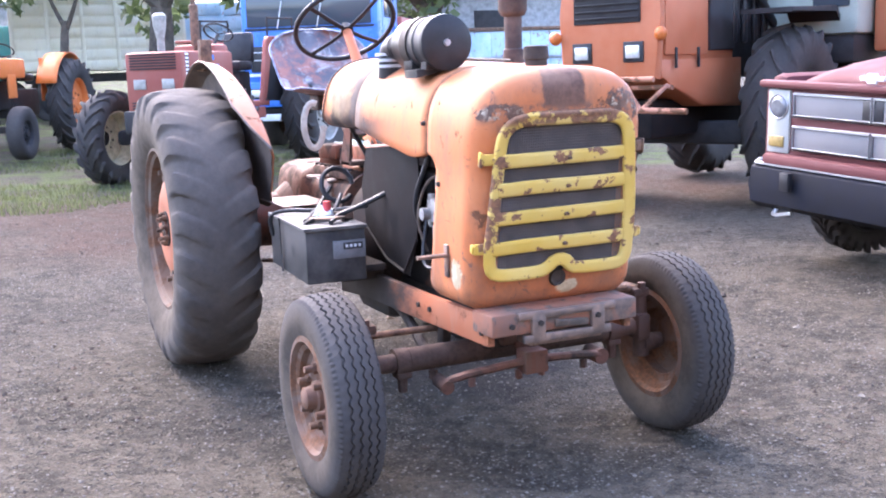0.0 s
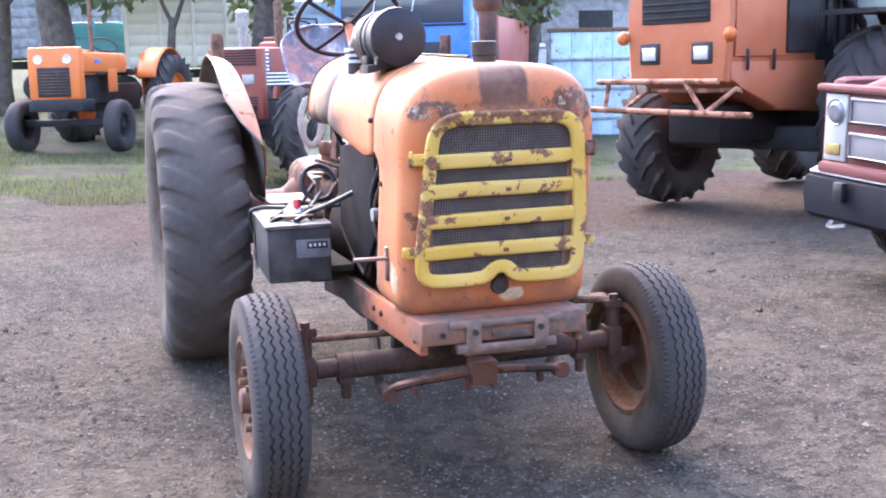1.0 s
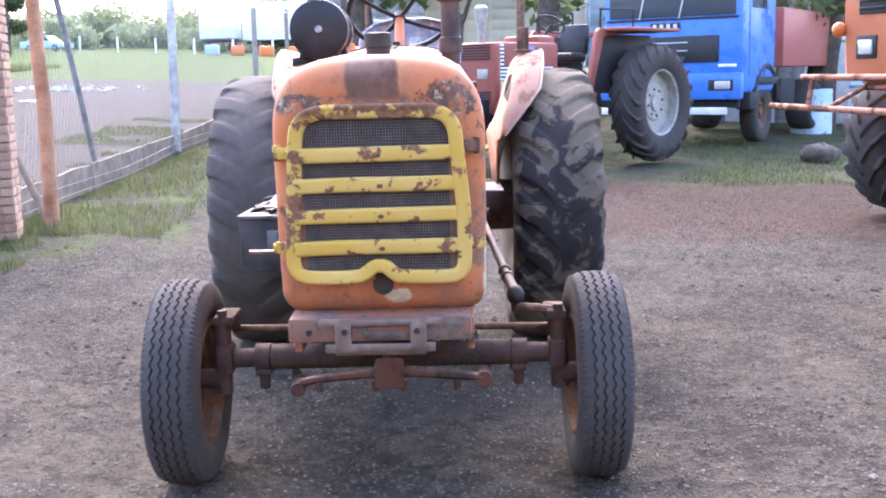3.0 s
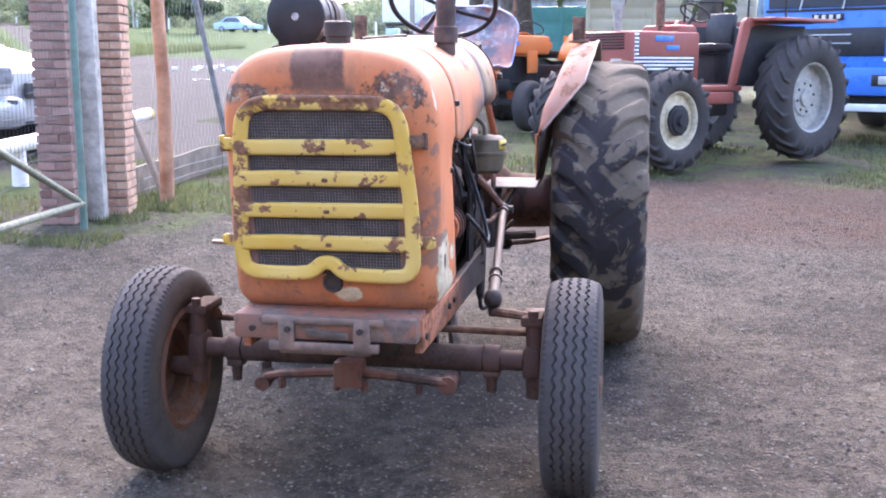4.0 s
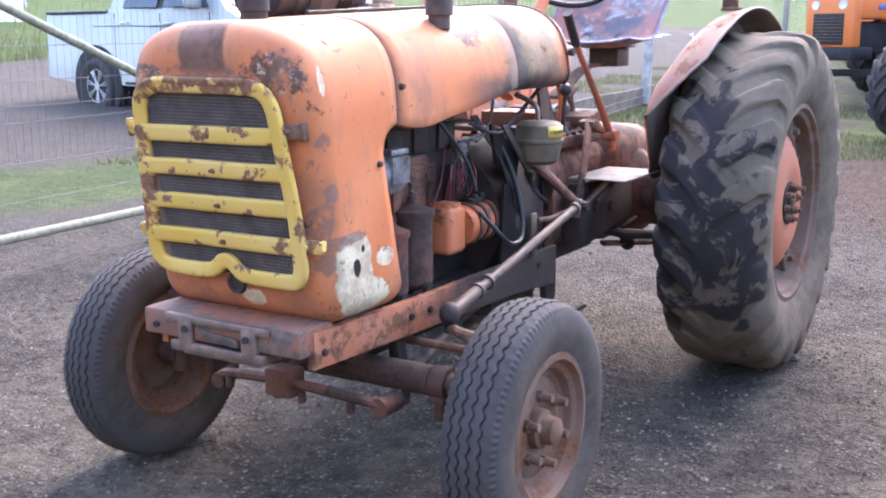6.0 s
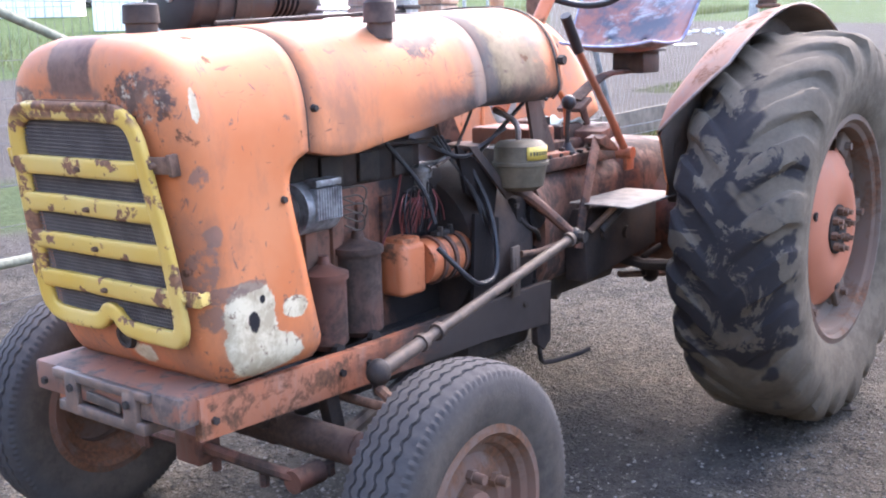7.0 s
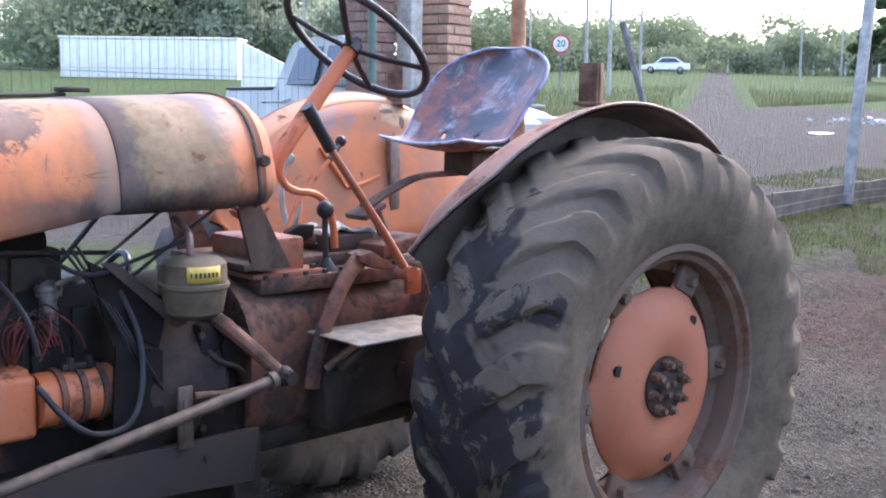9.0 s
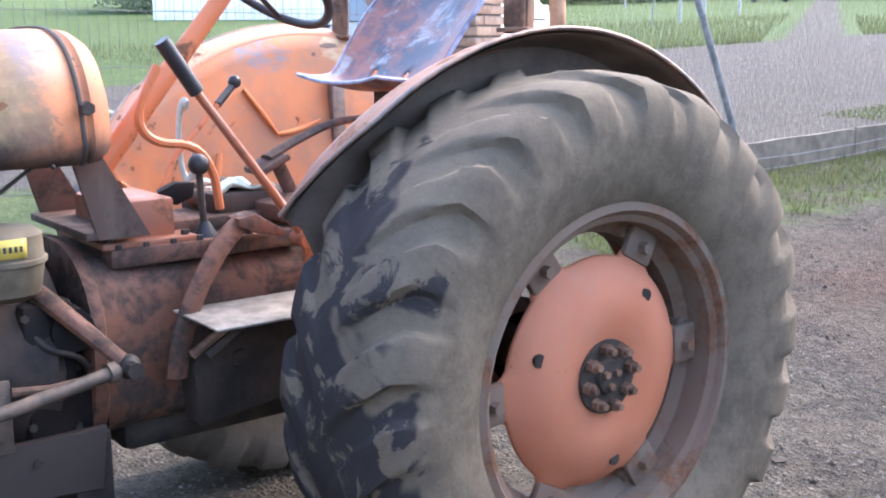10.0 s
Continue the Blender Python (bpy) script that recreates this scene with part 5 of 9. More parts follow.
g.plate([(-0.30, 1.53), (-0.20, 1.53), (-0.19, 1.60), (-0.30, 1.60)], 0.05, "Y", 0.50, 0.004)
g.plate([(-0.33, 1.50), (-0.16, 1.535), (-0.16, 1.55), (-0.33, 1.53)], 0.12, "Y", 0.52, 0.003)
g.box((AC.x, 0.655, 1.56), (0.17, 0.085, 0.075), bevel=0.008)
part("cleaner_bracket", g, M_BLACK, ac)
g = Geo()   # strap round the drum
g.lathe([(0.625, 0.1005), (0.625, 0.106), (0.685, 0.106), (0.685, 0.1005)], (AC.x, 0, AC.z), "Y", 36, closed=True)
part("drum_strap", g, M_OILY, ac, "dull steel strap round the drum")
g = Geo()
g.cyl((AC.x, 0.79, AC.z), (AC.x, 0.93, AC.z), 0.050, seg=20)
g.tube([(AC.x, 0.92, AC.z), (AC.x, 0.985, AC.z), (AC.x - 0.005, 1.015, AC.z - 0.03), (AC.x - 0.01, 1.02, 1.50)], 0.052, 16, smooth=2)
hose = part("intake_hose", g, M_BLACK, ac, "ribbed black intake hose")
for k in range(6):
    y = 0.815 + 0.020 * k
    g = Geo()
    g.lathe([(y, 0.0505), (y + 0.002, 0.060), (y + 0.010, 0.060), (y + 0.012, 0.0505)], (AC.x, 0, AC.z), "Y", 20)
    part("hose_rib", g, M_BLACK, hose)
for k in range(3):
    g = Geo()
    z = 1.545 + 0.024 * k
    g.cyl((AC.x - 0.01, 1.02, z), (AC.x - 0.01, 1.02, z + 0.012), 0.060, seg=20)
    part("hose_clamp", g, M_PALE, hose, "pale hose clamp")
g = Geo()
g.cyl((AC.x, 0.783, AC.z), (AC.x, 0.803, AC.z), 0.064, seg=24)
part("hose_clamp", g, M_PALE, hose, "pale hose clamp")

# exhaust stack
g = Geo()
g.lathe([(1.50, 0.036), (1.735, 0.037), (1.742, 0.050), (1.760, 0.060), (2.25, 0.060), (2.27, 0.05), (2.28, 0.034), (2.42, 0.034), (2.42, 0.030), (2.28, 0.030)], (0.245, 0.818, 0), "Z", 28)
part("exhaust_pipe", g, M_PIPE, tractor, "brown rusted exhaust pipe")
g = Geo()
g.lathe([(1.545, 0.037), (1.545, 0.046), (1.60, 0.044), (1.605, 0.037)], (0.245, 0.818, 0), "Z", 24)
part("pipe_collar", g, M_PIPE, tractor)

# gearbox, rear axle, footplates
g = Geo()


def housing_ring(y, hw, z0, z1, p=0.42):
    out = []
    for k in range(32):
        a = 2 * math.pi * k / 32
        c, d = math.cos(a), math.sin(a)
        out.append((math.copysign(abs(c) ** p, c) * hw, y, (z0 + z1) / 2 + math.copysign(abs(d) ** p, d) * (z1 - z0) / 2))
    return out


g.loft([housing_ring(*r) for r in ((1.60, 0.20, 0.60, 1.02, 0.8), (1.605, 0.285, 0.545, 1.075, 0.8), (1.635, 0.285, 0.545, 1.075, 0.8), (1.645, 0.262, 0.56, 1.055, 0.7), (1.70, 0.240, 0.575, 1.035, 0.55), (1.78, 0.215, 0.585, 1.02),
                                   (2.05, 0.205, 0.59, 1.01), (2.32, 0.205, 0.59, 1.01), (2.36, 0.235, 0.54, 1.04), (2.40, 0.240, 0.53, 1.05), (2.80, 0.240, 0.53, 1.05), (2.88, 0.20, 0.57, 1.0))], True, True)
g.rough(0.004, 7, 3)
gear = part("gearbox", g, M_GREASY, tractor, "worn orange gearbox housing")
g = Geo()
g.box((0, 1.97, 1.035), (0.40, 0.56, 0.05), bevel=0.012)
part("top_flange", g, M_GREASY, gear)
g = Geo()
g.lathe([(-0.62, 0.10), (-0.60, 0.14), (-0.30, 0.15), (-0.22, 0.22), (0.22, 0.22), (0.30, 0.15), (0.60, 0.14), (0.62, 0.10)], (0, RY, RZ), "X", 28)
g.cyl((-0.93, RY, RZ), (0.93, RY, RZ), 0.06, seg=16)
part("rear_axle_housing", g, M_GRIMY, gear)
g = Geo()
for k in range(8):
    for s in (-1, 1):
        hexa(g, (s * 0.185, 1.715 + 0.072 * k, 1.058), (0, 0, 1), 0.012, 0.012)
part("cover_bolt", g, M_OILY, gear)
g = Geo()
g.box((0.0, 2.02, 1.075), (0.20, 0.34, 0.05), bevel=0.015)
g.box((0.02, 2.25, 1.11), (0.30, 0.20, 0.05), (6, 0, 8), 0.01)
g.box((-0.12, 2.12, 1.13), (0.10, 0.16, 0.08), (0, 0, 14), 0.02)
g.ball((-0.03, 2.05, 1.13), 0.045, (1, 1.2, 0.7))
part("gear_cover", g, M_GREASY, gear)
g = Geo()   # folded rag
cloth = []
for i in range(9):
    u = i / 8
    cloth.append([(-0.09 + 0.15 * v / 6, 2.038 + 0.19 * u + 0.012 * math.sin(v * 1.3), 1.167 + 0.012 * math.sin(u * 9 + v) + 0.008 * math.cos(v * 2.1) - 0.03 * (abs(u - 0.5) * 2) ** 3) for v in range(7)])
g.loft(cloth, False, False)
rag = part("rag", g, plain("pale_green_cloth", (0.30, 0.36, 0.31), 0.9, 0, 0.3, 25, 0.5), gear, "pale green folded rag")
solidify(rag, 0.008)
g = Geo()
g.box((-0.03, 2.128, 1.119), (0.20, 0.20, 0.07), (0, 0, 6), 0.015)
part("rear_cover", g, M_DARK_CAST, gear)
for s in (-1, 1):
    g = Geo()
    g.box((s * 0.375, 2.03, 0.898), (0.25, 0.42, 0.006), bevel=0.002)
    fp = part("footplate", g, plain("scuffed_bare_plate", (0.21, 0.175, 0.14), 0.8, 0.0, 0.4, 20, 0.3, (0.27, 0.235, 0.195)) if s > 0 else M_WORN, tractor, "scuffed steel footplate")
    g = Geo()
    g.tube([(s * 0.36, 1.86, 0.80), (s * 0.40, 1.96, 0.885)], 0.012, 8)
    part("plate_stay", g, M_OILY, fp)
    # left side takes a dark material for the shade below the plate
    g = Geo()
    g.plate([(1.86, 0.60), (2.40, 0.66), (2.40, 0.86), (1.90, 0.86), (1.84, 0.76)], 0.10, "X", s * 0.255 - 0.05, 0.015)
    g.rough(0.003, 9)
    hs = part("side_housing", g, M_DARK_CAST if s > 0 else M_GREASY, gear, "axle housing side, darkened for shade under the footplate" if s > 0 else "oil-streaked orange axle housing side")
    for y, z, r in ((1.97, 0.765, 0.022), (2.14, 0.745, 0.026)):
        g = Geo()
        g.cyl((s * 0.300, y, z), (s * 0.318, y, z), r, r * 0.9, 14)
        part("cover_cap", g, M_DARK_CAST, hs, "small dark round cap")
g = Geo()   # block under the steering column
g.box((0.02, 1.80, 1.115), (0.26, 0.17, 0.11), bevel=0.012)
g.box((0.02, 1.80, 1.066), (0.34, 0.25, 0.016), bevel=0.004)
col_base = part("column_base", g, M_LEVER, gear, "worn orange casting under the steering column")
for x, y in ((0.17, 1.70), (0.17, 1.90), (-0.13, 1.70), (-0.13, 1.90)):
    g = Geo()
    hexa(g, (x, y, 1.074), (0, 0, 1), 0.012, 0.012)
    part("base_bolt", g, M_OILY, col_base)
g = Geo()   # ragged torn boot and scraps of gasket by the gear lever
g.plate([(1.88, 1.17), (1.93, 1.20), (1.98, 1.195), (1.975, 1.15), (1.93, 1.135), (1.90, 1.14)], 0.04, "X", 0.03, 0.008)
g.rough(0.012, 18, 3)
part("torn_boot", g, M_PITCH, gear, "torn black rubber boot")
for k in range(4):      # gate ribs on the top cover
    g = Geo()
    g.box((0.03 - 0.05 * k, 2.19 + 0.012 * (k % 2), 1.085 + 0.008 * (k % 3)), (0.022, 0.20, 0.05), (0, 0, 6 * k - 8), 0.006)
    part("cover_rib", g, M_GREASY, gear)
g = Geo()   # brake pedal strip on the left
g.tube([(0.30, 1.80, 0.74), (0.305, 1.815, 0.84), (0.30, 1.86, 0.95), (0.275, 1.95, 1.06), (0.245, 2.02, 1.10)], 0.028, 10, 0.42, 2)
g.plate([(2.00, 1.115), (2.05, 1.125), (2.13, 1.075), (2.14, 1.055), (2.06, 1.07), (2.00, 1.095)], 0.07, "X", 0.205, 0.006)
part("brake_pedal", g, M_GREASY, tractor, "curved orange pedal")
g = Geo()
g.tube([(-0.24, 1.75, 0.86), (-0.27, 1.84, 1.0), (-0.28, 1.98, 1.02)], 0.018, 8, 0.5, 2)
g.cyl((-0.30, 1.68, 0.94), (-0.30, 1.66, 1.02), 0.010, seg=8)
g.ball((-0.30, 1.66, 1.025), 0.026, (1, 1, 0.45))
g.box((-0.26, 1.98, 1.02), (0.10, 0.10, 0.012), bevel=0.003)
part("clutch_pedal", g, M_WORN, tractor)
g = Geo()
g.box((0.0, 2.05, 0.555), (0.26, 0.66, 0.10), bevel=0.03)
g.tube([(0.20, 2.25, 0.62), (0.33, 2.25, 0.60), (0.46, 2.32, 0.60)], 0.022, 8)
g.box((0.36, 2.30, 0.60), (0.20, 0.05, 0.03), bevel=0.004)
g.box((0.0, 2.95, 0.50), (0.08, 0.40, 0.04), bevel=0.006)
part("underside", g, M_OILY, gear, "black oily castings under the gearbox")
g = Geo()
g.plate([(1.52, 0.64), (1.63, 0.64), (1.63, 0.44), (1.585, 0.41), (1.545, 0.44)], 0.03, "X", 0.262, 0.006)
hanger = part("rail_hanger", g, M_DARK_CAST, gear, "black bracket hanging from the rail end")
g = Geo()
g.tube([(0.278, 1.57, 0.50), (0.278, 1.575, 0.38), (0.285, 1.60, 0.355), (0.33, 1.76, 0.36), (0.345, 1.80, 0.372)], 0.009, 8, smooth=1)
part("hook_rod", g, M_OILY, hanger, "bent black hook rod")
g = Geo()
g.cyl((0.33, 1.83, 0.80), (0.38, 1.92, 0.88), 0.012, seg=8)
g.cyl((0.21, 2.0, 0.78), (0.26, 2.0, 0.78), 0.05, seg=14)
g.cyl((0.21, 2.14, 0.77), (0.25, 2.14, 0.77), 0.04, seg=14)
part("side_cover", g, M_RUST, gear)

# levers
g = Geo()
g.tube([(0.275, 2.190, 1.045), (0.262, 2.11, 1.17), (0.226, 1.925, 1.435)], lambda s: 0.019 - 0.004 * s, 10, 0.75)
g.cyl((0.245, 2.185, 1.045), (0.31, 2.185, 1.045), 0.024, seg=12)
g.box((0.275, 2.215, 1.015), (0.02, 0.06, 0.08), bevel=0.006)
lever = part("hand_brake", g, M_LEVER, tractor, "tall orange hand lever with black grip")
g = Geo()
g.tube([(0.226, 1.925, 1.435), (0.222, 1.845, 1.555), (0.222, 1.84, 1.562)], 0.020, 12)
part("grip", g, M_BLACK, lever)
g = Geo()
g.tube([(0.155, 1.965, 1.05), (0.158, 1.955, 1.15), (0.172, 1.945, 1.245)], 0.0095, 8)
gl = part("gear_lever", g, M_OILY, tractor, "short gear lever with black ball knob")
g = Geo()
g.ball((0.172, 1.945, 1.25), 0.028)
part("knob", g, M_BLACK, gl)
g = Geo()
g.lathe([(1.04, 0.04), (1.06, 0.034), (1.09, 0.016), (1.10, 0.012)], (0.155, 1.963, 0), "Z", 14)
part("boot", g, M_BLACK, gl)
g = Geo()
g.tube([(0.12, 1.87, 1.50), (0.12, 1.843, 1.454), (0.12, 1.805, 1.364), (0.12, 1.85, 1.305), (0.12, 1.96, 1.298), (0.12, 2.012, 1.228), (0.11, 2.03, 1.12)], 0.012, 8, smooth=2)
part("control_rod", g, M_ORANGE, tractor)
g = Geo()
g.tube([(0.03, 1.899, 1.166), (0.0, 1.959, 1.256), (0.0, 2.091, 1.39)], 0.008, 8)
thr = part("throttle_lever", g, M_ORANGE, tractor)
g = Geo()
g.tube([(0.0, 2.091, 1.39), (-0.03, 2.155, 1.44)], 0.011, 8)
g.ball((-0.03, 2.16, 1.449), 0.019)
part("grip", g, M_BLACK, thr)

# steering column and wheel
SW = Vector((0.0, 2.19, 1.765))
axis = Vector((0, 0.50, 0.60)).normalized()
g = Geo()
g.cyl(SW - axis * 0.70, SW - axis * 0.01, 0.030, 0.024, 16)
part("steering_column", g, M_ORANGE, tractor, "orange steering column")
g = Geo()
q = axis.to_track_quat("Z", "Y").to_matrix().to_4x4()
ring = []
RW = 0.262
torus = Geo()
for k in range(48):
    a = 2 * math.pi * k / 48
    ring.append((RW * math.cos(a), RW * math.sin(a), 0.012))
torus.tube(ring + ring[:2], 0.0135, 10, cap=False)
torus.move(Matrix.Translation(SW) @ q)
sw = part("steering_wheel", torus, M_BLACK, tractor, "thin black steering wheel")
g = Geo()
for k in range(4):
    a = math.pi / 2 * k + 0.55
    g.tube([(0.02 * math.cos(a), 0.02 * math.sin(a), -0.02), (0.12 * math.cos(a), 0.12 * math.sin(a), -0.012), (RW * math.cos(a), RW * math.sin(a), 0.012)], 0.0125, 8, 0.6)
g.cyl((0, 0, -0.03), (0, 0, 0.005), 0.035, 0.030, 16)
g.cyl((0, 0, 0.005), (0, 0, 0.022), 0.016, seg=8)
g.move(Matrix.Translation(SW) @ q)
part("spoke", g, M_BLACK, sw)

# seat
g = Geo()
NU, NV = 26, 26
grid = []
for j in range(NV + 1):
    v = j / NV
    row = []
    for i in range(NU + 1):
        u = i / NU * 2 - 1
        wid = 0.285 * (0.70 + 0.30 * math.sin(math.pi * min(1.0, v * 1.1 + 0.10) * 0.5))
        if v > 0.7:
            wid *= math.sqrt(max(0.05, 1 - ((v - 0.7) / 0.31) ** 2.6))
        y = 2.45 + 0.42 * v + 0.13 * max(0, v - 0.45) - 0.13 * abs(u) ** 2 * max(0.0, v - 0.45)
        z = 1.44 - 0.03 * math.sin(math.pi * min(1, v * 1.5)) + 0.345 * max(0.0, (v - 0.36) / 0.64) ** 1.35 + (0.075 * v + 0.02) * abs(u) ** 2.2 * (1 - max(0, v - 0.55) / 0.45)
        row.append(g.bm.verts.new((0.035 + wid * u, y, z)))
    grid.append(row)
holes = {(9, 6), (9, 13), (9, 19), (12, 8), (12, 16), (7, 10), (7, 16)}
for j in range(NV):
    for i in range(NU):
        if (j, i) in holes:
            continue
        g.bm.faces.new((grid[j][i], grid[j][i + 1], grid[j + 1][i + 1], grid[j + 1][i]))
border = [v.co.copy() for v in grid[0]] + [grid[j][NU].co.copy() for j in range(1, NV + 1)] + [v.co.copy() for v in reversed(grid[NV][:-1])] + [grid[j][0].co.copy() for j in range(NV - 1, 0, -1)]
seat = part("seat", g, M_SEAT, tractor, "pressed-steel pan seat, blue and orange paint worn through", sharp=60)
solidify(seat, 0.005)
g = Geo()
g.tube(border + border[:2], 0.006, 6, cap=False)
part("seat_rim", g, plain("worn_blue_edge", (0.22, 0.24, 0.34), 0.4, 0.3, 0.5, 20), seat)
g = Geo()
g.box((0.045, 2.70, 1.37), (0.15, 0.15, 0.09), bevel=0.01)
g.box((0.045, 2.70, 1.42), (0.20, 0.17, 0.012), bevel=0.003)
part("seat_bracket", g, M_OILY, seat)
g = Geo()
g.tube([(0.03, 2.22, 1.236), (0.03, 2.305, 1.277), (0.03, 2.444, 1.329), (0.035, 2.586, 1.334), (0.04, 2.80, 1.335)], 0.034, 8, 0.3, 2)
g.tube([(0.05, 2.24, 1.226), (0.05, 2.320, 1.06)], 0.022, 8, 0.5)
g.box((0.03, 2.22, 1.221), (0.11, 0.10, 0.02), (25, 0, 0), 0.006)
part("seat_spring", g, M_GRIMY, seat, "flat leaf spring under the seat")

# battery box on the right
g = Geo()
g.box((-0.50, 1.33, 0.775), (0.26, 0.64, 0.225), (0, 0, -3), 0.008)
bat = part("battery_box", g, M_BATTERY, tractor, "dusty dark battery box strapped beside the engine")
g = Geo()
g.box((-0.50, 1.33, 0.893), (0.275, 0.66, 0.016), (0, 0, -3), 0.004)
part("lid", g, plain("dusty_box_lid", (0.115, 0.108, 0.10), 0.6, 0.1, 0.35, 14, 0.3), bat)
g = Geo()
g.box((-0.46, 1.005, 0.80), (0.14, 0.008, 0.075), (0, 0, -3), 0.002)
part("badge_plate", g, plain("grey_badge", (0.15, 0.155, 0.16), 0.5, 0, 0.2, 20), bat)
g = Geo()
g.box((-0.445, 0.999, 0.815), (0.085, 0.004, 0.028), (0, 0, -3), 0.001)
part("badge", g, M_INK, bat)
g = Geo()
for k in range(4):
    g.box((-0.474 + 0.019 * k, 0.9955, 0.815), (0.010, 0.003, 0.012), (0, 0, -3))
part("lettering", g, M_PALE, bat, "pale worn lettering bars")
g = Geo()
g.tube([(-0.62, 1.60, 0.80), (-0.64, 1.58, 0.90), (-0.58, 1.50, 0.925), (-0.48, 1.42, 0.92), (-0.40, 1.30, 0.93), (-0.30, 1.20, 0.95)], 0.010, 8, smooth=2)
g.tube([(-0.60, 1.10, 0.78), (-0.635, 1.12, 0.90), (-0.55, 1.16, 0.92), (-0.42, 1.30, 0.92), (-0.33, 1.45, 0.98)], 0.009, 8, smooth=2)
g.tube([(-0.52, 1.05, 0.91), (-0.45, 1.15, 0.93), (-0.38, 1.10, 0.96), (-0.28, 1.02, 1.02)], 0.011, 8, smooth=2)
g.tube([(-0.635, 1.42, 0.66), (-0.64, 1.42, 0.905)], 0.012, 6, 0.3)
part("cable", g, M_BLACK, bat)
g = Geo()
g.tube([(-0.58, 1.20, 0.915), (-0.50, 1.08, 0.925), (-0.44, 1.12, 0.92)], 0.014, 6, 0.6, 1)
g.box((-0.40, 1.18, 0.92), (0.04, 0.05, 0.03), bevel=0.006)
part("terminal", g, M_WORN, bat)
g = Geo()
g.ball((-0.50, 1.22, 0.925), 0.05, (1.1, 0.9, 0.6), 12)
g.rough(0.03, 25, 3)
part("plastic_scrap", g, M_CLEARBAG, bat, "crumpled clear plastic scrap")
g = Geo()
g.cyl((-0.485, 1.20, 0.94), (-0.485, 1.20, 0.985), 0.018, 0.016, 10)
part("red_cap", g, M_RED, bat, "small red bottle cap")
g = Geo()
g.box((-0.36, 1.30, 0.70), (0.16, 0.50, 0.03), bevel=0.005)
g.box((-0.36, 1.15, 0.66), (0.20, 0.06, 0.05), bevel=0.01)
part("box_bracket", g, M_OILY, bat)

# ---------------------------------------------------------------- ground


def ground_material():
    m, nt, b = nodes_of("gravel_and_grass", 0.95)
    b.inputs["Specular IOR Level"].default_value = 0.08
    obj, x, y, z = axes(nt)
    n_big, n_mid, n_fine, n_grit = noise_tex(nt, 0.35, 5, 0.6, obj), noise_tex(nt, 1.8, 6, 0.65, obj), noise_tex(nt, 14, 6, 0.75, obj), noise_tex(nt, 55, 4, 0.8, obj)
    # packed pebbles of two sizes: a tone and a dome for each
    domes, tones = [], []
    for sc in (48.0, 95.0):
        v = nt.nodes.new("ShaderNodeTexVoronoi")
        v.inputs["Scale"].default_value = sc
        v.inputs["Randomness"].default_value = 1.0
        nt.links.new(obj, v.inputs["Vector"])
        sp = nt.nodes.new("ShaderNodeSeparateColor")
        nt.links.new(v.outputs["Color"], sp.inputs[0])
        tones.append(sp.outputs[0])
        domes.append(calc(nt, "MULTIPLY", ramp(nt, v.outputs["Distance"], 0.1, 0.62, 1.0, 0.0), ramp(nt, sp.outputs[1], 0.35, 0.75)))
    soil = mix(nt, ramp(nt, n_mid, 0.35, 0.65), (0.066, 0.055, 0.041), (0.130, 0.110, 0.083))
    soil = mix(nt, ramp(nt, n_fine, 0.35, 0.7), soil, (0.092, 0.080, 0.064))
    stone = mix(nt, tones[0], (0.032, 0.028, 0.024), (0.34, 0.315, 0.265))
    stone2 = mix(nt, tones[1], (0.034, 0.030, 0.026), (0.26, 0.238, 0.195))
    bare = ramp(nt, noise_tex(nt, 0.9, 5, 0.6, obj, (1.0, 0.6, 1.0)), 0.42, 0.60)      # trodden dirt between the gravel
    col = mix(nt, calc(nt, "MULTIPLY", ramp(nt, domes[1], 0.1, 0.6, 0.0, 0.8), calc(nt, "SUBTRACT", 1.0, calc(nt, "MULTIPLY", bare, 0.35))), soil, stone2)
    col = mix(nt, calc(nt, "MULTIPLY", ramp(nt, domes[0], 0.2, 0.7, 0.0, 0.85), calc(nt, "SUBTRACT", 1.0, calc(nt, "MULTIPLY", bare, 0.5))), col, stone)
    col = mix(nt, ramp(nt, n_grit, 0.55, 0.8, 0, 0.5), col, (0.06, 0.05, 0.045))
    tan = ramp(nt, noise_tex(nt, 0.55, 5, 0.62, obj, (1.0, 0.7, 1.0)), 0.45, 0.66, 0.0, 0.55)
    col = mix(nt, calc(nt, "MULTIPLY", tan, ramp(nt, n_fine, 0.25, 0.6)), col, (0.168, 0.144, 0.110))
    clod = ramp(nt, noise_tex(nt, 9, 5, 0.7, obj), 0.32, 0.68)
    col = mix(nt, calc(nt, "MULTIPLY", calc(nt, "SUBTRACT", 1.0, clod), 0.75), col, (0.042, 0.036, 0.031))
    patch = ramp(nt, noise_tex(nt, 1.1, 6, 0.7, obj), 0.44, 0.56)                       # loose blue-grey stones against bare tan soil
    col = mix(nt, calc(nt, "MULTIPLY", calc(nt, "MULTIPLY", patch, ramp(nt, n_fine, 0.3, 0.6)), 0.45), col, (0.160, 0.136, 0.102))
    # crevices between clods, their small shadows put into the colour
    crack = ramp(nt, noise_tex(nt, 26, 4, 0.75, obj, (1.0, 1.0, 1.0), 0.6), 0.34, 0.48, 1.0, 0.0)
    col = mix(nt, calc(nt, "MULTIPLY", crack, 0.6), col, (0.045, 0.040, 0.037))
    fleck = calc(nt, "MULTIPLY", ramp(nt, tones[0], 0.86, 0.92), ramp(nt, domes[0], 0.25, 0.6))
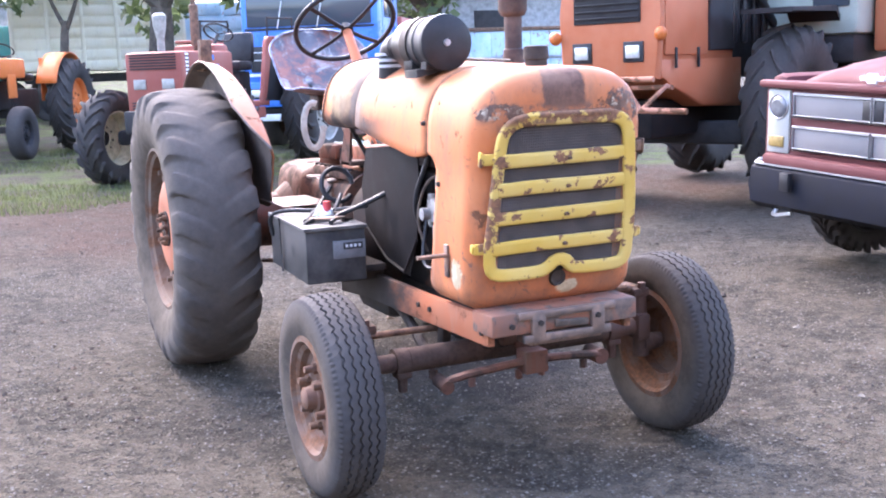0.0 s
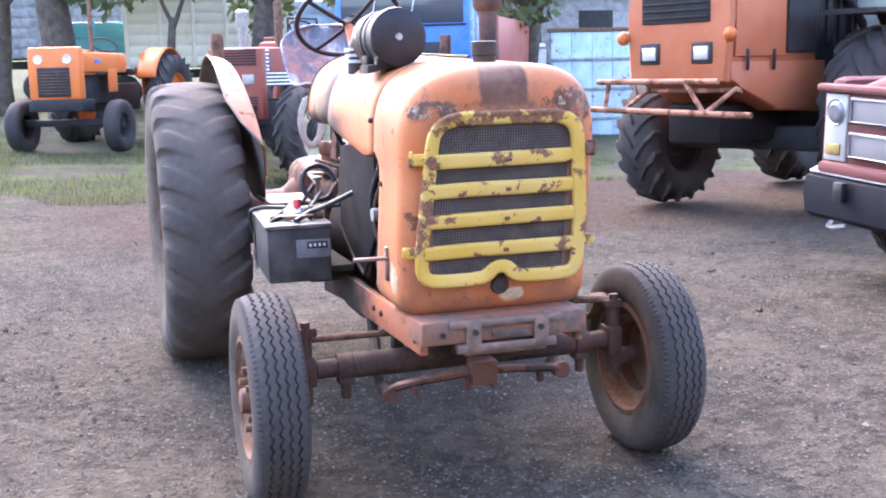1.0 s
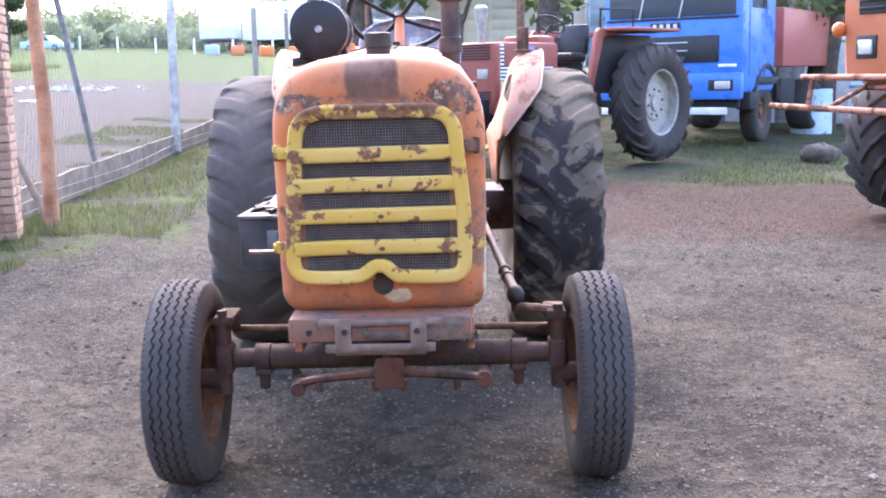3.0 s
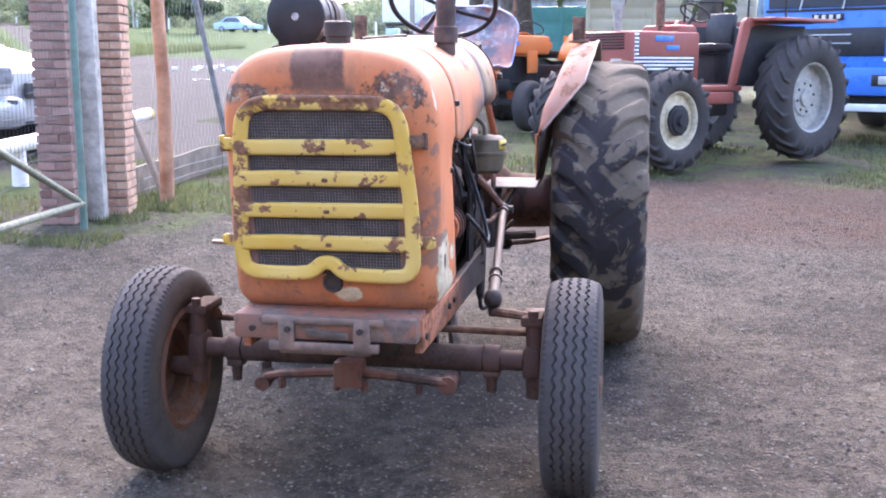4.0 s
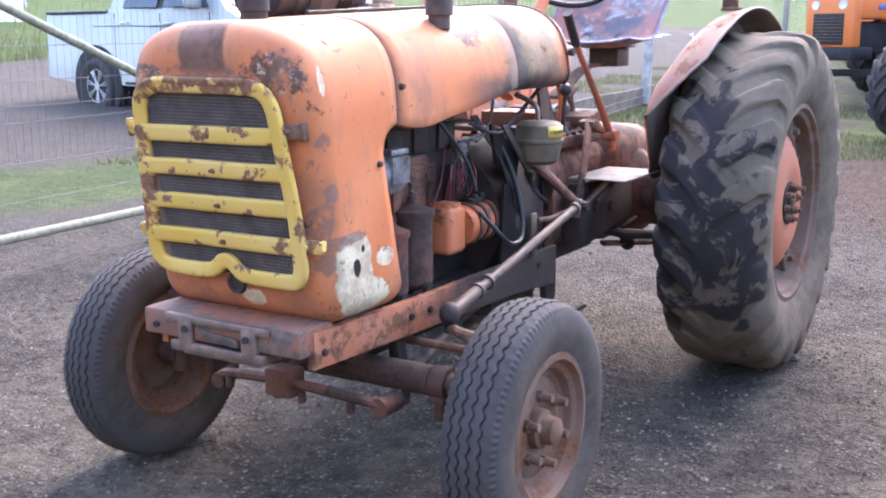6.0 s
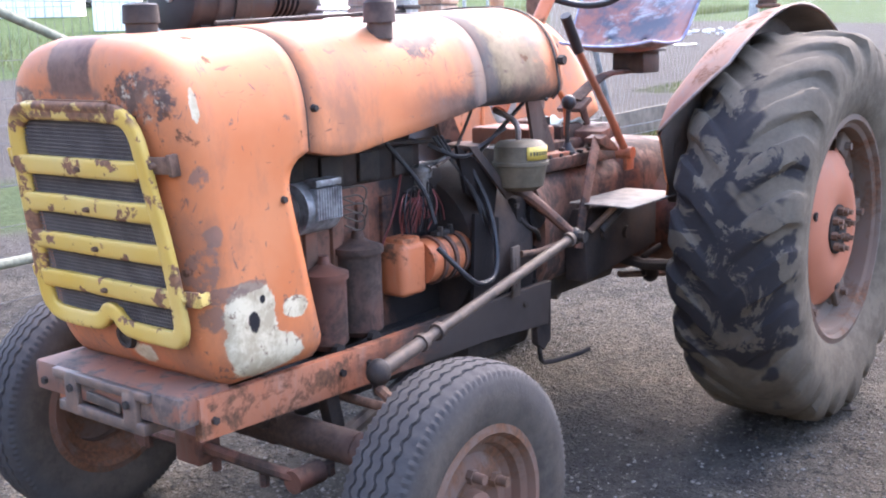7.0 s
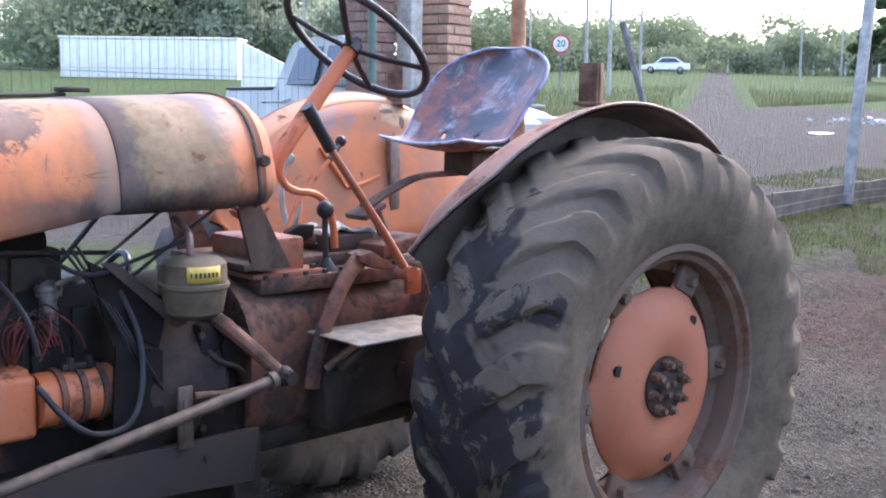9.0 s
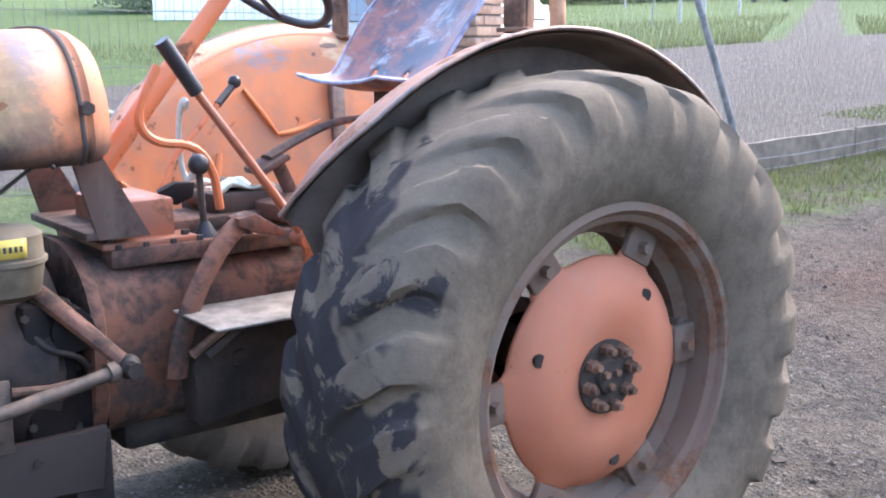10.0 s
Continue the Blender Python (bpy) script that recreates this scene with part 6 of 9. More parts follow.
    col = mix(nt, calc(nt, "MULTIPLY", fleck, 0.15), col, (0.30, 0.28, 0.24))
    # reddish earth between the gravel and the grass, and along the parked machines
    wob = calc(nt, "MULTIPLY", calc(nt, "SUBTRACT", n_big, 0.5), 3.0)
    yw = calc(nt, "ADD", y, wob)
    # the earth's colour is also lowered for the tree shade lying there
    earth = calc(nt, "MULTIPLY", band(nt, yw, 8.3, 1.5, 1.6), band(nt, x, 3.2, 4.0, 1.6))
    col = mix(nt, calc(nt, "MULTIPLY", calc(nt, "MULTIPLY", earth, ramp(nt, n_mid, 0.32, 0.56, 0.35, 1.0)), 0.92), col, mix(nt, ramp(nt, n_fine, 0.3, 0.7), (0.064, 0.040, 0.030), (0.113, 0.076, 0.058)))
    # darker soil under the tractor and round its left wheel
    dark_mask = blob(nt, (x, y), (0.45, 1.9), (0.62, 0.95), n_mid, 0.6)
    col = mix(nt, calc(nt, "MULTIPLY", dark_mask, 0.6), col, (0.045, 0.040, 0.038))
    # grass
    gr = calc(nt, "MAXIMUM", calc(nt, "MULTIPLY", ramp(nt, calc(nt, "ADD", y, calc(nt, "MULTIPLY", wob, 0.7)), 9.8, 10.9), ramp(nt, x, 9.0, 14.0, 1.0, 0.0)),
              calc(nt, "MULTIPLY", band(nt, calc(nt, "ADD", x, calc(nt, "MULTIPLY", wob, 0.3)), -3.3, 0.9, 0.5), ramp(nt, yw, 4.6, 5.6)))
    gr = calc(nt, "MULTIPLY", gr, ramp(nt, n_mid, 0.40, 0.62, 0.0, 0.85))
    # beyond the fence: a gravel road, then meadow
    u = calc(nt, "ADD", calc(nt, "MULTIPLY", x, -0.75), calc(nt, "MULTIPLY", y, 0.35))
    far = ramp(nt, calc(nt, "ADD", calc(nt, "MULTIPLY", x, -1.0), calc(nt, "MULTIPLY", wob, 0.4)), 18.6, 19.4)
    far = calc(nt, "MAXIMUM", far, calc(nt, "MULTIPLY", ramp(nt, calc(nt, "ADD", y, calc(nt, "MULTIPLY", wob, 0.6)), 38.5, 40.0), ramp(nt, x, -5.0, -4.0, 1.0, 0.0)))
    gr = calc(nt, "MULTIPLY", gr, ramp(nt, x, -4.6, -4.0))
    verge = calc(nt, "MULTIPLY", ramp(nt, x, -5.2, -4.4, 1.0, 0.0), band(nt, calc(nt, "ADD", u, wob), 6.2, 0.7, 0.8))
    gr = calc(nt, "MAXIMUM", gr, calc(nt, "MULTIPLY", verge, 0.8))
    track = calc(nt, "MULTIPLY", band(nt, calc(nt, "ADD", calc(nt, "ADD", calc(nt, "MULTIPLY", x, 0.84), calc(nt, "MULTIPLY", y, 0.54)), calc(nt, "MULTIPLY", wob, 0.25)), 2.2, 0.65, 0.6), 0.95)
    far = calc(nt, "MULTIPLY", far, calc(nt, "SUBTRACT", 1.0, track))
    gr = calc(nt, "MAXIMUM", gr, far)
    gcol = mix(nt, ramp(nt, n_fine, 0.3, 0.7), (0.048, 0.074, 0.024), (0.100, 0.138, 0.048))
    gcol = mix(nt, ramp(nt, n_mid, 0.45, 0.7, 0, 0.4), gcol, (0.16, 0.19, 0.065))
    road = calc(nt, "MULTIPLY", ramp(nt, x, -4.9, -4.3, 1.0, 0.0), 0.7)
    col = mix(nt, road, col, mix(nt, n_fine, (0.075, 0.065, 0.056), (0.14, 0.123, 0.107)))
    col = mix(nt, gr, col, gcol)
    nt.links.new(col, b.inputs["Base Color"])
    hgt = calc(nt, "ADD", calc(nt, "MULTIPLY", n_fine, 0.9), calc(nt, "MULTIPLY", n_grit, 0.25))
    hgt = calc(nt, "ADD", hgt, calc(nt, "MULTIPLY", calc(nt, "ADD", domes[0], calc(nt, "MULTIPLY", domes[1], 0.5)), 0.45))
    bump(nt, b, calc(nt, "SUBTRACT", hgt, calc(nt, "MULTIPLY", crack, 0.35)), 1.0, 0.05)
    return m


def axis_steps(lo, hi, dense_lo, dense_hi, fine, coarse_mult=1.35):
    v, out = dense_lo, []
    while v <= dense_hi:
        out.append(v)
        v += fine
    step, v = fine, out[-1]
    while v < hi:
        step *= coarse_mult
        v += step
        out.append(v)
    step, v = fine, out[0]
    left = []
    while v > lo:
        step *= coarse_mult
        v -= step
        left.append(v)
    return left[::-1] + out


g = Geo()
xs = axis_steps(-900, 900, -5.0, 5.0, 0.12)
ysteps = axis_steps(-400, 1600, -4.0, 12.0, 0.12)
vs = []
for yy in ysteps:
    row = []
    for xx in xs:
        near = max(abs(xx) - 6, abs(yy - 4) - 9, 0)
        k = 1 / (1 + near * 0.2)
        dz = (0.010 * noise.noise((xx * 1.6, yy * 1.6, 0)) + 0.007 * noise.noise((xx * 5.5, yy * 5.5, 3))) * k
        if abs(xx) < 1.2 and -0.3 < yy < 3.3:
            dz *= 0.4
        row.append(g.bm.verts.new((xx, yy, ground_z(xx, yy) + dz - 0.004)))
    vs.append(row)
for a, b_ in zip(vs, vs[1:]):
    for i in range(len(xs) - 1):
        g.bm.faces.new((a[i], a[i + 1], b_[i + 1], b_[i]))
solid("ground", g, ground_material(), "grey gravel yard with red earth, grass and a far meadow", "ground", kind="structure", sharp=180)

# unseen plain wall added behind the camera, to cut low sky light on fronts
g = Geo()
g.box((0, -11.0, 2.9), (34.0, 0.3, 6.0))
solid("wall_south", g, plain("sky_block_render", (0.22, 0.20, 0.18), 0.9, 0, 0.2, 1.5, 0.3), "unseen plain wall added behind the camera to block sky light", "wall", kind="structure")

# ---------------------------------------------------------------- more materials
M_ORANGE_FIAT = paint("bright_orange_enamel", (0.64, 0.15, 0.028), (0.60, 0.175, 0.05), rust_at=0.70, grime=0.15, rough=0.4)
M_RED_TR = paint("faded_red_tractor_paint", (0.225, 0.050, 0.032), (0.25, 0.075, 0.052), rust_at=0.68, grime=0.4, rough=0.55, dust=(0.19, 0.12, 0.10))
M_BIG = paint("dull_orange_machine_paint", (0.40, 0.115, 0.046), (0.44, 0.148, 0.068), rust_at=0.70, grime=0.3, rough=0.45, dust=(0.32, 0.18, 0.12))
M_TRUCK_RED = paint("faded_crimson_truck_paint", (0.088, 0.018, 0.018), (0.105, 0.030, 0.030), rust_at=0.70, grime=0.4, rough=0.68, dust=(0.115, 0.062, 0.060))
M_BLUE = paint("blue_truck_paint", (0.045, 0.155, 0.50), (0.06, 0.19, 0.55), rust_at=0.75, grime=0.15, rough=0.3, dust=(0.2, 0.24, 0.33))
M_CREAM = paint("cream_trailer_paint", (0.72, 0.68, 0.52), (0.76, 0.73, 0.60), rust_at=0.74, grime=0.35, rough=0.55)
M_SKYBLUE = paint("peeling_pale_blue_paint", (0.30, 0.44, 0.54), (0.45, 0.55, 0.60), rust_at=0.60, grime=0.5, rough=0.6, rust=(0.20, 0.15, 0.12), dust=(0.5, 0.48, 0.45))
M_TEAL = paint("teal_trailer_paint", (0.06, 0.25, 0.26), (0.09, 0.29, 0.29), rust_at=0.75, grime=0.2)
M_GREYWOOD = plain("weathered_grey_boards", (0.24, 0.24, 0.235), 0.85, 0, 0.3, 6, 0.4)
M_WHITE = plain("dusty_white_paint", (0.72, 0.72, 0.70), 0.45, 0, 0.12, 5, 0.08, spots=0.1)
M_BUMPER = plain("scuffed_black_bumper_paint", (0.010, 0.011, 0.016), 0.7, 0, 0.3, 8, 0.1, spots=0.1, spec=0.15)
M_PANEL = plain("pale_grille_paint", (0.155, 0.15, 0.148), 0.6, 0.0, 0.08, 3, 0.03, spots=0.05)
M_CREAMRIM = plain("cream_wheel_rim", (0.50, 0.44, 0.29), 0.5, 0, 0.25, 12, 0.2)
M_GREYRIM = plain("pale_grey_wheel_rim", (0.30, 0.285, 0.25), 0.5, 0.1, 0.25, 12, 0.2)
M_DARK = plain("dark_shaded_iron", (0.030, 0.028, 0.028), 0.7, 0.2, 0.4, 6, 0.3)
M_CHROME = plain("dull_chrome", (0.42, 0.42, 0.42), 0.4, 0.7, 0.1, 8, 0.02, spots=0.1)
M_SILVER = plain("silver_car_paint", (0.33, 0.33, 0.32), 0.38, 0.45, 0.06, 3, 0.02, spots=0.05)
M_SIGNAL = plain("dull_orange_lens", (0.50, 0.13, 0.03), 0.35, 0, 0.12, 20, 0.05)
M_PALEPOST = plain("pale_weathered_post", (0.36, 0.34, 0.30), 0.9, 0, 0.25, 9, 0.4, (0.46, 0.44, 0.39))
M_CONCRETE = plain("old_concrete", (0.29, 0.25, 0.205), 0.9, 0, 0.22, 7, 0.5)
M_WOODPOST = plain("stripped_orange_timber", (0.36, 0.16, 0.08), 0.8, 0, 0.35, 5, 0.5, (0.48, 0.27, 0.16))
M_WOODGREY = plain("weathered_plank", (0.20, 0.165, 0.125), 0.9, 0, 0.35, 5, 0.5)
M_GREENPIPE = plain("mossy_green_pipe", (0.215, 0.215, 0.15), 0.75, 0.0, 0.3, 25, 0.4)
M_GREEN = plain("green_post_paint", (0.13, 0.19, 0.15), 0.6, 0.1, 0.2, 12, 0.2)
M_POLE = plain("weathered_grey_steel", (0.20, 0.20, 0.195), 0.75, 0.05, 0.35, 9, 0.3)
M_OLDWIRE = plain("dull_old_wire", (0.13, 0.125, 0.12), 0.7, 0.2, 0.2, 20, 0.1)
M_GALV = plain("galvanised_wire", (0.40, 0.40, 0.39), 0.5, 0.6, 0.2, 20, 0.1)
M_YELLOWEND = plain("yellow_road_paint", (0.66, 0.42, 0.04), 0.6, 0, 0.2, 12, 0.2)
M_BARK = plain("rough_bark", (0.085, 0.068, 0.052), 0.95, 0, 0.4, 6, 0.9)
M_MORTAR = plain("pale_mortar", (0.25, 0.20, 0.165), 0.95, 0, 0.2, 10, 0.5)


def brick_mat(name, a, b_, worn):
    m, nt, b = nodes_of(name, 0.9)
    obj, x, y, z = axes(nt)
    info = nt.nodes.new("ShaderNodeObjectInfo")
    col = mix(nt, info.outputs["Random"], a, b_)
    col = mix(nt, ramp(nt, noise_tex(nt, 18, 5, 0.7, obj), 0.45, 0.75, 0, 0.7), col, worn)
    nt.links.new(col, b.inputs["Base Color"])
    bump(nt, b, noise_tex(nt, 60, 4, 0.7, obj), 0.5, 0.004)
    return m


M_BRICK = brick_mat("worn_red_brick", (0.20, 0.10, 0.073), (0.33, 0.195, 0.145), (0.33, 0.25, 0.205))
# second pillar's brick: worn plaster, and sunlight put into the paler colour
M_BRICK_PALE = brick_mat("sun_paled_plaster_brick", (0.33, 0.175, 0.11), (0.50, 0.31, 0.20), (0.55, 0.44, 0.33))


def glass_mat(name, tint=(0.05, 0.06, 0.07), rough=0.08):
    m, nt, b = nodes_of(name, rough)
    b.inputs["Base Color"].default_value = rgba(tint)
    b.inputs["Specular IOR Level"].default_value = 0.5
    return m


M_GLASS = glass_mat("dark_window_glass")
M_LENS = plain("headlamp_glass", (0.55, 0.55, 0.52), 0.15, 0.35, 0.12, 30, 0.15, spots=0.2)


def leaf_mat(name, a, b_):
    m, nt, b = nodes_of(name, 0.75)
    geo = nt.nodes.new("ShaderNodeNewGeometry")
    col = mix(nt, geo.outputs["Random Per Island"], a, b_)
    nt.links.new(col, b.inputs["Base Color"])
    b.inputs["Subsurface Weight"].default_value = 0.0
    t = nt.nodes.new("ShaderNodeBsdfTranslucent")
    nt.links.new(col, t.inputs[0])
    mx = nt.nodes.new("ShaderNodeMixShader")
    mx.inputs[0].default_value = 0.48
    nt.links.new(b.outputs[0], mx.inputs[1])
    nt.links.new(t.outputs[0], mx.inputs[2])
    nt.links.new(mx.outputs[0], nt.nodes["Material Output"].inputs[0])
    return m


M_LEAF = leaf_mat("tree_leaves", (0.05, 0.075, 0.03), (0.12, 0.155, 0.065))
# woods and willow leaves are paled: distance haze put into their colour
M_WOODS = leaf_mat("haze_paled_leaves", (0.16, 0.195, 0.105), (0.25, 0.29, 0.17))
M_LEAF2 = leaf_mat("haze_paled_willow_leaves", (0.30, 0.34, 0.22), (0.40, 0.44, 0.30))
M_BLADE = leaf_mat("grass_blades", (0.058, 0.076, 0.027), (0.145, 0.155, 0.065))

# ---------------------------------------------------------------- parked vehicles


def far_wheel(parent, loc, r, w, rim, rim_mat, out, lugs=True, tyre_mat=None, dish=0.4, name="wheel", n=20):
    """A wheel of a parked vehicle: rim with disc and hub, tyre under it. out: +1 where local +x faces outward."""
    g = Geo()
    hw = 0.36 * w
    g.lathe([(-hw, rim + 0.012), (-hw, rim - 0.02), (-hw * 0.4, rim - 0.05), (hw * dish, rim - 0.05), (hw * dish, rim * 0.55), (hw * dish + 0.02, rim * 0.5), (hw * dish + 0.02, rim * 0.28), (hw * dish + 0.05, rim * 0.24), (hw * dish + 0.05, 0.0)], (0, 0, 0), "X", 32)
    g.lathe([(hw * dish, rim - 0.05), (hw - 0.02, rim - 0.04), (hw, rim - 0.02), (hw, rim + 0.012)], (0, 0, 0), "X", 32)
    wh = part(name, g, rim_mat, parent, "", loc)
    wh.rotation_euler = (0.2, 0, 0 if out > 0 else math.pi)
    if lugs:
        part("tyre", lug_tyre(r, w, rim, n, 0.035, 0.06, 0.42, 1), tyre_mat or M_TYRE_FAR, wh, "dark lugged tyre")
    else:
        part("tyre", Geo().lathe(tyre_profile(r, w, rim), (0, 0, 0), "X", 48), tyre_mat or M_TYRE_FAR, wh, "dark road tyre")
    g = Geo()
    for k in range(8):
        a = 2 * math.pi * k / 8
        hexa(g, (hw * dish + 0.015, rim * 0.40 * math.cos(a), rim * 0.40 * math.sin(a)), (1, 0, 0), 0.018, 0.02)
    part("wheel_nut", g, M_DARK, wh)
    return wh


def bx(name, parent, c, size, mat, bevel=0.01, rot=(0, 0, 0), label=""):
    g = Geo()
    g.box(c, size, rot, min(bevel, min(size) * 0.45), 2)
    return part(name, g, mat, parent, label)


# red crew tractor with cream and grey wheels
def red_tractor():
    cx, cy = 0.77, 11.44
    t = thing("parked_tractor", pose(cx, cy, ground_z(cx, cy) - 0.01, 0, 0, -41.6), "faded red four-wheel-drive tractor with cream front wheels", "tractor", "parked tractors")
    bx("hood", t, (0, 0.50, 1.53), (0.80, 1.40, 0.50), M_RED_TR, 0.05)
    bx("nose", t, (0, -0.19, 1.30), (0.84, 0.14, 0.94), M_RED_TR, 0.04)
    for z0, n in ((1.56, 6), (0.98, 5)):
        for k in range(n):
            bx("grille_slat", t, (0, -0.265, z0 + 0.036 * k), (0.68, 0.03, 0.018), M_DARK, 0.004)
    for x in (-0.21, 0.21):
        bx("headlamp", t, (x, -0.262, 1.36), (0.18, 0.03, 0.13), M_GREYRIM, 0.01)
    bx("stripe_panel", t, (0.401, -0.135, 1.61), (0.008, 0.19, 0.29), M_DARK, 0.002)
    bx("stripe_panel", t, (0.402, 0.42, 1.365), (0.008, 1.30, 0.19), M_DARK, 0.002)
    for k in range(6):
        bx("side_stripe", t, (0.408, -0.135, 1.735 - 0.050 * k), (0.010, 0.15, 0.026), M_WHITE, 0.002)
    for k in range(4):
        bx("side_stripe", t, (0.409, 0.42, 1.435 - 0.047 * k), (0.010, 1.26, 0.023), M_WHITE, 0.002)
    bx("badge_bar", t, (0.404, 0.45, 1.69), (0.010, 0.36, 0.07), M_BLUE, 0.002)
    bx("badge_bar", t, (0.404, 0.62, 1.57), (0.010, 0.26, 0.06), M_BLUE, 0.002)
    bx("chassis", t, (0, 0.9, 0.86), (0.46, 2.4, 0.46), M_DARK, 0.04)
    bx("front_weight", t, (0, -0.38, 0.88), (0.62, 0.34, 0.30), M_DARK, 0.03)
    bx("axle", t, (0, 0.03, 0.66), (1.5, 0.22, 0.20), M_DARK, 0.05)
    bx("cowl", t, (0, 1.02, 1.62), (0.66, 0.42, 0.52), M_RED_TR, 0.06)
    bx("dash_side", t, (0.30, 1.20, 1.42), (0.06, 0.12, 0.72), M_RED_TR, 0.02)
    bx("platform", t, (0, 1.45, 1.03), (1.16, 0.95, 0.08), M_RED_TR, 0.02)
    bx("step", t, (0.56, 1.38, 0.90), (0.14, 0.60, 0.16), M_RED_TR, 0.02)
    bx("seat", t, (0, 1.92, 1.58), (0.48, 0.44, 0.14), M_BLACK, 0.05)
    bx("seat_pedestal", t, (0, 1.98, 1.27), (0.36, 0.34, 0.46), M_DARK, 0.04)
    bx("seat_back", t, (0, 2.16, 1.84), (0.48, 0.13, 0.46), M_BLACK, 0.05, (-8, 0, 0))
    for s in (-1, 1):
        g = Geo()
        g.plate([(1.60, 1.02), (1.74, 1.10), (1.99, 1.86), (2.10, 1.90), (3.50, 1.93), (3.54, 2.00), (1.92, 1.99), (1.84, 1.92)], 0.07, "X", s * 0.59 - 0.035, 0.012)
        fe = part("fender", g, M_RED_TR, t)
        g = Geo()
        g.plate([(1.76, 1.06), (3.0, 1.02), (3.40, 1.90), (2.05, 1.90)], 0.02, "X", s * 0.56 - 0.01, 0.004)
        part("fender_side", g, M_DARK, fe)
        bx("fender_top", fe, (s * 0.80, 2.78, 1.965), (0.40, 1.50, 0.05), M_RED_TR, 0.015)
        far_wheel(t, (s * 0.90, 0.03, 0.655), 0.655, 0.36, 0.375, M_CREAMRIM, s, dish=0.5, name="front_wheel", n=18)
        far_wheel(t, (s * 0.93, 2.84, 0.89), 0.89, 0.50, 0.50, M_GREYRIM, s, dish=0.2, name="rear_wheel", n=20)
        g = Geo()
        g.lathe([(0.0, 0.0), (0.0, 0.15), (0.03, 0.16), (0.055, 0.15), (0.06, 0.08), (0.10, 0.07), (0.10, 0.0)], (0, 0, 0), "X", 24)
        g.lathe([(0.0, 0.0), (0.0, 0.20), (0.03, 0.20), (0.035, 0.19), (0.035, 0.0)], (0, 0, 0), "X", 10)
        if s < 0:
            g.move(Matrix.Rotation(math.pi, 4, "Z"))
        g.move(pose(s * 1.0, 0.03, 0.655))
        part("hub_cap", g, M_DARK, t, "dark bolted hub")
    g = Geo()
    ring = [(0.21 * math.cos(2 * math.pi * k / 28), 0.21 * math.sin(2 * math.pi * k / 28), 0) for k in range(28)]
    g.tube(ring + ring[:2], 0.014, 8, cap=False)
    for k in range(3):
        a = 2.1 * k
        g.tube([(0, 0, -0.03), (0.21 * math.cos(a), 0.21 * math.sin(a), 0)], 0.009, 6)
    g.move(pose(0, 1.56, 2.06, -35, 0, 0))
    part("steering_wheel", g, M_BLACK, t)
    g = Geo()
    g.cyl((0, 1.22, 1.70), (0, 1.55, 2.04), 0.025, seg=8)
    part("steering_column", g, M_DARK, t)
    g = Geo()
    g.lathe([(1.55, 0.03), (1.85, 0.032), (1.86, 0.06), (2.4, 0.06), (2.42, 0.035), (2.7, 0.035)], (0.10, 0.71, 0), "Z", 16)
    part("exhaust_pipe", g, M_RUST, t)
    g = Geo()
    g.lathe([(1.60, 0.05), (1.95, 0.05), (2.10, 0.085), (2.24, 0.095), (2.28, 0.05), (2.28, 0.0)], (0.0, -0.02, 0), "Z", 16)
    part("air_intake", g, M_GREYRIM, t)
    g = Geo()
    for s in (-1, 1):
        g.tube([(s * 0.55, 2.02, 1.96), (s * 0.55, 2.03, 2.26), (s * 0.55, 2.9, 2.28), (s * 0.55, 2.92, 1.96)], 0.018, 6)
    part("hand_rail", g, M_DARK, t)
    return t


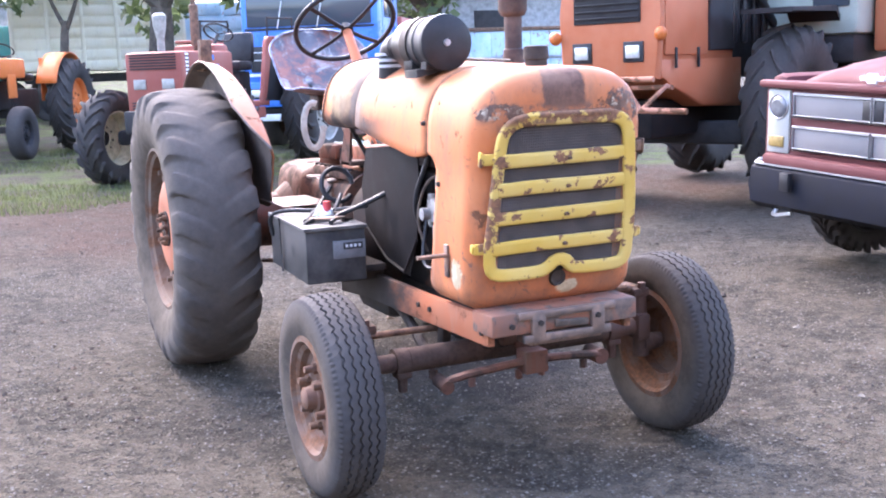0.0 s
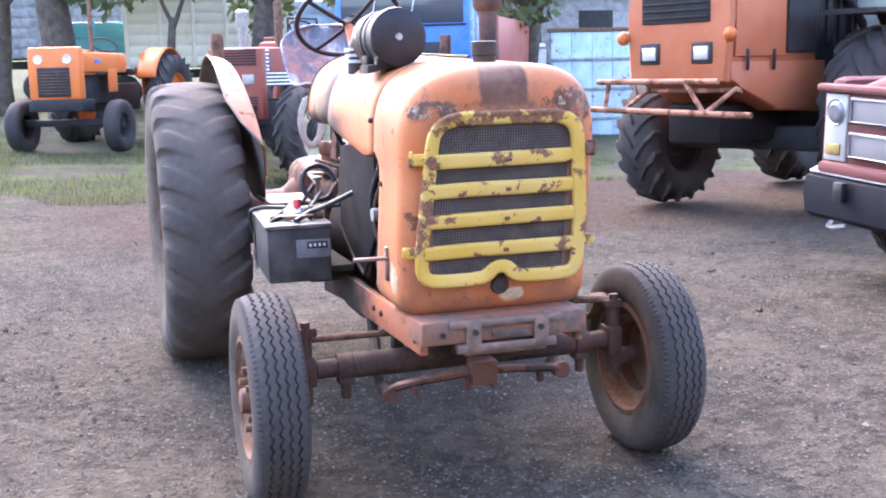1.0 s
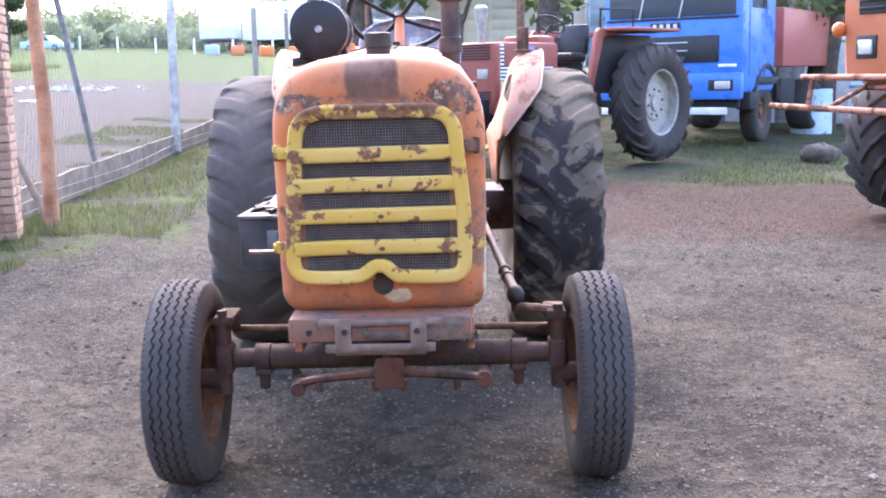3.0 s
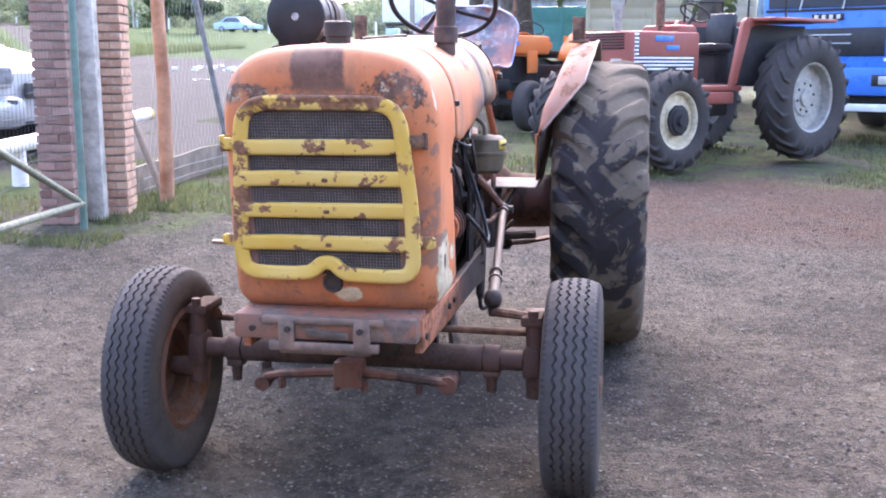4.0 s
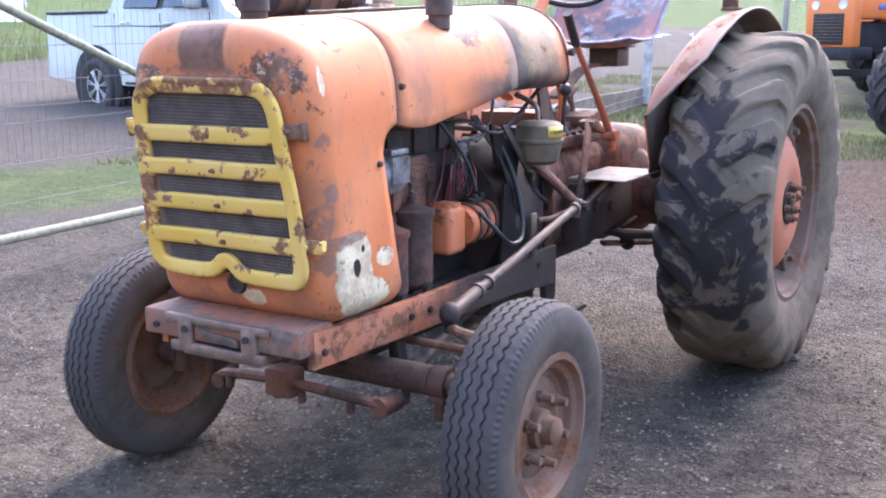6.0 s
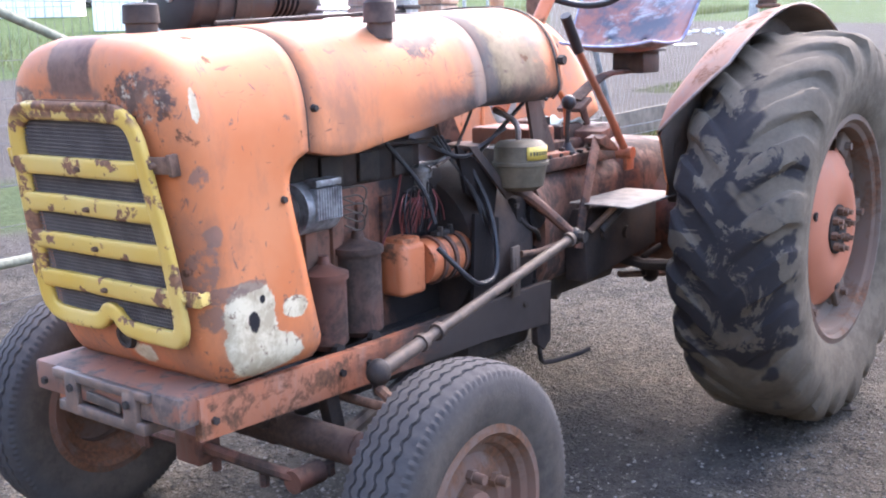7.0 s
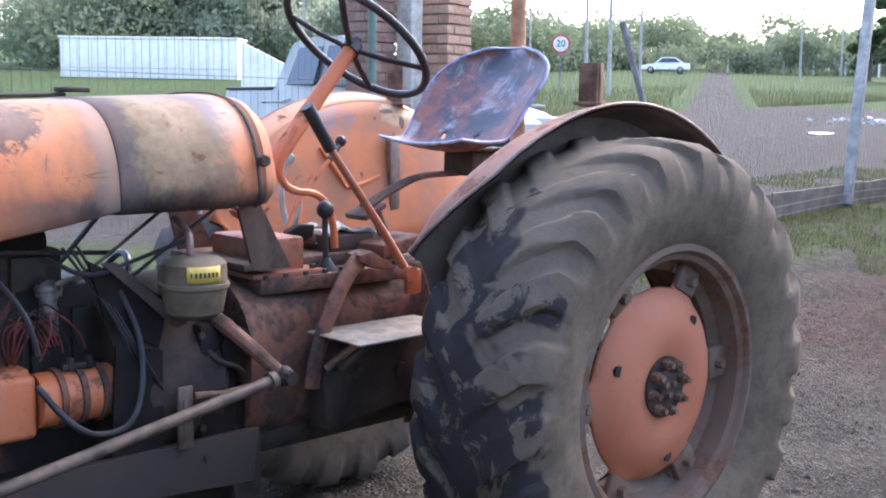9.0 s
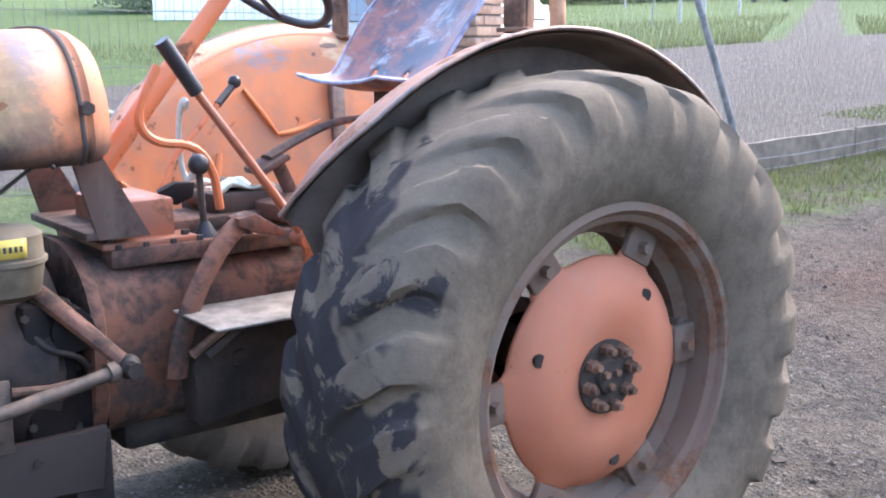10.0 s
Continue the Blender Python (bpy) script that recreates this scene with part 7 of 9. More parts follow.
def orange_tractor():
    cx, cy = -1.55, 16.1
    t = thing("parked_tractor", pose(cx, cy, ground_z(cx, cy), 0, 0, -25), "bright orange two-wheel-drive tractor parked on grass", "tractor", "parked tractors")
    bx("hood", t, (0, 0.55, 1.50), (0.86, 1.9, 0.34), M_ORANGE_FIAT, 0.05)
    bx("nose", t, (0, -0.38, 1.32), (0.90, 0.22, 0.86), M_ORANGE_FIAT, 0.05)
    bx("grille", t, (0, -0.495, 1.18), (0.56, 0.03, 0.48), M_DARK, 0.01)
    for k in range(8):
        bx("grille_slat", t, (0, -0.515, 1.0 + 0.05 * k), (0.54, 0.012, 0.012), M_RUST, 0.003)
    for x in (-0.25, 0.25):
        g = Geo()
        g.lathe([(-0.50, 0.0), (-0.51, 0.07), (-0.49, 0.08), (-0.46, 0.08)], (x, 0, 1.55), "Y", 18)
        part("headlamp", g, M_LENS, t)
    bx("badge_bar", t, (0.436, 0.25, 1.52), (0.010, 0.22, 0.06), M_BLUE, 0.002)
    bx("side_panel", t, (0.42, 0.85, 1.20), (0.03, 0.35, 0.40), M_ORANGE_FIAT, 0.01)
    bx("engine", t, (0, 0.55, 1.05), (0.50, 1.6, 0.50), M_DARK, 0.05)
    bx("front_beam", t, (0, -0.25, 0.80), (0.92, 0.55, 0.20), M_DARK, 0.03)
    bx("axle", t, (0, 0.0, 0.50), (1.6, 0.12, 0.12), M_DARK, 0.03)
    bx("gearbox", t, (0, 1.8, 0.90), (0.50, 1.4, 0.50), M_DARK, 0.05)
    bx("tool_box", t, (0, 1.65, 1.50), (0.60, 0.35, 0.14), M_ORANGE_FIAT, 0.03)
    bx("seat", t, (0, 2.2, 1.35), (0.46, 0.45, 0.14), M_BLACK, 0.05)
    for s in (-1, 1):
        far_wheel(t, (s * 0.86, 0.0, 0.44), 0.44, 0.26, 0.24, M_DARK, s, lugs=False, name="front_wheel")
        far_wheel(t, (s * 0.92, 2.30, 0.84), 0.84, 0.42, 0.48, M_ORANGE_FIAT, s, name="rear_wheel")
        g = Geo()
        rows = []
        for k in range(13):
            a = radians(155 - 115 * k / 12)
            rows.append([(s * (0.60 + 0.36 * i / 4), 2.30 + 0.93 * math.cos(a), 0.84 + 0.93 * math.sin(a)) for i in range(5)])
        g.loft(rows, False, False)
        f = part("fender", g, M_ORANGE_FIAT, t)
        solidify(f, 0.02, 0)
        bx("fender_side", t, (s * 0.60, 2.05, 1.30), (0.02, 0.70, 0.75), M_ORANGE_FIAT, 0.005)
    g = Geo()
    ring = [(0.22 * math.cos(2 * math.pi * k / 28), 0.22 * math.sin(2 * math.pi * k / 28), 0) for k in range(28)]
    g.tube(ring + ring[:2], 0.014, 8, cap=False)
    g.move(pose(0, 1.55, 1.83, -30, 0, 0))
    part("steering_wheel", g, M_BLACK, t)
    g = Geo()
    g.cyl((0.18, 0.62, 1.60), (0.18, 0.62, 2.9), 0.035, seg=12)
    part("exhaust_pipe", g, M_RUST, t)
    return t


def big_tractor():
    # origin: on the ground under the front panel
    cx, cy = 4.05, 5.87
    t = thing("large_tractor", pose(cx, cy, 0, 0, 0, -63), "tall dull-orange articulated tractor with a pipe frame in front", "tractor", "parked tractors")
    g = Geo()
    g.plate([(-0.54, 1.36), (0.52, 1.36), (0.56, 2.0), (0.50, 2.75), (-0.50, 2.75), (-0.56, 2.0)], 0.10, "Y", 0.0, 0.03)
    part("front_panel", g, M_BIG, t)
    bx("grille", t, (-0.02, -0.006, 2.22), (0.74, 0.03, 0.62), M_DARK, 0.02)
    for k in range(9):
        bx("grille_slat", t, (-0.02, -0.025, 1.96 + 0.065 * k), (0.70, 0.02, 0.022), M_BLACK, 0.005, (25, 0, 0))
    for x in (-0.30, 0.27):
        bx("lamp_recess", t, (x, -0.002, 1.63), (0.22, 0.03, 0.20), M_BLACK, 0.01)
        bx("headlamp", t, (x, -0.020, 1.63), (0.15, 0.03, 0.125), M_LENS, 0.012)
    for x in (-0.60, 0.57):
        g = Geo()
        g.ball((x, -0.02, 1.79), 0.065, (1, 1, 1.05))
        part("turn_signal", g, M_SIGNAL, t)
    bx("hood", t, (0, 0.95, 2.10), (1.02, 1.75, 1.40), M_BIG, 0.06)
    g = Geo()
    g.plate([(0.10, 1.36), (0.30, 1.30), (1.0, 1.06), (2.0, 1.02), (2.0, 1.55), (0.10, 1.55)], 1.04, "X", -0.52, 0.03)
    part("belly", g, M_BIG, t)
    bx("side_door", t, (0.525, 0.62, 2.05), (0.03, 0.95, 0.92), M_BIG, 0.01)
    for y in (0.35, 0.85):
        bx("door_strap", t, (0.548, y, 1.56), (0.02, 0.04, 0.20), M_BLACK, 0.006)
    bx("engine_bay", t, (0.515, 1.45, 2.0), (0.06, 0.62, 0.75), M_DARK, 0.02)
    bx("engine_rear", t, (0, 2.2, 1.85), (1.0, 0.9, 1.05), M_DARK, 0.05)
    cab = bx("cab", t, (0.75, 3.15, 2.55), (1.6, 1.0, 1.6), plain("pale_green_cab_paint", (0.33, 0.37, 0.31), 0.5, 0, 0.1, 4, 0.05, spots=0.1), 0.06)
    bx("cab_front_window", cab, (0.55, 2.64, 2.80), (0.85, 0.03, 0.80), M_GLASS, 0.02)
    bx("cab_door_window", cab, (1.26, 2.64, 2.60), (0.40, 0.03, 1.10), M_GLASS, 0.02)
    bx("cab_floor", t, (0.75, 3.5, 1.60), (1.5, 1.6, 0.32), M_DARK, 0.05)
    bx("rear_cowl", t, (1.95, 3.55, 2.35), (0.75, 0.9, 1.6), M_BIG, 0.05)
    bx("intake_stack", t, (0.35, 2.05, 2.85), (0.22, 0.22, 0.9), M_DARK, 0.08)
    for k in range(4):
        bx("engine_rib", t, (0.53, 1.75 + 0.28 * k, 2.05), (0.05, 0.10, 0.70), M_BLACK, 0.02)
    g = Geo()
    g.tube([(0.55, 1.5, 2.35), (0.62, 2.0, 2.30), (0.60, 2.5, 2.05), (0.62, 2.9, 1.7)], 0.05, 10, smooth=2)
    part("engine_hose", g, M_BLACK, t)
    for s in (-1, 1):
        bx("cab_window", cab, (0.75 + s * 0.805, 3.15, 2.75), (0.03, 0.75, 0.85), M_GLASS, 0.01)
        far_wheel(t, (s * 1.05, 4.4, 0.86), 0.86, 0.55, 0.45, M_DARK, s, dish=0.2, name="rear_wheel", n=18)
    far_wheel(t, (-1.02, 1.48, 0.76), 0.76, 0.52, 0.42, M_DARK, -1, dish=-0.5, name="front_wheel", n=18)
    far_wheel(t, (1.08, 2.0, 0.93), 0.95, 0.50, 0.48, M_DARK, 1, dish=-0.4, name="front_wheel", n=18)
    g = Geo()
    g.plate([(1.25, 2.02), (2.55, 2.06), (2.85, 1.80), (2.95, 1.55), (2.90, 1.53), (2.80, 1.76), (2.53, 2.01), (1.25, 1.97)], 0.55, "X", 0.81, 0.01)
    part("mud_guard", g, M_DARK, t, "dark sheet mudguard")
    # chassis and tank coloured near black, to read as shadow under the machine
    bx("chassis", t, (0, 2.4, 0.95), (0.6, 4.2, 0.4), M_PITCH, 0.05)
    bx("fuel_tank", t, (0.48, 3.2, 0.80), (0.5, 0.7, 0.45), M_PITCH, 0.05)
    bx("axle", t, (0, 1.48, 0.76), (1.7, 0.25, 0.25), M_DARK, 0.05)
    g = Geo()
    for p, q, r in (((-0.55, -0.5, 1.38), (0.74, -0.5, 1.37), 0.028), ((-0.90, -0.52, 1.13), (1.08, -0.52, 1.08), 0.028), ((-0.42, -0.5, 1.38), (-0.46, -0.52, 1.11), 0.022), ((0.40, -0.5, 1.37), (0.62, -0.52, 1.09), 0.022),
                    ((0.62, -0.52, 1.09), (0.55, 0.15, 1.30), 0.022), ((-0.25, -0.52, 1.11), (-0.40, 0.15, 1.30), 0.022), ((-0.40, 0.12, 1.28), (0.62, 0.12, 1.28), 0.025)):
        g.cyl(p, q, r, seg=10)
    part("pipe_frame", g, paint("rusty_orange_pipe", (0.36, 0.13, 0.07), (0.33, 0.16, 0.10), rust_at=0.52, grime=0.4, rough=0.6), t, "rusty orange pipe frame")
    bx("hub_light", t, (-0.72, 1.40, 0.72), (0.04, 0.10, 0.09), M_WHITE, 0.02)
    return t


def red_truck():
    # faces the yard across the tractor; origin under the bumper's middle
    t = thing("red_truck", pose(3.68, 2.17, -0.02, 0, 2.5, -90) @ Matrix.Diagonal((1.02, 0.97, 0.95, 1)), "old crimson truck with pale grille panels and black bumper", "truck")
    W2 = 1.0
    g = Geo()
    pro = [(-0.02, 1.36), (0.04, 1.44), (0.30, 1.52), (0.9, 1.60), (1.5, 1.66)]
    rows = []
    for y, z in pro:
        row = []
        for i in range(17):
            u = i / 16 * 2 - 1
            row.append((W2 * u, y, z - 0.18 * abs(u) ** 5 + 0.03 * (1 if abs(u) < 0.62 else 0)))
        rows.append(row)
    g.loft(rows, False, False)
    h = part("hood", g, M_TRUCK_RED, t, sharp=50)
    solidify(h, 0.03)
    bx("front_frame", t, (0, 0.06, 1.08), (2.10, 0.16, 0.66), M_TRUCK_RED, 0.05)
    bx("brow", t, (0, -0.03, 1.385), (2.12, 0.10, 0.06), M_TRUCK_RED, 0.025)
    for s in (-1, 1):
        bx("fender", t, (s * 0.97, 0.80, 1.15), (0.18, 1.55, 0.62), M_TRUCK_RED, 0.07)
        bx("lamp_panel", t, (s * 0.880, -0.025, 1.10), (0.225, 0.03, 0.49), plain("pale_lamp_surround", (0.33, 0.335, 0.305), 0.55, 0, 0.1, 6, 0.05, spots=0.1), 0.03)
        g = Geo()
        g.lathe([(-0.05, 0.0), (-0.062, 0.045), (-0.058, 0.07), (-0.045, 0.085), (-0.03, 0.088), (-0.02, 0.088)], (s * 0.875, 0, 1.215), "Y", 24)
        lamp = part("headlamp", g, plain("dark_lamp_glass", (0.16, 0.16, 0.165), 0.12, 0.2, 0.15, 20, 0.05, spots=0.1, spec=0.6), t)
        g = Geo()
        g.lathe([(-0.045, 0.086), (-0.052, 0.094), (-0.045, 0.10), (-0.03, 0.10)], (s * 0.875, 0, 1.215), "Y", 24)
        part("bezel", g, M_CHROME, lamp)
        bx("turn_lens", t, (s * 0.885, -0.045, 0.945), (0.15, 0.02, 0.085), plain("dull_amber_lens", (0.26, 0.18, 0.06), 0.35, 0, 0.2, 30, 0.1), 0.012)
        for z in (1.235, 0.985):
            bx("grille_panel", t, (s * 0.365, -0.030, z), (0.70, 0.02, 0.165), M_PANEL, 0.03)
            g = Geo()
            pts = [(s * 0.365 - 0.355, z - 0.085), (s * 0.365 + 0.355, z - 0.085), (s * 0.365 + 0.355, z + 0.085), (s * 0.365 - 0.355, z + 0.085)]
            pp = [(x, -0.045, zz) for x, zz in pts]
            g.tube(pp + pp[:2], 0.012, 6, cap=False)
            part("grille_trim", g, M_CHROME, t)
    bx("dark_slot", t, (0.0, -0.036, 1.235), (0.18, 0.02, 0.15), M_BLACK, 0.01)
    bx("emblem", t, (0.0, -0.06, 1.46), (0.20, 0.03, 0.034), M_WHITE, 0.008)
    bx("emblem", t, (0.0, -0.064, 1.46), (0.08, 0.03, 0.07), M_WHITE, 0.008)
    g = Geo()
    pts = [(-1.20, 0.36), (-1.17, 0.08), (-1.05, -0.06), (1.05, -0.06), (1.17, 0.08), (1.20, 0.36)]
    rings = []
    for x, y in pts:
        n_ = Vector((x * 0.5, y - 0.9)).normalized()
        rings.append([(x, y, 0.42), (x + n_.x * 0.05, y + n_.y * 0.05, 0.46), (x + n_.x * 0.07, y + n_.y * 0.07, 0.60), (x + n_.x * 0.05, y + n_.y * 0.05, 0.73), (x, y, 0.76)])
    g.loft(rings, False, False)
    bp = part("bumper", g, M_BUMPER, t, "black painted steel bumper")
    solidify(bp, 0.012)
    g = Geo()
    g.tube([(x, y - 0.016, 0.765) for x, y in pts], 0.022, 8, 0.7)
    part("bumper_edge", g, M_CHROME, bp)
    for x in (-0.66, 0.66):
        bx("bumper_bracket", t, (x, -0.15, 0.66), (0.09, 0.05, 0.14), M_BLACK, 0.01)
    bx("valance", t, (0, 0.0, 0.80), (1.96, 0.20, 0.10), M_TRUCK_RED, 0.03)
    bx("chassis", t, (0, 2.2, 0.62), (0.9, 4.4, 0.25), M_DARK, 0.03)
    bx("cab", t, (0, 2.3, 1.55), (1.9, 1.5, 1.3), M_TRUCK_RED, 0.12)
    bx("windscreen", t, (0, 1.545, 1.95), (1.6, 0.03, 0.46), M_GLASS, 0.01)
    bx("cargo_body", t, (0, 5.2, 1.7), (2.2, 3.8, 1.4), M_BIG, 0.05)
    for s in (-1, 1):
        far_wheel(t, (s * 0.80, 0.78, 0.43), 0.43, 0.24, 0.26, M_DARK, s, name="front_wheel", n=26)
        far_wheel(t, (s * 0.82, 4.9, 0.46), 0.46, 0.26, 0.26, M_DARK, s, name="rear_wheel", n=26)
    g = Geo()
    g.tube([(-0.95, 0.05, 0.40), (-0.86, -0.08, 0.36), (-0.70, -0.04, 0.40)], 0.016, 6, smooth=1)
    part("tow_hook", g, M_CHROME, t)
    g = Geo()
    g.cyl((-0.55, 1.0, 1.60), (-0.55, 1.0, 2.2), 0.004, seg=5)
    part("aerial", g, M_DARK, t)
    return t


def blue_truck():
    cx, cy = 4.24, 15.88
    t = thing("blue_truck", pose(cx, cy, 0.21, 0, 0, -33) @ Matrix.Diagonal((1.05, 1.0, 1.0, 1)), "bright blue cab-over truck parked on the grass", "truck")
    bx("cab", t, (0, 0.95, 1.95), (2.46, 1.9, 2.2), M_BLUE, 0.10)
    bx("windscreen", t, (0, -0.02, 2.55), (2.2, 0.04, 0.72), M_GLASS, 0.02)
    bx("rubber_edge", t, (0, -0.012, 2.15), (2.3, 0.03, 0.04), M_BLACK, 0.01)
    for x in (-0.5, 0.2):
        bx("wiper", t, (x, -0.05, 2.40), (0.02, 0.02, 0.5), M_PALE, 0.004, (0, 12, 0))
    bx("badge_plate", t, (-0.10, -0.015, 2.03), (0.52, 0.03, 0.115), M_BLACK, 0.006)
    for k in range(4):
        bx("badge_letter_bar", t, (-0.28 + 0.12 * k, -0.034, 2.03), (0.06, 0.012, 0.07), M_PALE, 0.004)
    bx("grille", t, (-0.12, -0.015, 1.62), (1.9, 0.03, 0.46), M_BLACK, 0.02)
    for z in (1.60, 1.74):
        bx("grille_bar", t, (-0.35, -0.035, z), (1.3, 0.015, 0.018), M_PALE, 0.004)
    bx("bumper", t, (0, -0.03, 0.98), (2.48, 0.18, 0.46), M_BLUE, 0.05)
    bx("lower_skirt", t, (0, 0.1, 0.70), (2.3, 0.1, 0.18), M_DARK, 0.02)
    bx("white_bar", t, (-0.1, -0.10, 0.56), (2.2, 0.08, 0.12), M_WHITE, 0.01)
    for s in (-1, 1):
        bx("lamp_recess", t, (s * 0.90, -0.115, 1.00), (0.42, 0.03, 0.19), M_BLACK, 0.02)
        bx("headlamp", t, (s * 0.93, -0.13, 1.00), (0.26, 0.03, 0.14), M_LENS, 0.015)
        bx("marker", t, (s * 1.0, -0.10, 1.33), (0.30, 0.03, 0.05), M_WHITE, 0.01)
        bx("door", t, (s * 1.236, 0.80, 2.0), (0.02, 1.0, 1.7), M_BLUE, 0.01)
        bx("door_window", t, (s * 1.240, 0.80, 2.6), (0.025, 0.85, 0.6), M_GLASS, 0.02)
        bx("wheel_arch", t, (s * 1.05, 1.35, 1.05), (0.46, 1.2, 0.14), M_DARK, 0.04)
        bx("step", t, (s * 1.15, 0.55, 0.72), (0.25, 0.5, 0.30), M_DARK, 0.03)
        far_wheel(t, (s * 1.06, 1.35, 0.50), 0.56, 0.30, 0.30, M_RUST, s, lugs=False, name="front_wheel")
        g = Geo()
        g.tube([(s * 1.22, 1.35 + 0.74 * math.cos(a), 0.58 + 0.74 * math.sin(a)) for a in [radians(10 + 16 * k) for k in range(11)]], 0.06, 8, 0.8)
        part("arch_flare", g, M_DARK, t)
        far_wheel(t, (s * 1.0, 4.8, 0.52), 0.52, 0.5, 0.29, M_DARK, s, lugs=False, name="rear_wheel")
    bx("chassis", t, (0, 3.6, 0.85), (1.0, 4.2, 0.3), M_DARK, 0.03)
    bx("battery_crate", t, (0.95, 2.9, 0.80), (0.5, 1.0, 0.55), M_DARK, 0.04)
    bx("cargo_side", t, (0, 4.6, 1.85), (2.4, 4.2, 1.1), paint("red_cargo_boards", (0.33, 0.07, 0.05), (0.36, 0.11, 0.08), rust_at=0.66), 0.03)
    return t


def pickup():
    t = thing("pickup_truck", pose(-6.40, 9.75, ground_z(-7.4, 9.2) - 0.04, 0, 0, 84) @ Matrix.Diagonal((1.1, 1.1, 1.1, 1)), "silver double-cab pickup on the road outside the gate", "pickup truck")
    # length runs along +y from the nose; x across
    prof = [(0.0, 0.45), (-0.02, 0.70), (0.05, 1.00), (0.35, 1.12), (1.25, 1.30), (1.42, 1.38), (2.08, 1.95), (2.38, 2.03), (3.35, 2.03), (3.56, 1.95), (3.78, 1.38), (5.20, 1.36), (5.24, 0.50), (4.6, 0.42), (0.5, 0.38)]
    g = Geo()
    rings = []
    for x in (-0.96, -0.94, -0.78, 0.0, 0.78, 0.94, 0.96):
        ring = []
        for y, z in prof:
            k = abs(x)
            if z > 1.45:
                lean = (z - 1.38) * 0.28
                xx = math.copysign(min(k, 0.95 - lean), x) if k > 0.7 else x
            else:
                xx = x
            zz = z - (0.05 if k > 0.95 and z > 1.0 else 0)
            yy = y + (0.12 * (k / 0.96) ** 3 if y < 0.4 else 0)
            ring.append((xx, yy, zz))
        rings.append(ring)
    g.loft(rings, True, True)
    part("body", g, M_SILVER, t, "silver painted body", sharp=42)
    for s in (-1, 1):
        g = Geo()
        x = s * 0.86
        g.loft([[(s * 0.93, 1.75, 1.42), (s * 0.93, 2.60, 1.42), (s * 0.80, 2.60, 1.91), (s * 0.80, 2.20, 1.91)], [(s * 0.943, 1.75, 1.43), (s * 0.943, 2.60, 1.43), (s * 0.812, 2.60, 1.89), (s * 0.812, 2.20, 1.89)]], True, True)
        part("front_window", g, M_GLASS, t)
        g = Geo()
        g.loft([[(s * 0.93, 2.76, 1.42), (s * 0.93, 3.46, 1.42), (s * 0.80, 3.34, 1.91), (s * 0.80, 2.76, 1.91)], [(s * 0.943, 2.76, 1.43), (s * 0.943, 3.46, 1.43), (s * 0.812, 3.34, 1.89), (s * 0.812, 2.76, 1.89)]], True, True)
        part("rear_window", g, M_GLASS, t)
        bx("wing_mirror", t, (s * 1.05, 1.92, 1.50), (0.24, 0.14, 0.22), M_SILVER, 0.05)
        bx("lamp_housing", t, (s * 0.80, 0.21, 0.955), (0.44, 0.46, 0.25), M_CHROME, 0.06, (0, 0, s * 28))
        lamp = bx("headlamp", t, (s * 0.81, 0.195, 0.962), (0.43, 0.45, 0.21), M_POLE, 0.06, (0, 0, s * 28))
        g = Geo()
        for dx, dy in ((0.70, -0.045), (0.93, 0.075), (0.985, 0.22)):
            g.ball((s * dx, dy + 0.05, 0.965), 0.075, (0.8, 0.8, 1), 14)
        part("reflector", g, M_LENS, lamp)
        bx("bumper_corner", t, (s * 0.74, 0.12, 0.56), (0.56, 0.34, 0.36), M_SILVER, 0.11, (0, 0, s * 20))
        g = Geo()
        g.tube([(s * 0.955, 0.98 + 0.545 * math.cos(a), 0.42 + 0.53 * math.sin(a)) for a in [radians(-8 + 14 * k) for k in range(15)]], 0.045, 8, 0.8)
        part("arch_lip", g, M_SILVER, t)
        bx("shoulder_crease", t, (s * 0.955, 2.3, 1.20), (0.03, 3.6, 0.035), M_SILVER, 0.012)
        bx("fog_recess", t, (s * 0.80, 0.055, 0.62), (0.42, 0.14, 0.19), M_BLACK, 0.05, (0, 0, s * 24))
        bx("fog_lamp", t, (s * 0.82, 0.0, 0.62), (0.17, 0.08, 0.12), M_LENS, 0.035, (0, 0, s * 24))
        for y in (0.98, 4.08):
            g = Geo()
            g.cyl((s * 0.70, y, 0.42), (s * 0.968, y, 0.42), 0.52, seg=36)
            part("wheel_arch", g, M_DARK, t)
            w = far_wheel(t, (s * 0.90, y, 0.385), 0.385, 0.24, 0.25, M_DARK, s, lugs=False, name="wheel")
            g = Geo()
            for k in range(7):
                a = 2 * math.pi * k / 7
                for d in (-0.11, 0.11):
                    g.tube([(0.075, 0.06 * math.cos(a), 0.06 * math.sin(a)), (0.082, 0.225 * math.cos(a + d), 0.225 * math.sin(a + d))], 0.016, 6, 0.6)
            g.lathe([(0.06, 0.245), (0.085, 0.24), (0.085, 0.222), (0.06, 0.215)], (0, 0, 0), "X", 36)
            g.cyl((0.05, 0, 0), (0.085, 0, 0), 0.06, seg=14)
            part("alloy_spoke", g, M_CHROME, w)
        bx("door_handle", t, (s * 0.966, 2.52, 1.22), (0.03, 0.16, 0.035), M_CHROME, 0.008)
        bx("door_handle", t, (s * 0.966, 3.42, 1.23), (0.03, 0.16, 0.035), M_CHROME, 0.008)
        for y in (1.72, 2.68, 3.64):
            bx("door_seam", t, (s * 0.958, y, 0.98), (0.008, 0.012, 0.74), M_DARK, 0.002)
        bx("bed_rail", t, (s * 0.93, 4.50, 1.38), (0.09, 1.38, 0.04), M_BLACK, 0.012)
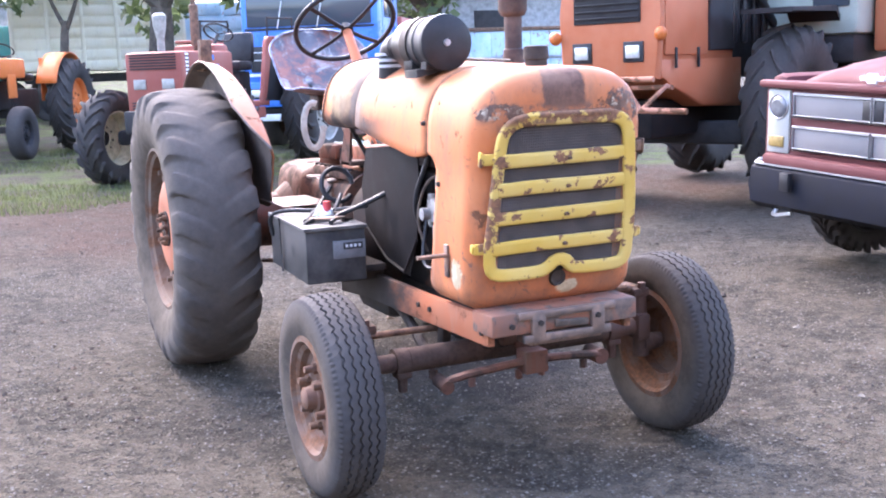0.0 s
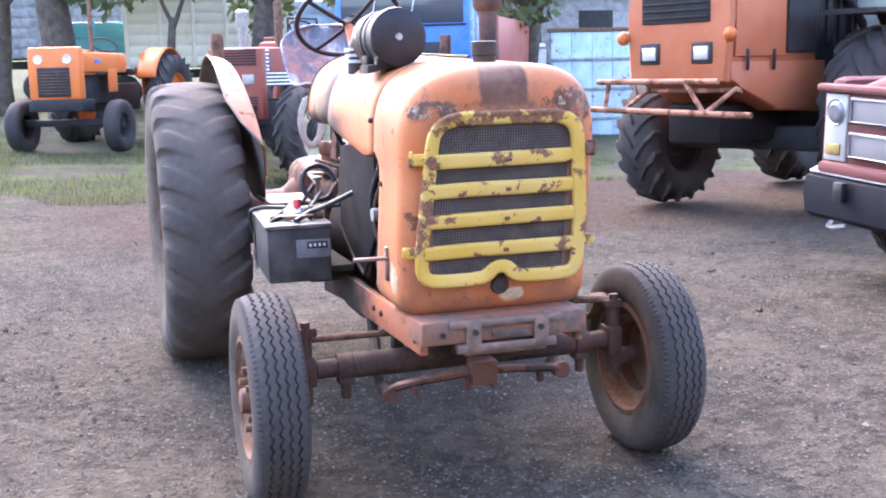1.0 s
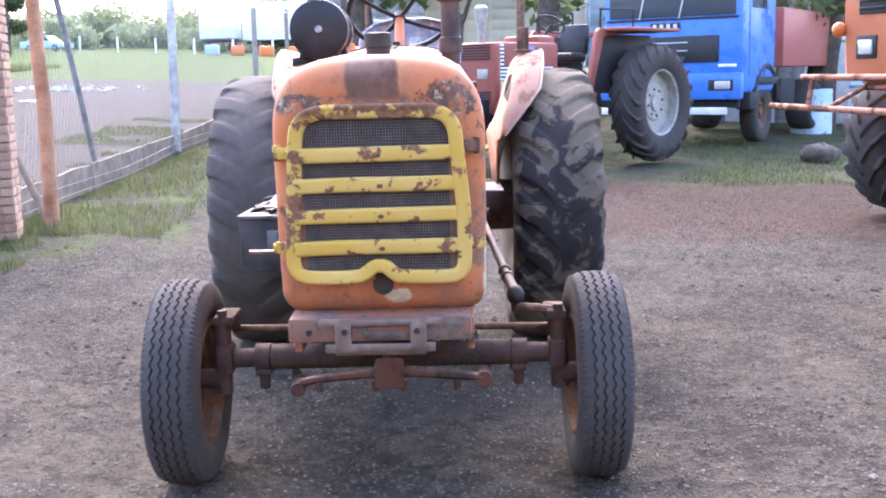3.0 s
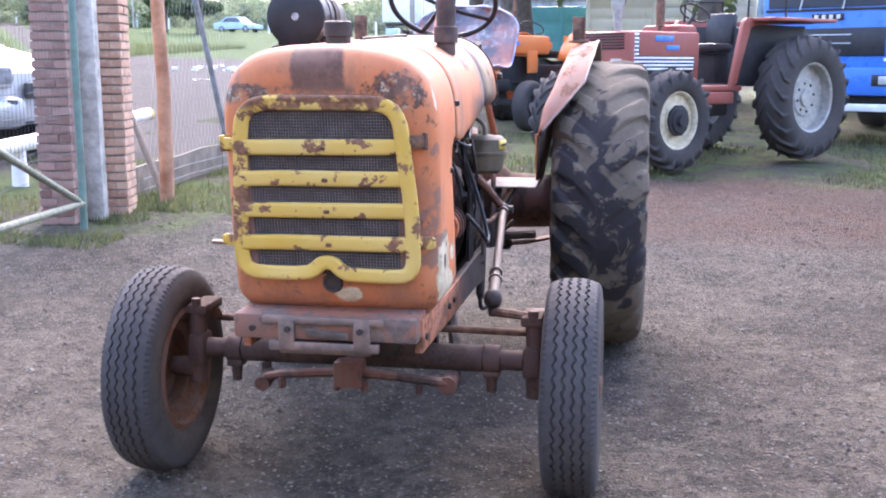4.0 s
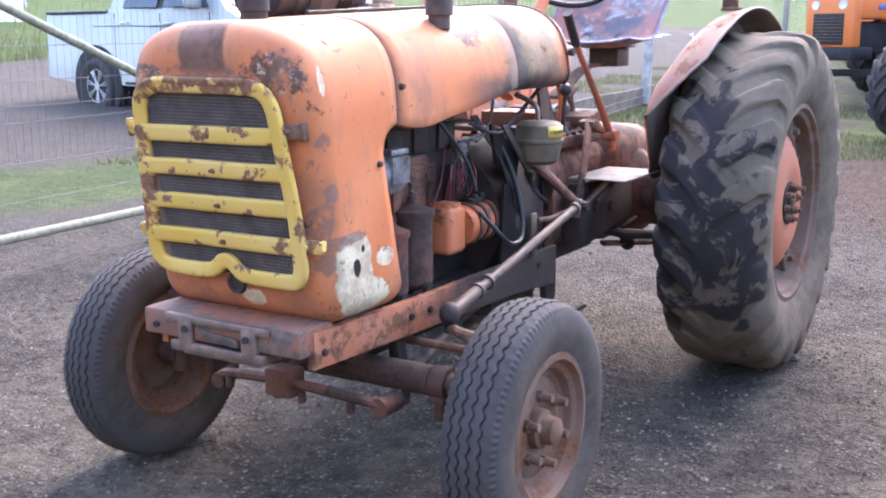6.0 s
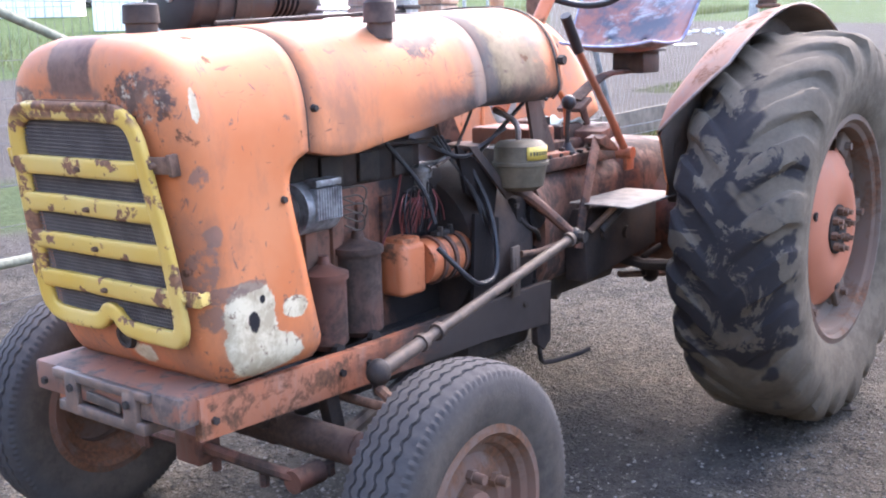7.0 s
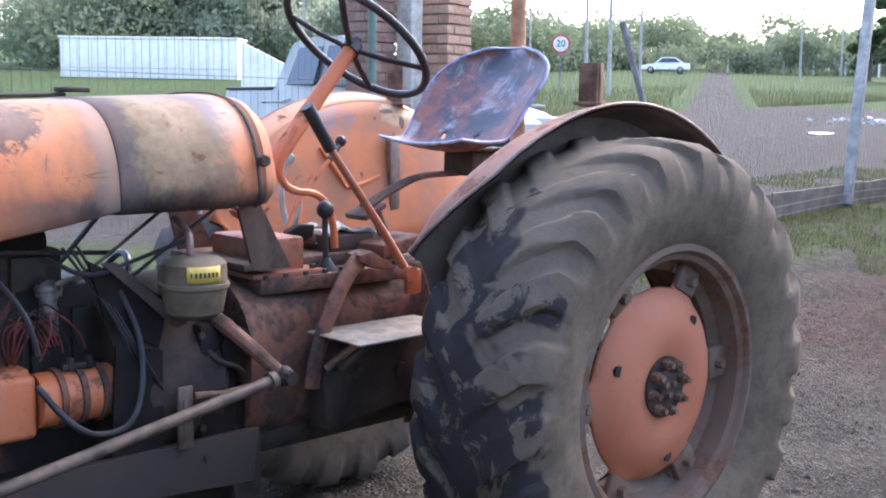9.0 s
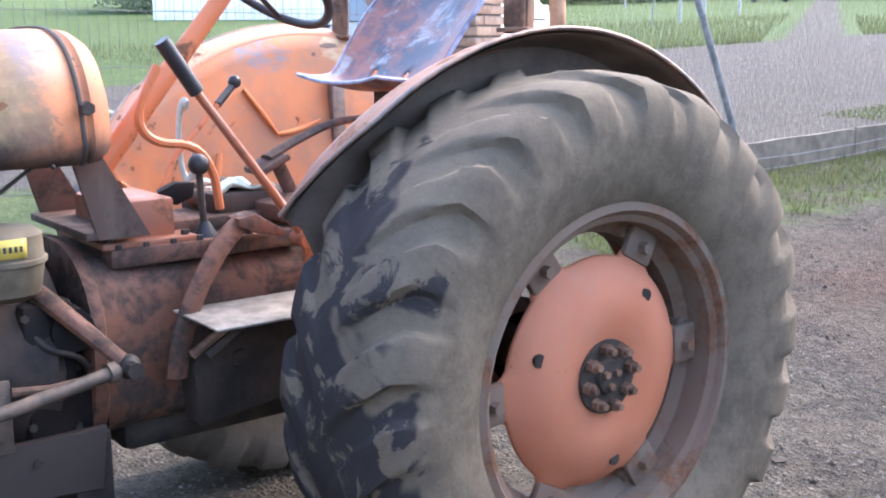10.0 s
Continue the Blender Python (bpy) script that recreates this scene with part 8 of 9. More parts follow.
        bx("sill", t, (s * 0.93, 2.5, 0.44), (0.06, 2.0, 0.08), M_BLACK, 0.02)
    bx("grille", t, (0, -0.02, 0.80), (0.90, 0.05, 0.18), M_BLACK, 0.02)
    g = Geo()
    g.loft([[(-0.78, 1.49, 1.41), (0.78, 1.49, 1.41), (0.70, 2.05, 1.90), (-0.70, 2.05, 1.90)], [(-0.78, 1.46, 1.44), (0.78, 1.46, 1.44), (0.70, 2.02, 1.93), (-0.70, 2.02, 1.93)]], True, True)
    part("windscreen", g, M_GLASS, t)
    return t


def small_car(name, x, y, rz, mat, label):
    t = thing(name, pose(x, y, ground_z(x, y), 0, 0, rz), label, "car")
    g = Geo()
    prof = [(0.0, 0.35), (0.0, 0.70), (1.1, 0.85), (1.7, 1.38), (2.9, 1.40), (3.6, 0.95), (4.2, 0.88), (4.2, 0.35)]
    rings = []
    for xx in (-0.82, -0.78, 0.78, 0.82):
        k = 0.0 if abs(xx) < 0.8 else 0.05
        rings.append([(xx * (0.82 if z > 1.2 else 1), yy, z - k * (z > 0.6)) for yy, z in prof])
    g.loft(rings, True, True)
    part("body", g, mat, t)
    for s in (-1, 1):
        g = Geo()
        g.loft([[(s * 0.80, 1.35, 0.93), (s * 0.80, 3.35, 0.95), (s * 0.68, 2.85, 1.33), (s * 0.68, 1.75, 1.31)], [(s * 0.83, 1.35, 0.93), (s * 0.83, 3.35, 0.95), (s * 0.70, 2.85, 1.33), (s * 0.70, 1.75, 1.31)]], True, True)
        part("side_window", g, M_GLASS, t)
        for yy in (0.8, 3.35):
            far_wheel(t, (s * 0.76, yy, 0.30), 0.30, 0.18, 0.19, M_GREYRIM, s, lugs=False)
    return t


red_tractor()
orange_tractor()
big_tractor()
red_truck()
blue_truck()
pickup()

# ---------------------------------------------------------------- boundary: pillars, gate, fence


def pillar(x, y, w, h, rz, label, courses):
    z0 = ground_z(x, y) - 0.05
    g = Geo()
    g.box((0, 0, h / 2), (w - 0.03, w - 0.03, h))
    core = new("brick_pillar", finish(g, "brick_pillar", M_MORTAR))
    core.matrix_world = pose(x, y, z0, 0, 0, rz)
    tagged(core, label, "pillar", "gate pillars")
    return core


PILLAR = 0.29
pillar_a = pillar(-3.917, 5.472, PILLAR,  2.75, 12, "weathered red-brick gate pillar in shade", 36)
pillar_b = pillar(-3.74, 6.08, 0.34, 2.75, 12, "worn red-brick pillar beside a concrete post, paled for sunlight", 36)

g = Geo()
g.box((0, 0, 1.4), (0.15, 0.15, 2.8), bevel=0.012)
g.rough(0.004, 6)
solid("concrete_post", g, plain("flaking_whitewash", (0.42, 0.38, 0.31), 0.9, 0, 0.3, 9, 0.5, (0.55, 0.51, 0.44)), "weathered grey concrete gate post", "post", m=pose(-3.712, 5.715, ground_z(-3.7, 5.7) - 0.03, 0, -0.5, 12))

gate = thing("gate", pose(-3.59, 5.215, 0.12), "mossy green pipe gate with wire mesh, shut", "gate")


def gp(s, z):
    """Along the gate from its hinge, and up."""
    return (0.085 * s, -s, z)


g = Geo()
g.cyl(gp(0.0, 0.19), gp(5.6, 0.19), 0.030, seg=12)
part("bottom_rail", g, M_GREENPIPE, gate)
g = Geo()
g.cyl(gp(0.0, 2.33), gp(5.6, 2.28), 0.030, seg=12)
part("top_rail", g, M_GREENPIPE, gate)
g = Geo()
g.cyl(gp(0.08, 0.22), gp(5.2, 2.25), 0.028, seg=12)
part("diagonal_brace", g, M_GREENPIPE, gate)
for s_ in (0.0, 5.6):
    g = Geo()
    g.cyl(gp(s_, 0.06 if s_ else -0.1), gp(s_, 2.36 if s_ else 2.70), 0.031, seg=12)
    part("stile", g, M_GREENPIPE if s_ else M_GREEN, gate)
g = Geo()
for k in range(94):
    s_ = 0.06 * k
    g.cyl(gp(s_, 0.62), gp(s_, 2.32), 0.0014, seg=4, cap=False)
for z in (0.62, 0.95, 1.30, 1.62, 1.95):
    g.cyl(gp(0, z), gp(5.6, z), 0.0022, seg=4, cap=False)
part("wire_mesh", g, M_OLDWIRE, gate)
for z in (0.40, 0.62, 0.86, 1.10, -0.02):
    g = Geo()
    g.tube([(-0.25, 0.1, z + 0.03), gp(2.5, z), gp(5.6, z - 0.02)], 0.0025, 5)
    part("plain_wire", g, M_OLDWIRE, gate)

# timber posts and low board fence
g = Geo()
g.tube([(0, 0, 0), (0.012, 0, 0.9), (-0.02, 0.01, 1.8), (-0.045, 0, 2.9)], lambda s: 0.072 - 0.012 * s, 12, 1.0, 1)
g.rough(0.008, 4)
solid("timber_post", g, M_WOODPOST, "stripped orange-brown timber post", "post", m=pose(-3.52, 6.76, ground_z(-3.5, 6.7) - 0.02))
g = Geo()
g.tube([(-0.55, 0.30, 1.05), (0, 0, 0.02)], 0.035, 8)
solid("timber_brace", g, M_WOODGREY, "grey leaning timber brace", "brace", m=pose(-3.58, 6.84, ground_z(-3.6, 6.8)))
g = Geo()
g.tube([(0, 0, 0), (0.01, -0.55, 1.08), (0, -1.12, 2.24)], 0.035, 10)
solid("leaning_pole", g, M_POLE, "grey steel pole leaning at the fence", "post", m=pose(-4.05, 9.95, ground_z(-4.05, 9.95) - 0.02))

fence = thing("board_fence", pose(0, 0, 0), "low weathered board fence with wire netting above", "fence")
FX = lambda y: -3.95 - 0.018 * (y - 7)
for k in range(13):
    y0 = 7.0 + 2.45 * k
    g = Geo()
    x0, x1 = FX(y0), FX(y0 + 2.4)
    zz0, zz1 = ground_z(x0, y0), ground_z(x1, y0 + 2.4)
    n = 8
    rings = []
    for i in range(n + 1):
        f = i / n
        x, y, z = x0 + (x1 - x0) * f, y0 + 2.4 * f, zz0 + (zz1 - zz0) * f
        top = 0.30 + 0.03 * noise.noise((y * 1.3, k * 3.1, 0))
        w_ = 0.02 * noise.noise((y * 0.9, 7.7, k))
        rings.append([(x - 0.018 + w_, y, z - 0.04), (x + 0.018 + w_, y, z - 0.04), (x + 0.02 + w_, y, z + top), (x - 0.016 + w_, y, z + top)])
    g.loft(rings, True, True)
    part("board", g, M_WOODGREY, fence)
for y, h, r, mat in ((14.3, 3.4, 0.075, M_PALEPOST), (22.7, 2.5, 0.07, M_CONCRETE), (29.0, 2.5, 0.07, M_CONCRETE), (35.0, 2.5, 0.07, M_CONCRETE)):
    g = Geo()
    x, z = FX(y) + 0.02, ground_z(FX(y), y)
    tip = 8.5 if y < 15 else 0
    k_ = 1.7
    g.box((x, y - (0.25 if tip else 0), z + h / 2), (r * k_, r * k_, h), (-tip, 0, 8), 0.012)
    part("fence_post", g, mat, fence, "grey concrete fence post")
g = Geo()
H_ = 1.75
for k in range(150):
    y0 = 7.2 + 0.11 * k
    for d in (1, -1):
        ya, yb = (y0, y0 + 0.62) if d > 0 else (y0 + 0.62, y0)
        xa, xb = FX(ya), FX(yb)
        g.cyl((xa, ya, ground_z(xa, ya) + 0.25), (xb, yb, ground_z(xb, yb) + 0.25 + H_), 0.0009, seg=3, cap=False)
part("wire_netting", g, M_GALV, fence, "sagging wire netting")
g = Geo()
for dz in (0.16, 0.05):
    g.tube([(FX(y) + 0.08, y, ground_z(FX(y), y) + dz + 0.03 * math.sin(y)) for y in [7 + 1.2 * k for k in range(20)]], 0.004, 4)
part("strand_wire", g, M_GALV, fence)

# painted log barrier by the road
lz = ground_z(-5.4, 7) + 0.44
g = Geo()
g.tube([(-5.30, 6.35, lz - 0.02), (-5.45, 8.2, lz + 0.03), (-5.75, 11.2, lz + 0.14)], 0.085, 14)
log = solid("log_barrier", g, M_WHITE, "white-painted log barrier with yellow ends", "barrier")
for p, q in (((-5.295, 6.28, lz - 0.021), (-5.315, 6.52, lz - 0.016)), ((-5.74, 11.0, lz + 0.134), (-5.765, 11.28, lz + 0.143))):
    g = Geo()
    g.cyl(p, q, 0.089, seg=14)
    part("painted_end", g, M_YELLOWEND, log)
for x, y in ((-5.40, 7.3), (-5.68, 10.3)):
    g = Geo()
    z0 = ground_z(x, y)
    g.cyl((x, y, z0 - 0.05), (x, y, z0 + 0.42), 0.085, 0.075, 12)
    part("stub_post", g, M_WHITE, log)

# ---------------------------------------------------------------- far side of the yard: trailers, sheds


def slatted_body(name, x, y, rz, size, z0, mat, label, slats=7, posts=5, group="stored trailers"):
    t = thing(name, pose(x, y, ground_z(x, y), 0, 0, rz), label, "trailer", group)
    L, D, H2 = size
    bx("body", t, (0, 0, z0 + H2 / 2), (L, D, H2), mat, 0.03)
    for k in range(slats):
        bx("slat", t, (0, -D / 2 - 0.012, z0 + H2 * (k + 0.5) / slats), (L * 0.985, 0.03, H2 / slats * 0.80), mat, 0.008)
    for k in range(posts):
        bx("upright", t, (-L / 2 + L * k / (posts - 1), -D / 2 - 0.035, z0 + H2 / 2), (0.09, 0.06, H2 + 0.04), mat, 0.01)
    bx("chassis", t, (0, 0, z0 - 0.18), (L * 0.9, D * 0.6, 0.22), M_DARK, 0.02)
    for s in (-1, 1):
        for xx in (-L * 0.32, L * 0.32):
            far_wheel(t, (xx, s * D * 0.40, 0.45), 0.45, 0.28, 0.26, M_DARK, 1, lugs=False).rotation_euler = (0, 0, s * math.pi / 2)
    return t


slatted_body("livestock_trailer", 2.0, 27.0, -4, (4.2, 2.3, 1.9), 1.25, M_CREAM, "cream slatted livestock trailer body", 7, 6)
slatted_body("box_trailer", 6.2, 27.2, -4, (3.9, 2.3, 1.9), 1.2, M_SKYBLUE, "pale blue box trailer with peeling paint", 5, 5)
slatted_body("low_trailer", -0.9, 28.5, -2, (2.2, 2.3, 1.4), 0.9, M_TEAL, "teal trailer side behind the trees", 3, 3)
slatted_body("grain_trailer", -0.7, 33.0, 2, (6.0, 2.4, 1.8), 1.3, M_GREYWOOD, "dark weathered board grain trailer", 6, 6)
slatted_body("white_trailer", -15.2, 100.0, 6, (6.0, 2.6, 3.4), 1.2, M_WHITE, "white box trailer across the road", 1, 3)
slatted_body("white_trailer", -20.6, 101.0, 6, (3.6, 2.6, 3.4), 1.2, M_WHITE, "white box trailer across the road", 1, 3)
for k, (x, y) in enumerate(((-18.6, 87.0), (-16.4, 86.4), (-14.0, 86.0), (-11.6, 85.6))):
    bx_ = Geo()
    bx_.box((0, 0, 0.45), (1.1, 0.7, 0.8), bevel=0.06)
    solid("seed_bin", bx_, M_ORANGE_FIAT if k else M_SKYBLUE, "small painted steel bin under the trailers", "bin", "bins", m=pose(x, y, ground_z(x, y) - 0.03, 0, 0, 10 * k))

wall = thing("sheet_wall", pose(10.75, 18.9, 0.03, 0, 0, -8) @ Matrix.Diagonal((1, 1, 1.1, 1)), "pale blue corrugated sheet wall with peeling paint", "wall")
for k in range(9):
    bx("sheet", wall, (-1.9 + 0.475 * k, 0, 1.05), (0.47, 0.05, 2.1), M_SKYBLUE, 0.012)
for z in (0.35, 0.95, 1.55):
    bx("rail", wall, (0, -0.045, z), (4.3, 0.04, 0.06), M_GREYWOOD, 0.01)
bx("cap_rail", wall, (0, 0, 2.14), (4.4, 0.12, 0.08), M_RUST, 0.01)
shed = thing("shed", pose(10.2, 24.0, 0.1, 0, 0, -8), "grey board shed with dark openings behind the blue wall", "building")
bx("wall", shed, (0, 0, 1.7), (7.0, 3.0, 3.4), M_GREYWOOD, 0.02)
for x in (-2.4, -0.6, 1.3):
    bx("opening", shed, (x, -1.51, 2.5), (0.9, 0.04, 0.8), M_DARK, 0.01)
    bx("frame", shed, (x, -1.53, 2.05), (1.1, 0.05, 0.09), M_WHITE, 0.01)
for k in range(12):
    bx("board", shed, (-3.3 + 0.6 * k, -1.515, 1.0), (0.56, 0.03, 1.9), M_PALE if k % 3 else M_GREYWOOD, 0.01)
bx("roof", shed, (0, 0, 3.5), (7.4, 3.5, 0.12), M_RUST, 0.02, (6, 0, 0))
g = Geo()
g.lathe([(0.0, 0.0), (0.0, 0.42), (0.9, 0.42), (0.95, 0.40), (0.95, 0.0)], (8.0, 19.6, 0.08), "Z", 20)
solid("drum", g, M_SKYBLUE, "pale blue water drum by the shed", "drum")
g = Geo()
for k in range(5):
    g.ball((0.12 * math.cos(k * 1.3), 0.12 * math.sin(k * 1.3), 0.10 + 0.05 * (k % 2)), 0.20, (1, 1, 0.7), 10)
g.rough(0.05, 4)
solid("tree_stump", g, M_BARK, "dark cut tree stump in the grass", "stump", m=pose(6.0, 13.3, 0.03))

# beyond the road: white shed, cars, sign, poles
M_SHED = plain("chalky_warm_white_wall", (0.86, 0.80, 0.69), 0.7, 0, 0.08, 3, 0.08, spots=0.1)
t = thing("white_shed", pose(-50.7, 34.6, ground_z(-50.7, 34.6) - 0.05, 0, 0, 42), "long low white metal shed in the meadow", "building")
bx("wall", t, (-5.75, 1.0, 1.15), (10.5, 2.0, 2.3), M_SHED, 0.02)
bx("roof", t, (-5.75, 1.0, 2.36), (10.6, 2.2, 0.12), M_SHED, 0.02)
bx("skirting_band", t, (-5.9, -0.012, 0.62), (10.2, 0.03, 0.05), M_PALE, 0.005)
for k in range(12):
    bx("seam", t, (-10.8 + 0.86 * k, -0.012, 1.1), (0.04, 0.03, 2.15), M_PALE, 0.005)
g = Geo()
g.plate([(-0.22, 0.0), (-0.22, 2.14), (1.70, 1.22), (1.64, 0.0)], 0.25, "Y", -0.12)
ob = solid("loading_ramp", g, M_SHED, "white masonry ramp with a sloping top beside the shed", "ramp", m=pose(-35.4, 24.75, ground_z(-35.4, 24.75) - 0.02, 0, 0, 42))
small_car("white_car", -56.2, 79.3, -56, M_SHED, "white saloon parked beyond the meadow")
small_car("blue_car", -31.8, 91.2, 75, M_SKYBLUE, "light blue old saloon parked beyond the meadow")


def sign_20():
    x, y = -29.0, 36.8
    t = thing("speed_sign", pose(x, y, ground_z(x, y), 0, 0, 40), "round white speed-limit sign with red rim on a post", "road sign")
    g = Geo()
    g.cyl((0, 0, 0), (0, 0, 2.2), 0.035, seg=10)
    part("pole", g, M_POLE, t)
    g = Geo()
    g.cyl((0, -0.03, 2.25), (0, -0.06, 2.25), 0.42, seg=36)
    part("rim", g, M_RED, t)
    g = Geo()
    g.cyl((0, -0.055, 2.25), (0, -0.066, 2.25), 0.33, seg=36)
    part("face", g, M_WHITE, t)
    cu = bpy.data.curves.new("number", "FONT")
    cu.body, cu.size, cu.align_x, cu.align_y, cu.extrude = "20", 0.42, "CENTER", "CENTER", 0.004
    ob = new("number", cu)
    me = bpy.data.meshes.new_from_object(ob.evaluated_get(bpy.context.evaluated_depsgraph_get()))
    bpy.data.objects.remove(ob)
    me.materials.clear()
    me.materials.append(M_INK)
    o2 = new("number", me)
    o2.parent = t
    o2.matrix_basis = pose(0, -0.074, 2.25, 90, 0, 0)
    return t


sign_20()


def pole(x, y, h, r, mat, label, arm=False):
    g = Geo()
    z = ground_z(x, y) - 0.1
    g.tube([(0, 0, 0), (0.02, 0, h * 0.5), (0, 0, h)], lambda s: r * (1 - 0.3 * s), 8)
    if arm:
        g.tube([(0, 0, h - 0.05), (0.9, 0, h + 0.25), (1.4, 0, h + 0.25)], r * 0.5, 6)
        g.box((1.6, 0, h + 0.24), (0.6, 0.2, 0.12), bevel=0.03)
    solid("street_lamp" if arm else "utility_pole", g, mat, label, "street lamp" if arm else "pole", "roadside poles", m=pose(x, y, z, 0, 0, 200))


for x, y, h, a in ((-31.0, 41.0, 9, 0), (-28.0, 39.0, 9, 0), (-36.0, 52.0, 5, 0), (-38.0, 74.0, 8, 1), (-44.0, 92.0, 9, 1), (-40.0, 88.0, 9, 0), (-52.0, 60.0, 9, 0), (-47.0, 36.0, 8, 0)):
    pole(x, y, h, 0.09, M_PALEPOST, "slim street lamp far along the road" if a else "plain pole at the roadside", bool(a))

# white posts along the far road
post_me = None
for k in range(14):
    x, y = -58.0 + 3.4 * k, 96.0 - 0.6 * k
    if post_me is None:
        g = Geo()
        g.cyl((0, 0, 0), (0, 0, 1.3), 0.09, seg=8)
        post_me = finish(g, "road_post", M_WHITE)
    ob = new("road_post", post_me)
    ob.location = (x, y, ground_z(x, y))
    tagged(ob, "short white post beside the far road", "post", "road posts")

# puddles and washed-up trash on the road
m_pud, nt_, b_ = nodes_of("puddle_water", 0.12)
b_.inputs["Base Color"].default_value = (0.10, 0.09, 0.08, 1)
b_.inputs["Specular IOR Level"].default_value = 0.5
for x, y, rx, ry in ((-10.9, 26.1, 0.30, 0.45),):
    g = Geo()
    ring = []
    for k in range(32):
        a = 2 * math.pi * k / 32
        rr = 1 + 0.25 * noise.noise((math.cos(a) * 1.5, math.sin(a) * 1.5, x))
        px, py = x + rx * rr * math.cos(a), y + ry * rr * math.sin(a)
        ring.append((px, py))
    top_ = [g.bm.verts.new((px, py, ground_z(px, py) + 0.018)) for px, py in ring]
    low_ = [g.bm.verts.new((px, py, ground_z(px, py) - 0.02)) for px, py in ring]
    g.bm.faces.new(top_)
    for k in range(32):
        g.bm.faces.new((low_[k], low_[(k + 1) % 32], top_[(k + 1) % 32], top_[k]))
    solid("puddle", g, m_pud, "shallow rain puddle on the gravel road", "puddle", "puddles")

rng = random.Random(8)
g = Geo()
for k in range(70):
    x, y = -12.4 + rng.gauss(0, 0.9) + 0.3, 32.4 + rng.gauss(0, 1.0)
    g.box((x, y, ground_z(x, y) + 0.03), (rng.uniform(0.05, 0.22), rng.uniform(0.04, 0.14), rng.uniform(0.02, 0.07)), (rng.uniform(-15, 15), rng.uniform(-15, 15), rng.uniform(0, 180)))
solid("washed_up_litter", g, M_PALE, "pale litter and sticks washed up on the road", "litter", kind="stuff")

# ---------------------------------------------------------------- trees


def leaf_cloud(blobs, count, size, seed, gaps=0.25):
    """Many small leaf quads spread through the given ellipsoids."""
    rng = np.random.RandomState(seed)
    vol = np.array([b[3] * b[4] * b[5] for b in blobs]) ** 0.67
    pick = rng.choice(len(blobs), count, p=vol / vol.sum())
    bl = np.array(blobs)[pick]
    d = rng.normal(size=(count, 3))
    d /= np.linalg.norm(d, axis=1)[:, None]
    rad = 1 - rng.rand(count) ** 2 * 0.55
    c = bl[:, :3] + d * rad[:, None] * bl[:, 3:6] * (1 + gaps * (rng.rand(count)[:, None] - 0.5))
    a = rng.normal(size=(count, 3))
    a /= np.linalg.norm(a, axis=1)[:, None]
    b = np.cross(a, rng.normal(size=(count, 3)))
    b /= np.linalg.norm(b, axis=1)[:, None]
    s = size * (0.6 + 0.8 * rng.rand(count))[:, None]
    quad = np.stack([c - a * s, c - b * s * 0.5, c + a * s, c + b * s * 0.5], axis=1).reshape(-1, 3)
    faces = np.arange(count * 4).reshape(-1, 4)
    me = bpy.data.meshes.new("leaves")
    me.from_pydata(quad.tolist(), [], faces.tolist())
    return me


def tree(x, y, h, trunk_r, lean, blobs, leaves, label, seed, leaf=0.16, mat=None, forks=3):
    z = ground_z(x, y) - 0.05
    t = thing("tree", pose(x, y, z), label, "tree", "yard trees")
    g = Geo()
    top = Vector((lean[0], lean[1], h * 0.45))
    g.tube([(0, 0, 0), (lean[0] * 0.3, lean[1] * 0.3, h * 0.18), top], lambda s: trunk_r * (1.25 - 0.5 * s), 12, 1.0, 1)
    g.rough(trunk_r * 0.25, 2.2, seed)
    part("trunk", g, M_BARK, t)
    for k in range(forks):
        a = 2 * math.pi * k / forks + seed
        g = Geo()
        e = top + Vector((math.cos(a) * h * 0.28, math.sin(a) * h * 0.20, h * 0.35))
        g.tube([top - Vector((0, 0, 0.2)), top * 0.6 + e * 0.4 + Vector((0, 0, -0.05 * h)), e], lambda s: trunk_r * (0.62 - 0.45 * s), 8, 1.0, 1)
        g.rough(trunk_r * 0.15, 2.5, seed + k)
        part("limb", g, M_BARK, t)
    me = leaf_cloud(blobs, leaves, leaf, seed)
    me.materials.append(mat or M_LEAF)
    part("crown", me, None, t)
    return t


def crown(h, spread, low, n, seed):
    rng = random.Random(seed)
    out = []
    for _ in range(n):
        a, r = rng.random() * 6.28, spread * math.sqrt(rng.random())
        z = low + (h - low) * rng.random()
        s = spread * (0.25 + 0.22 * rng.random())
        out.append((r * math.cos(a), r * math.sin(a), z, s, s, s * 0.7))
    return out


tree(2.45, 21.2, 6.5, 0.30, (0.2, 0.0), crown(6.5, 2.6, 2.7, 16, 1), 2600, "dark-trunked yard tree with drooping leaves", 1)
tree(0.45, 21.8, 5.5, 0.10, (0.25, 0.1), crown(5.5, 1.4, 3.4, 8, 2), 900, "slender leaning sapling in the back yard", 2, forks=2)
tree(8.35, 20.4, 6.5, 0.34, (0.35, 0.0), crown(6.5, 2.6, 3.0, 14, 3), 2400, "gnarled tree beside the blue truck", 3)
tree(-1.6, 23.6, 7.0, 0.42, (-0.3, 0.0), crown(7.0, 3.4, 2.9, 18, 4), 3200, "broad forked tree behind the orange tractor", 4, forks=4)
tree(-3.2, 25.5, 6.5, 0.22, (0.2, 0.0), crown(6.5, 2.0, 3.6, 10, 6), 1500, "grey forked tree by the fence", 6)
tree(12.5, 27.0, 7.0, 0.3, (0.2, 0), crown(7.0, 3.0, 2.6, 14, 5), 2200, "leafy tree over the shed roof", 5)

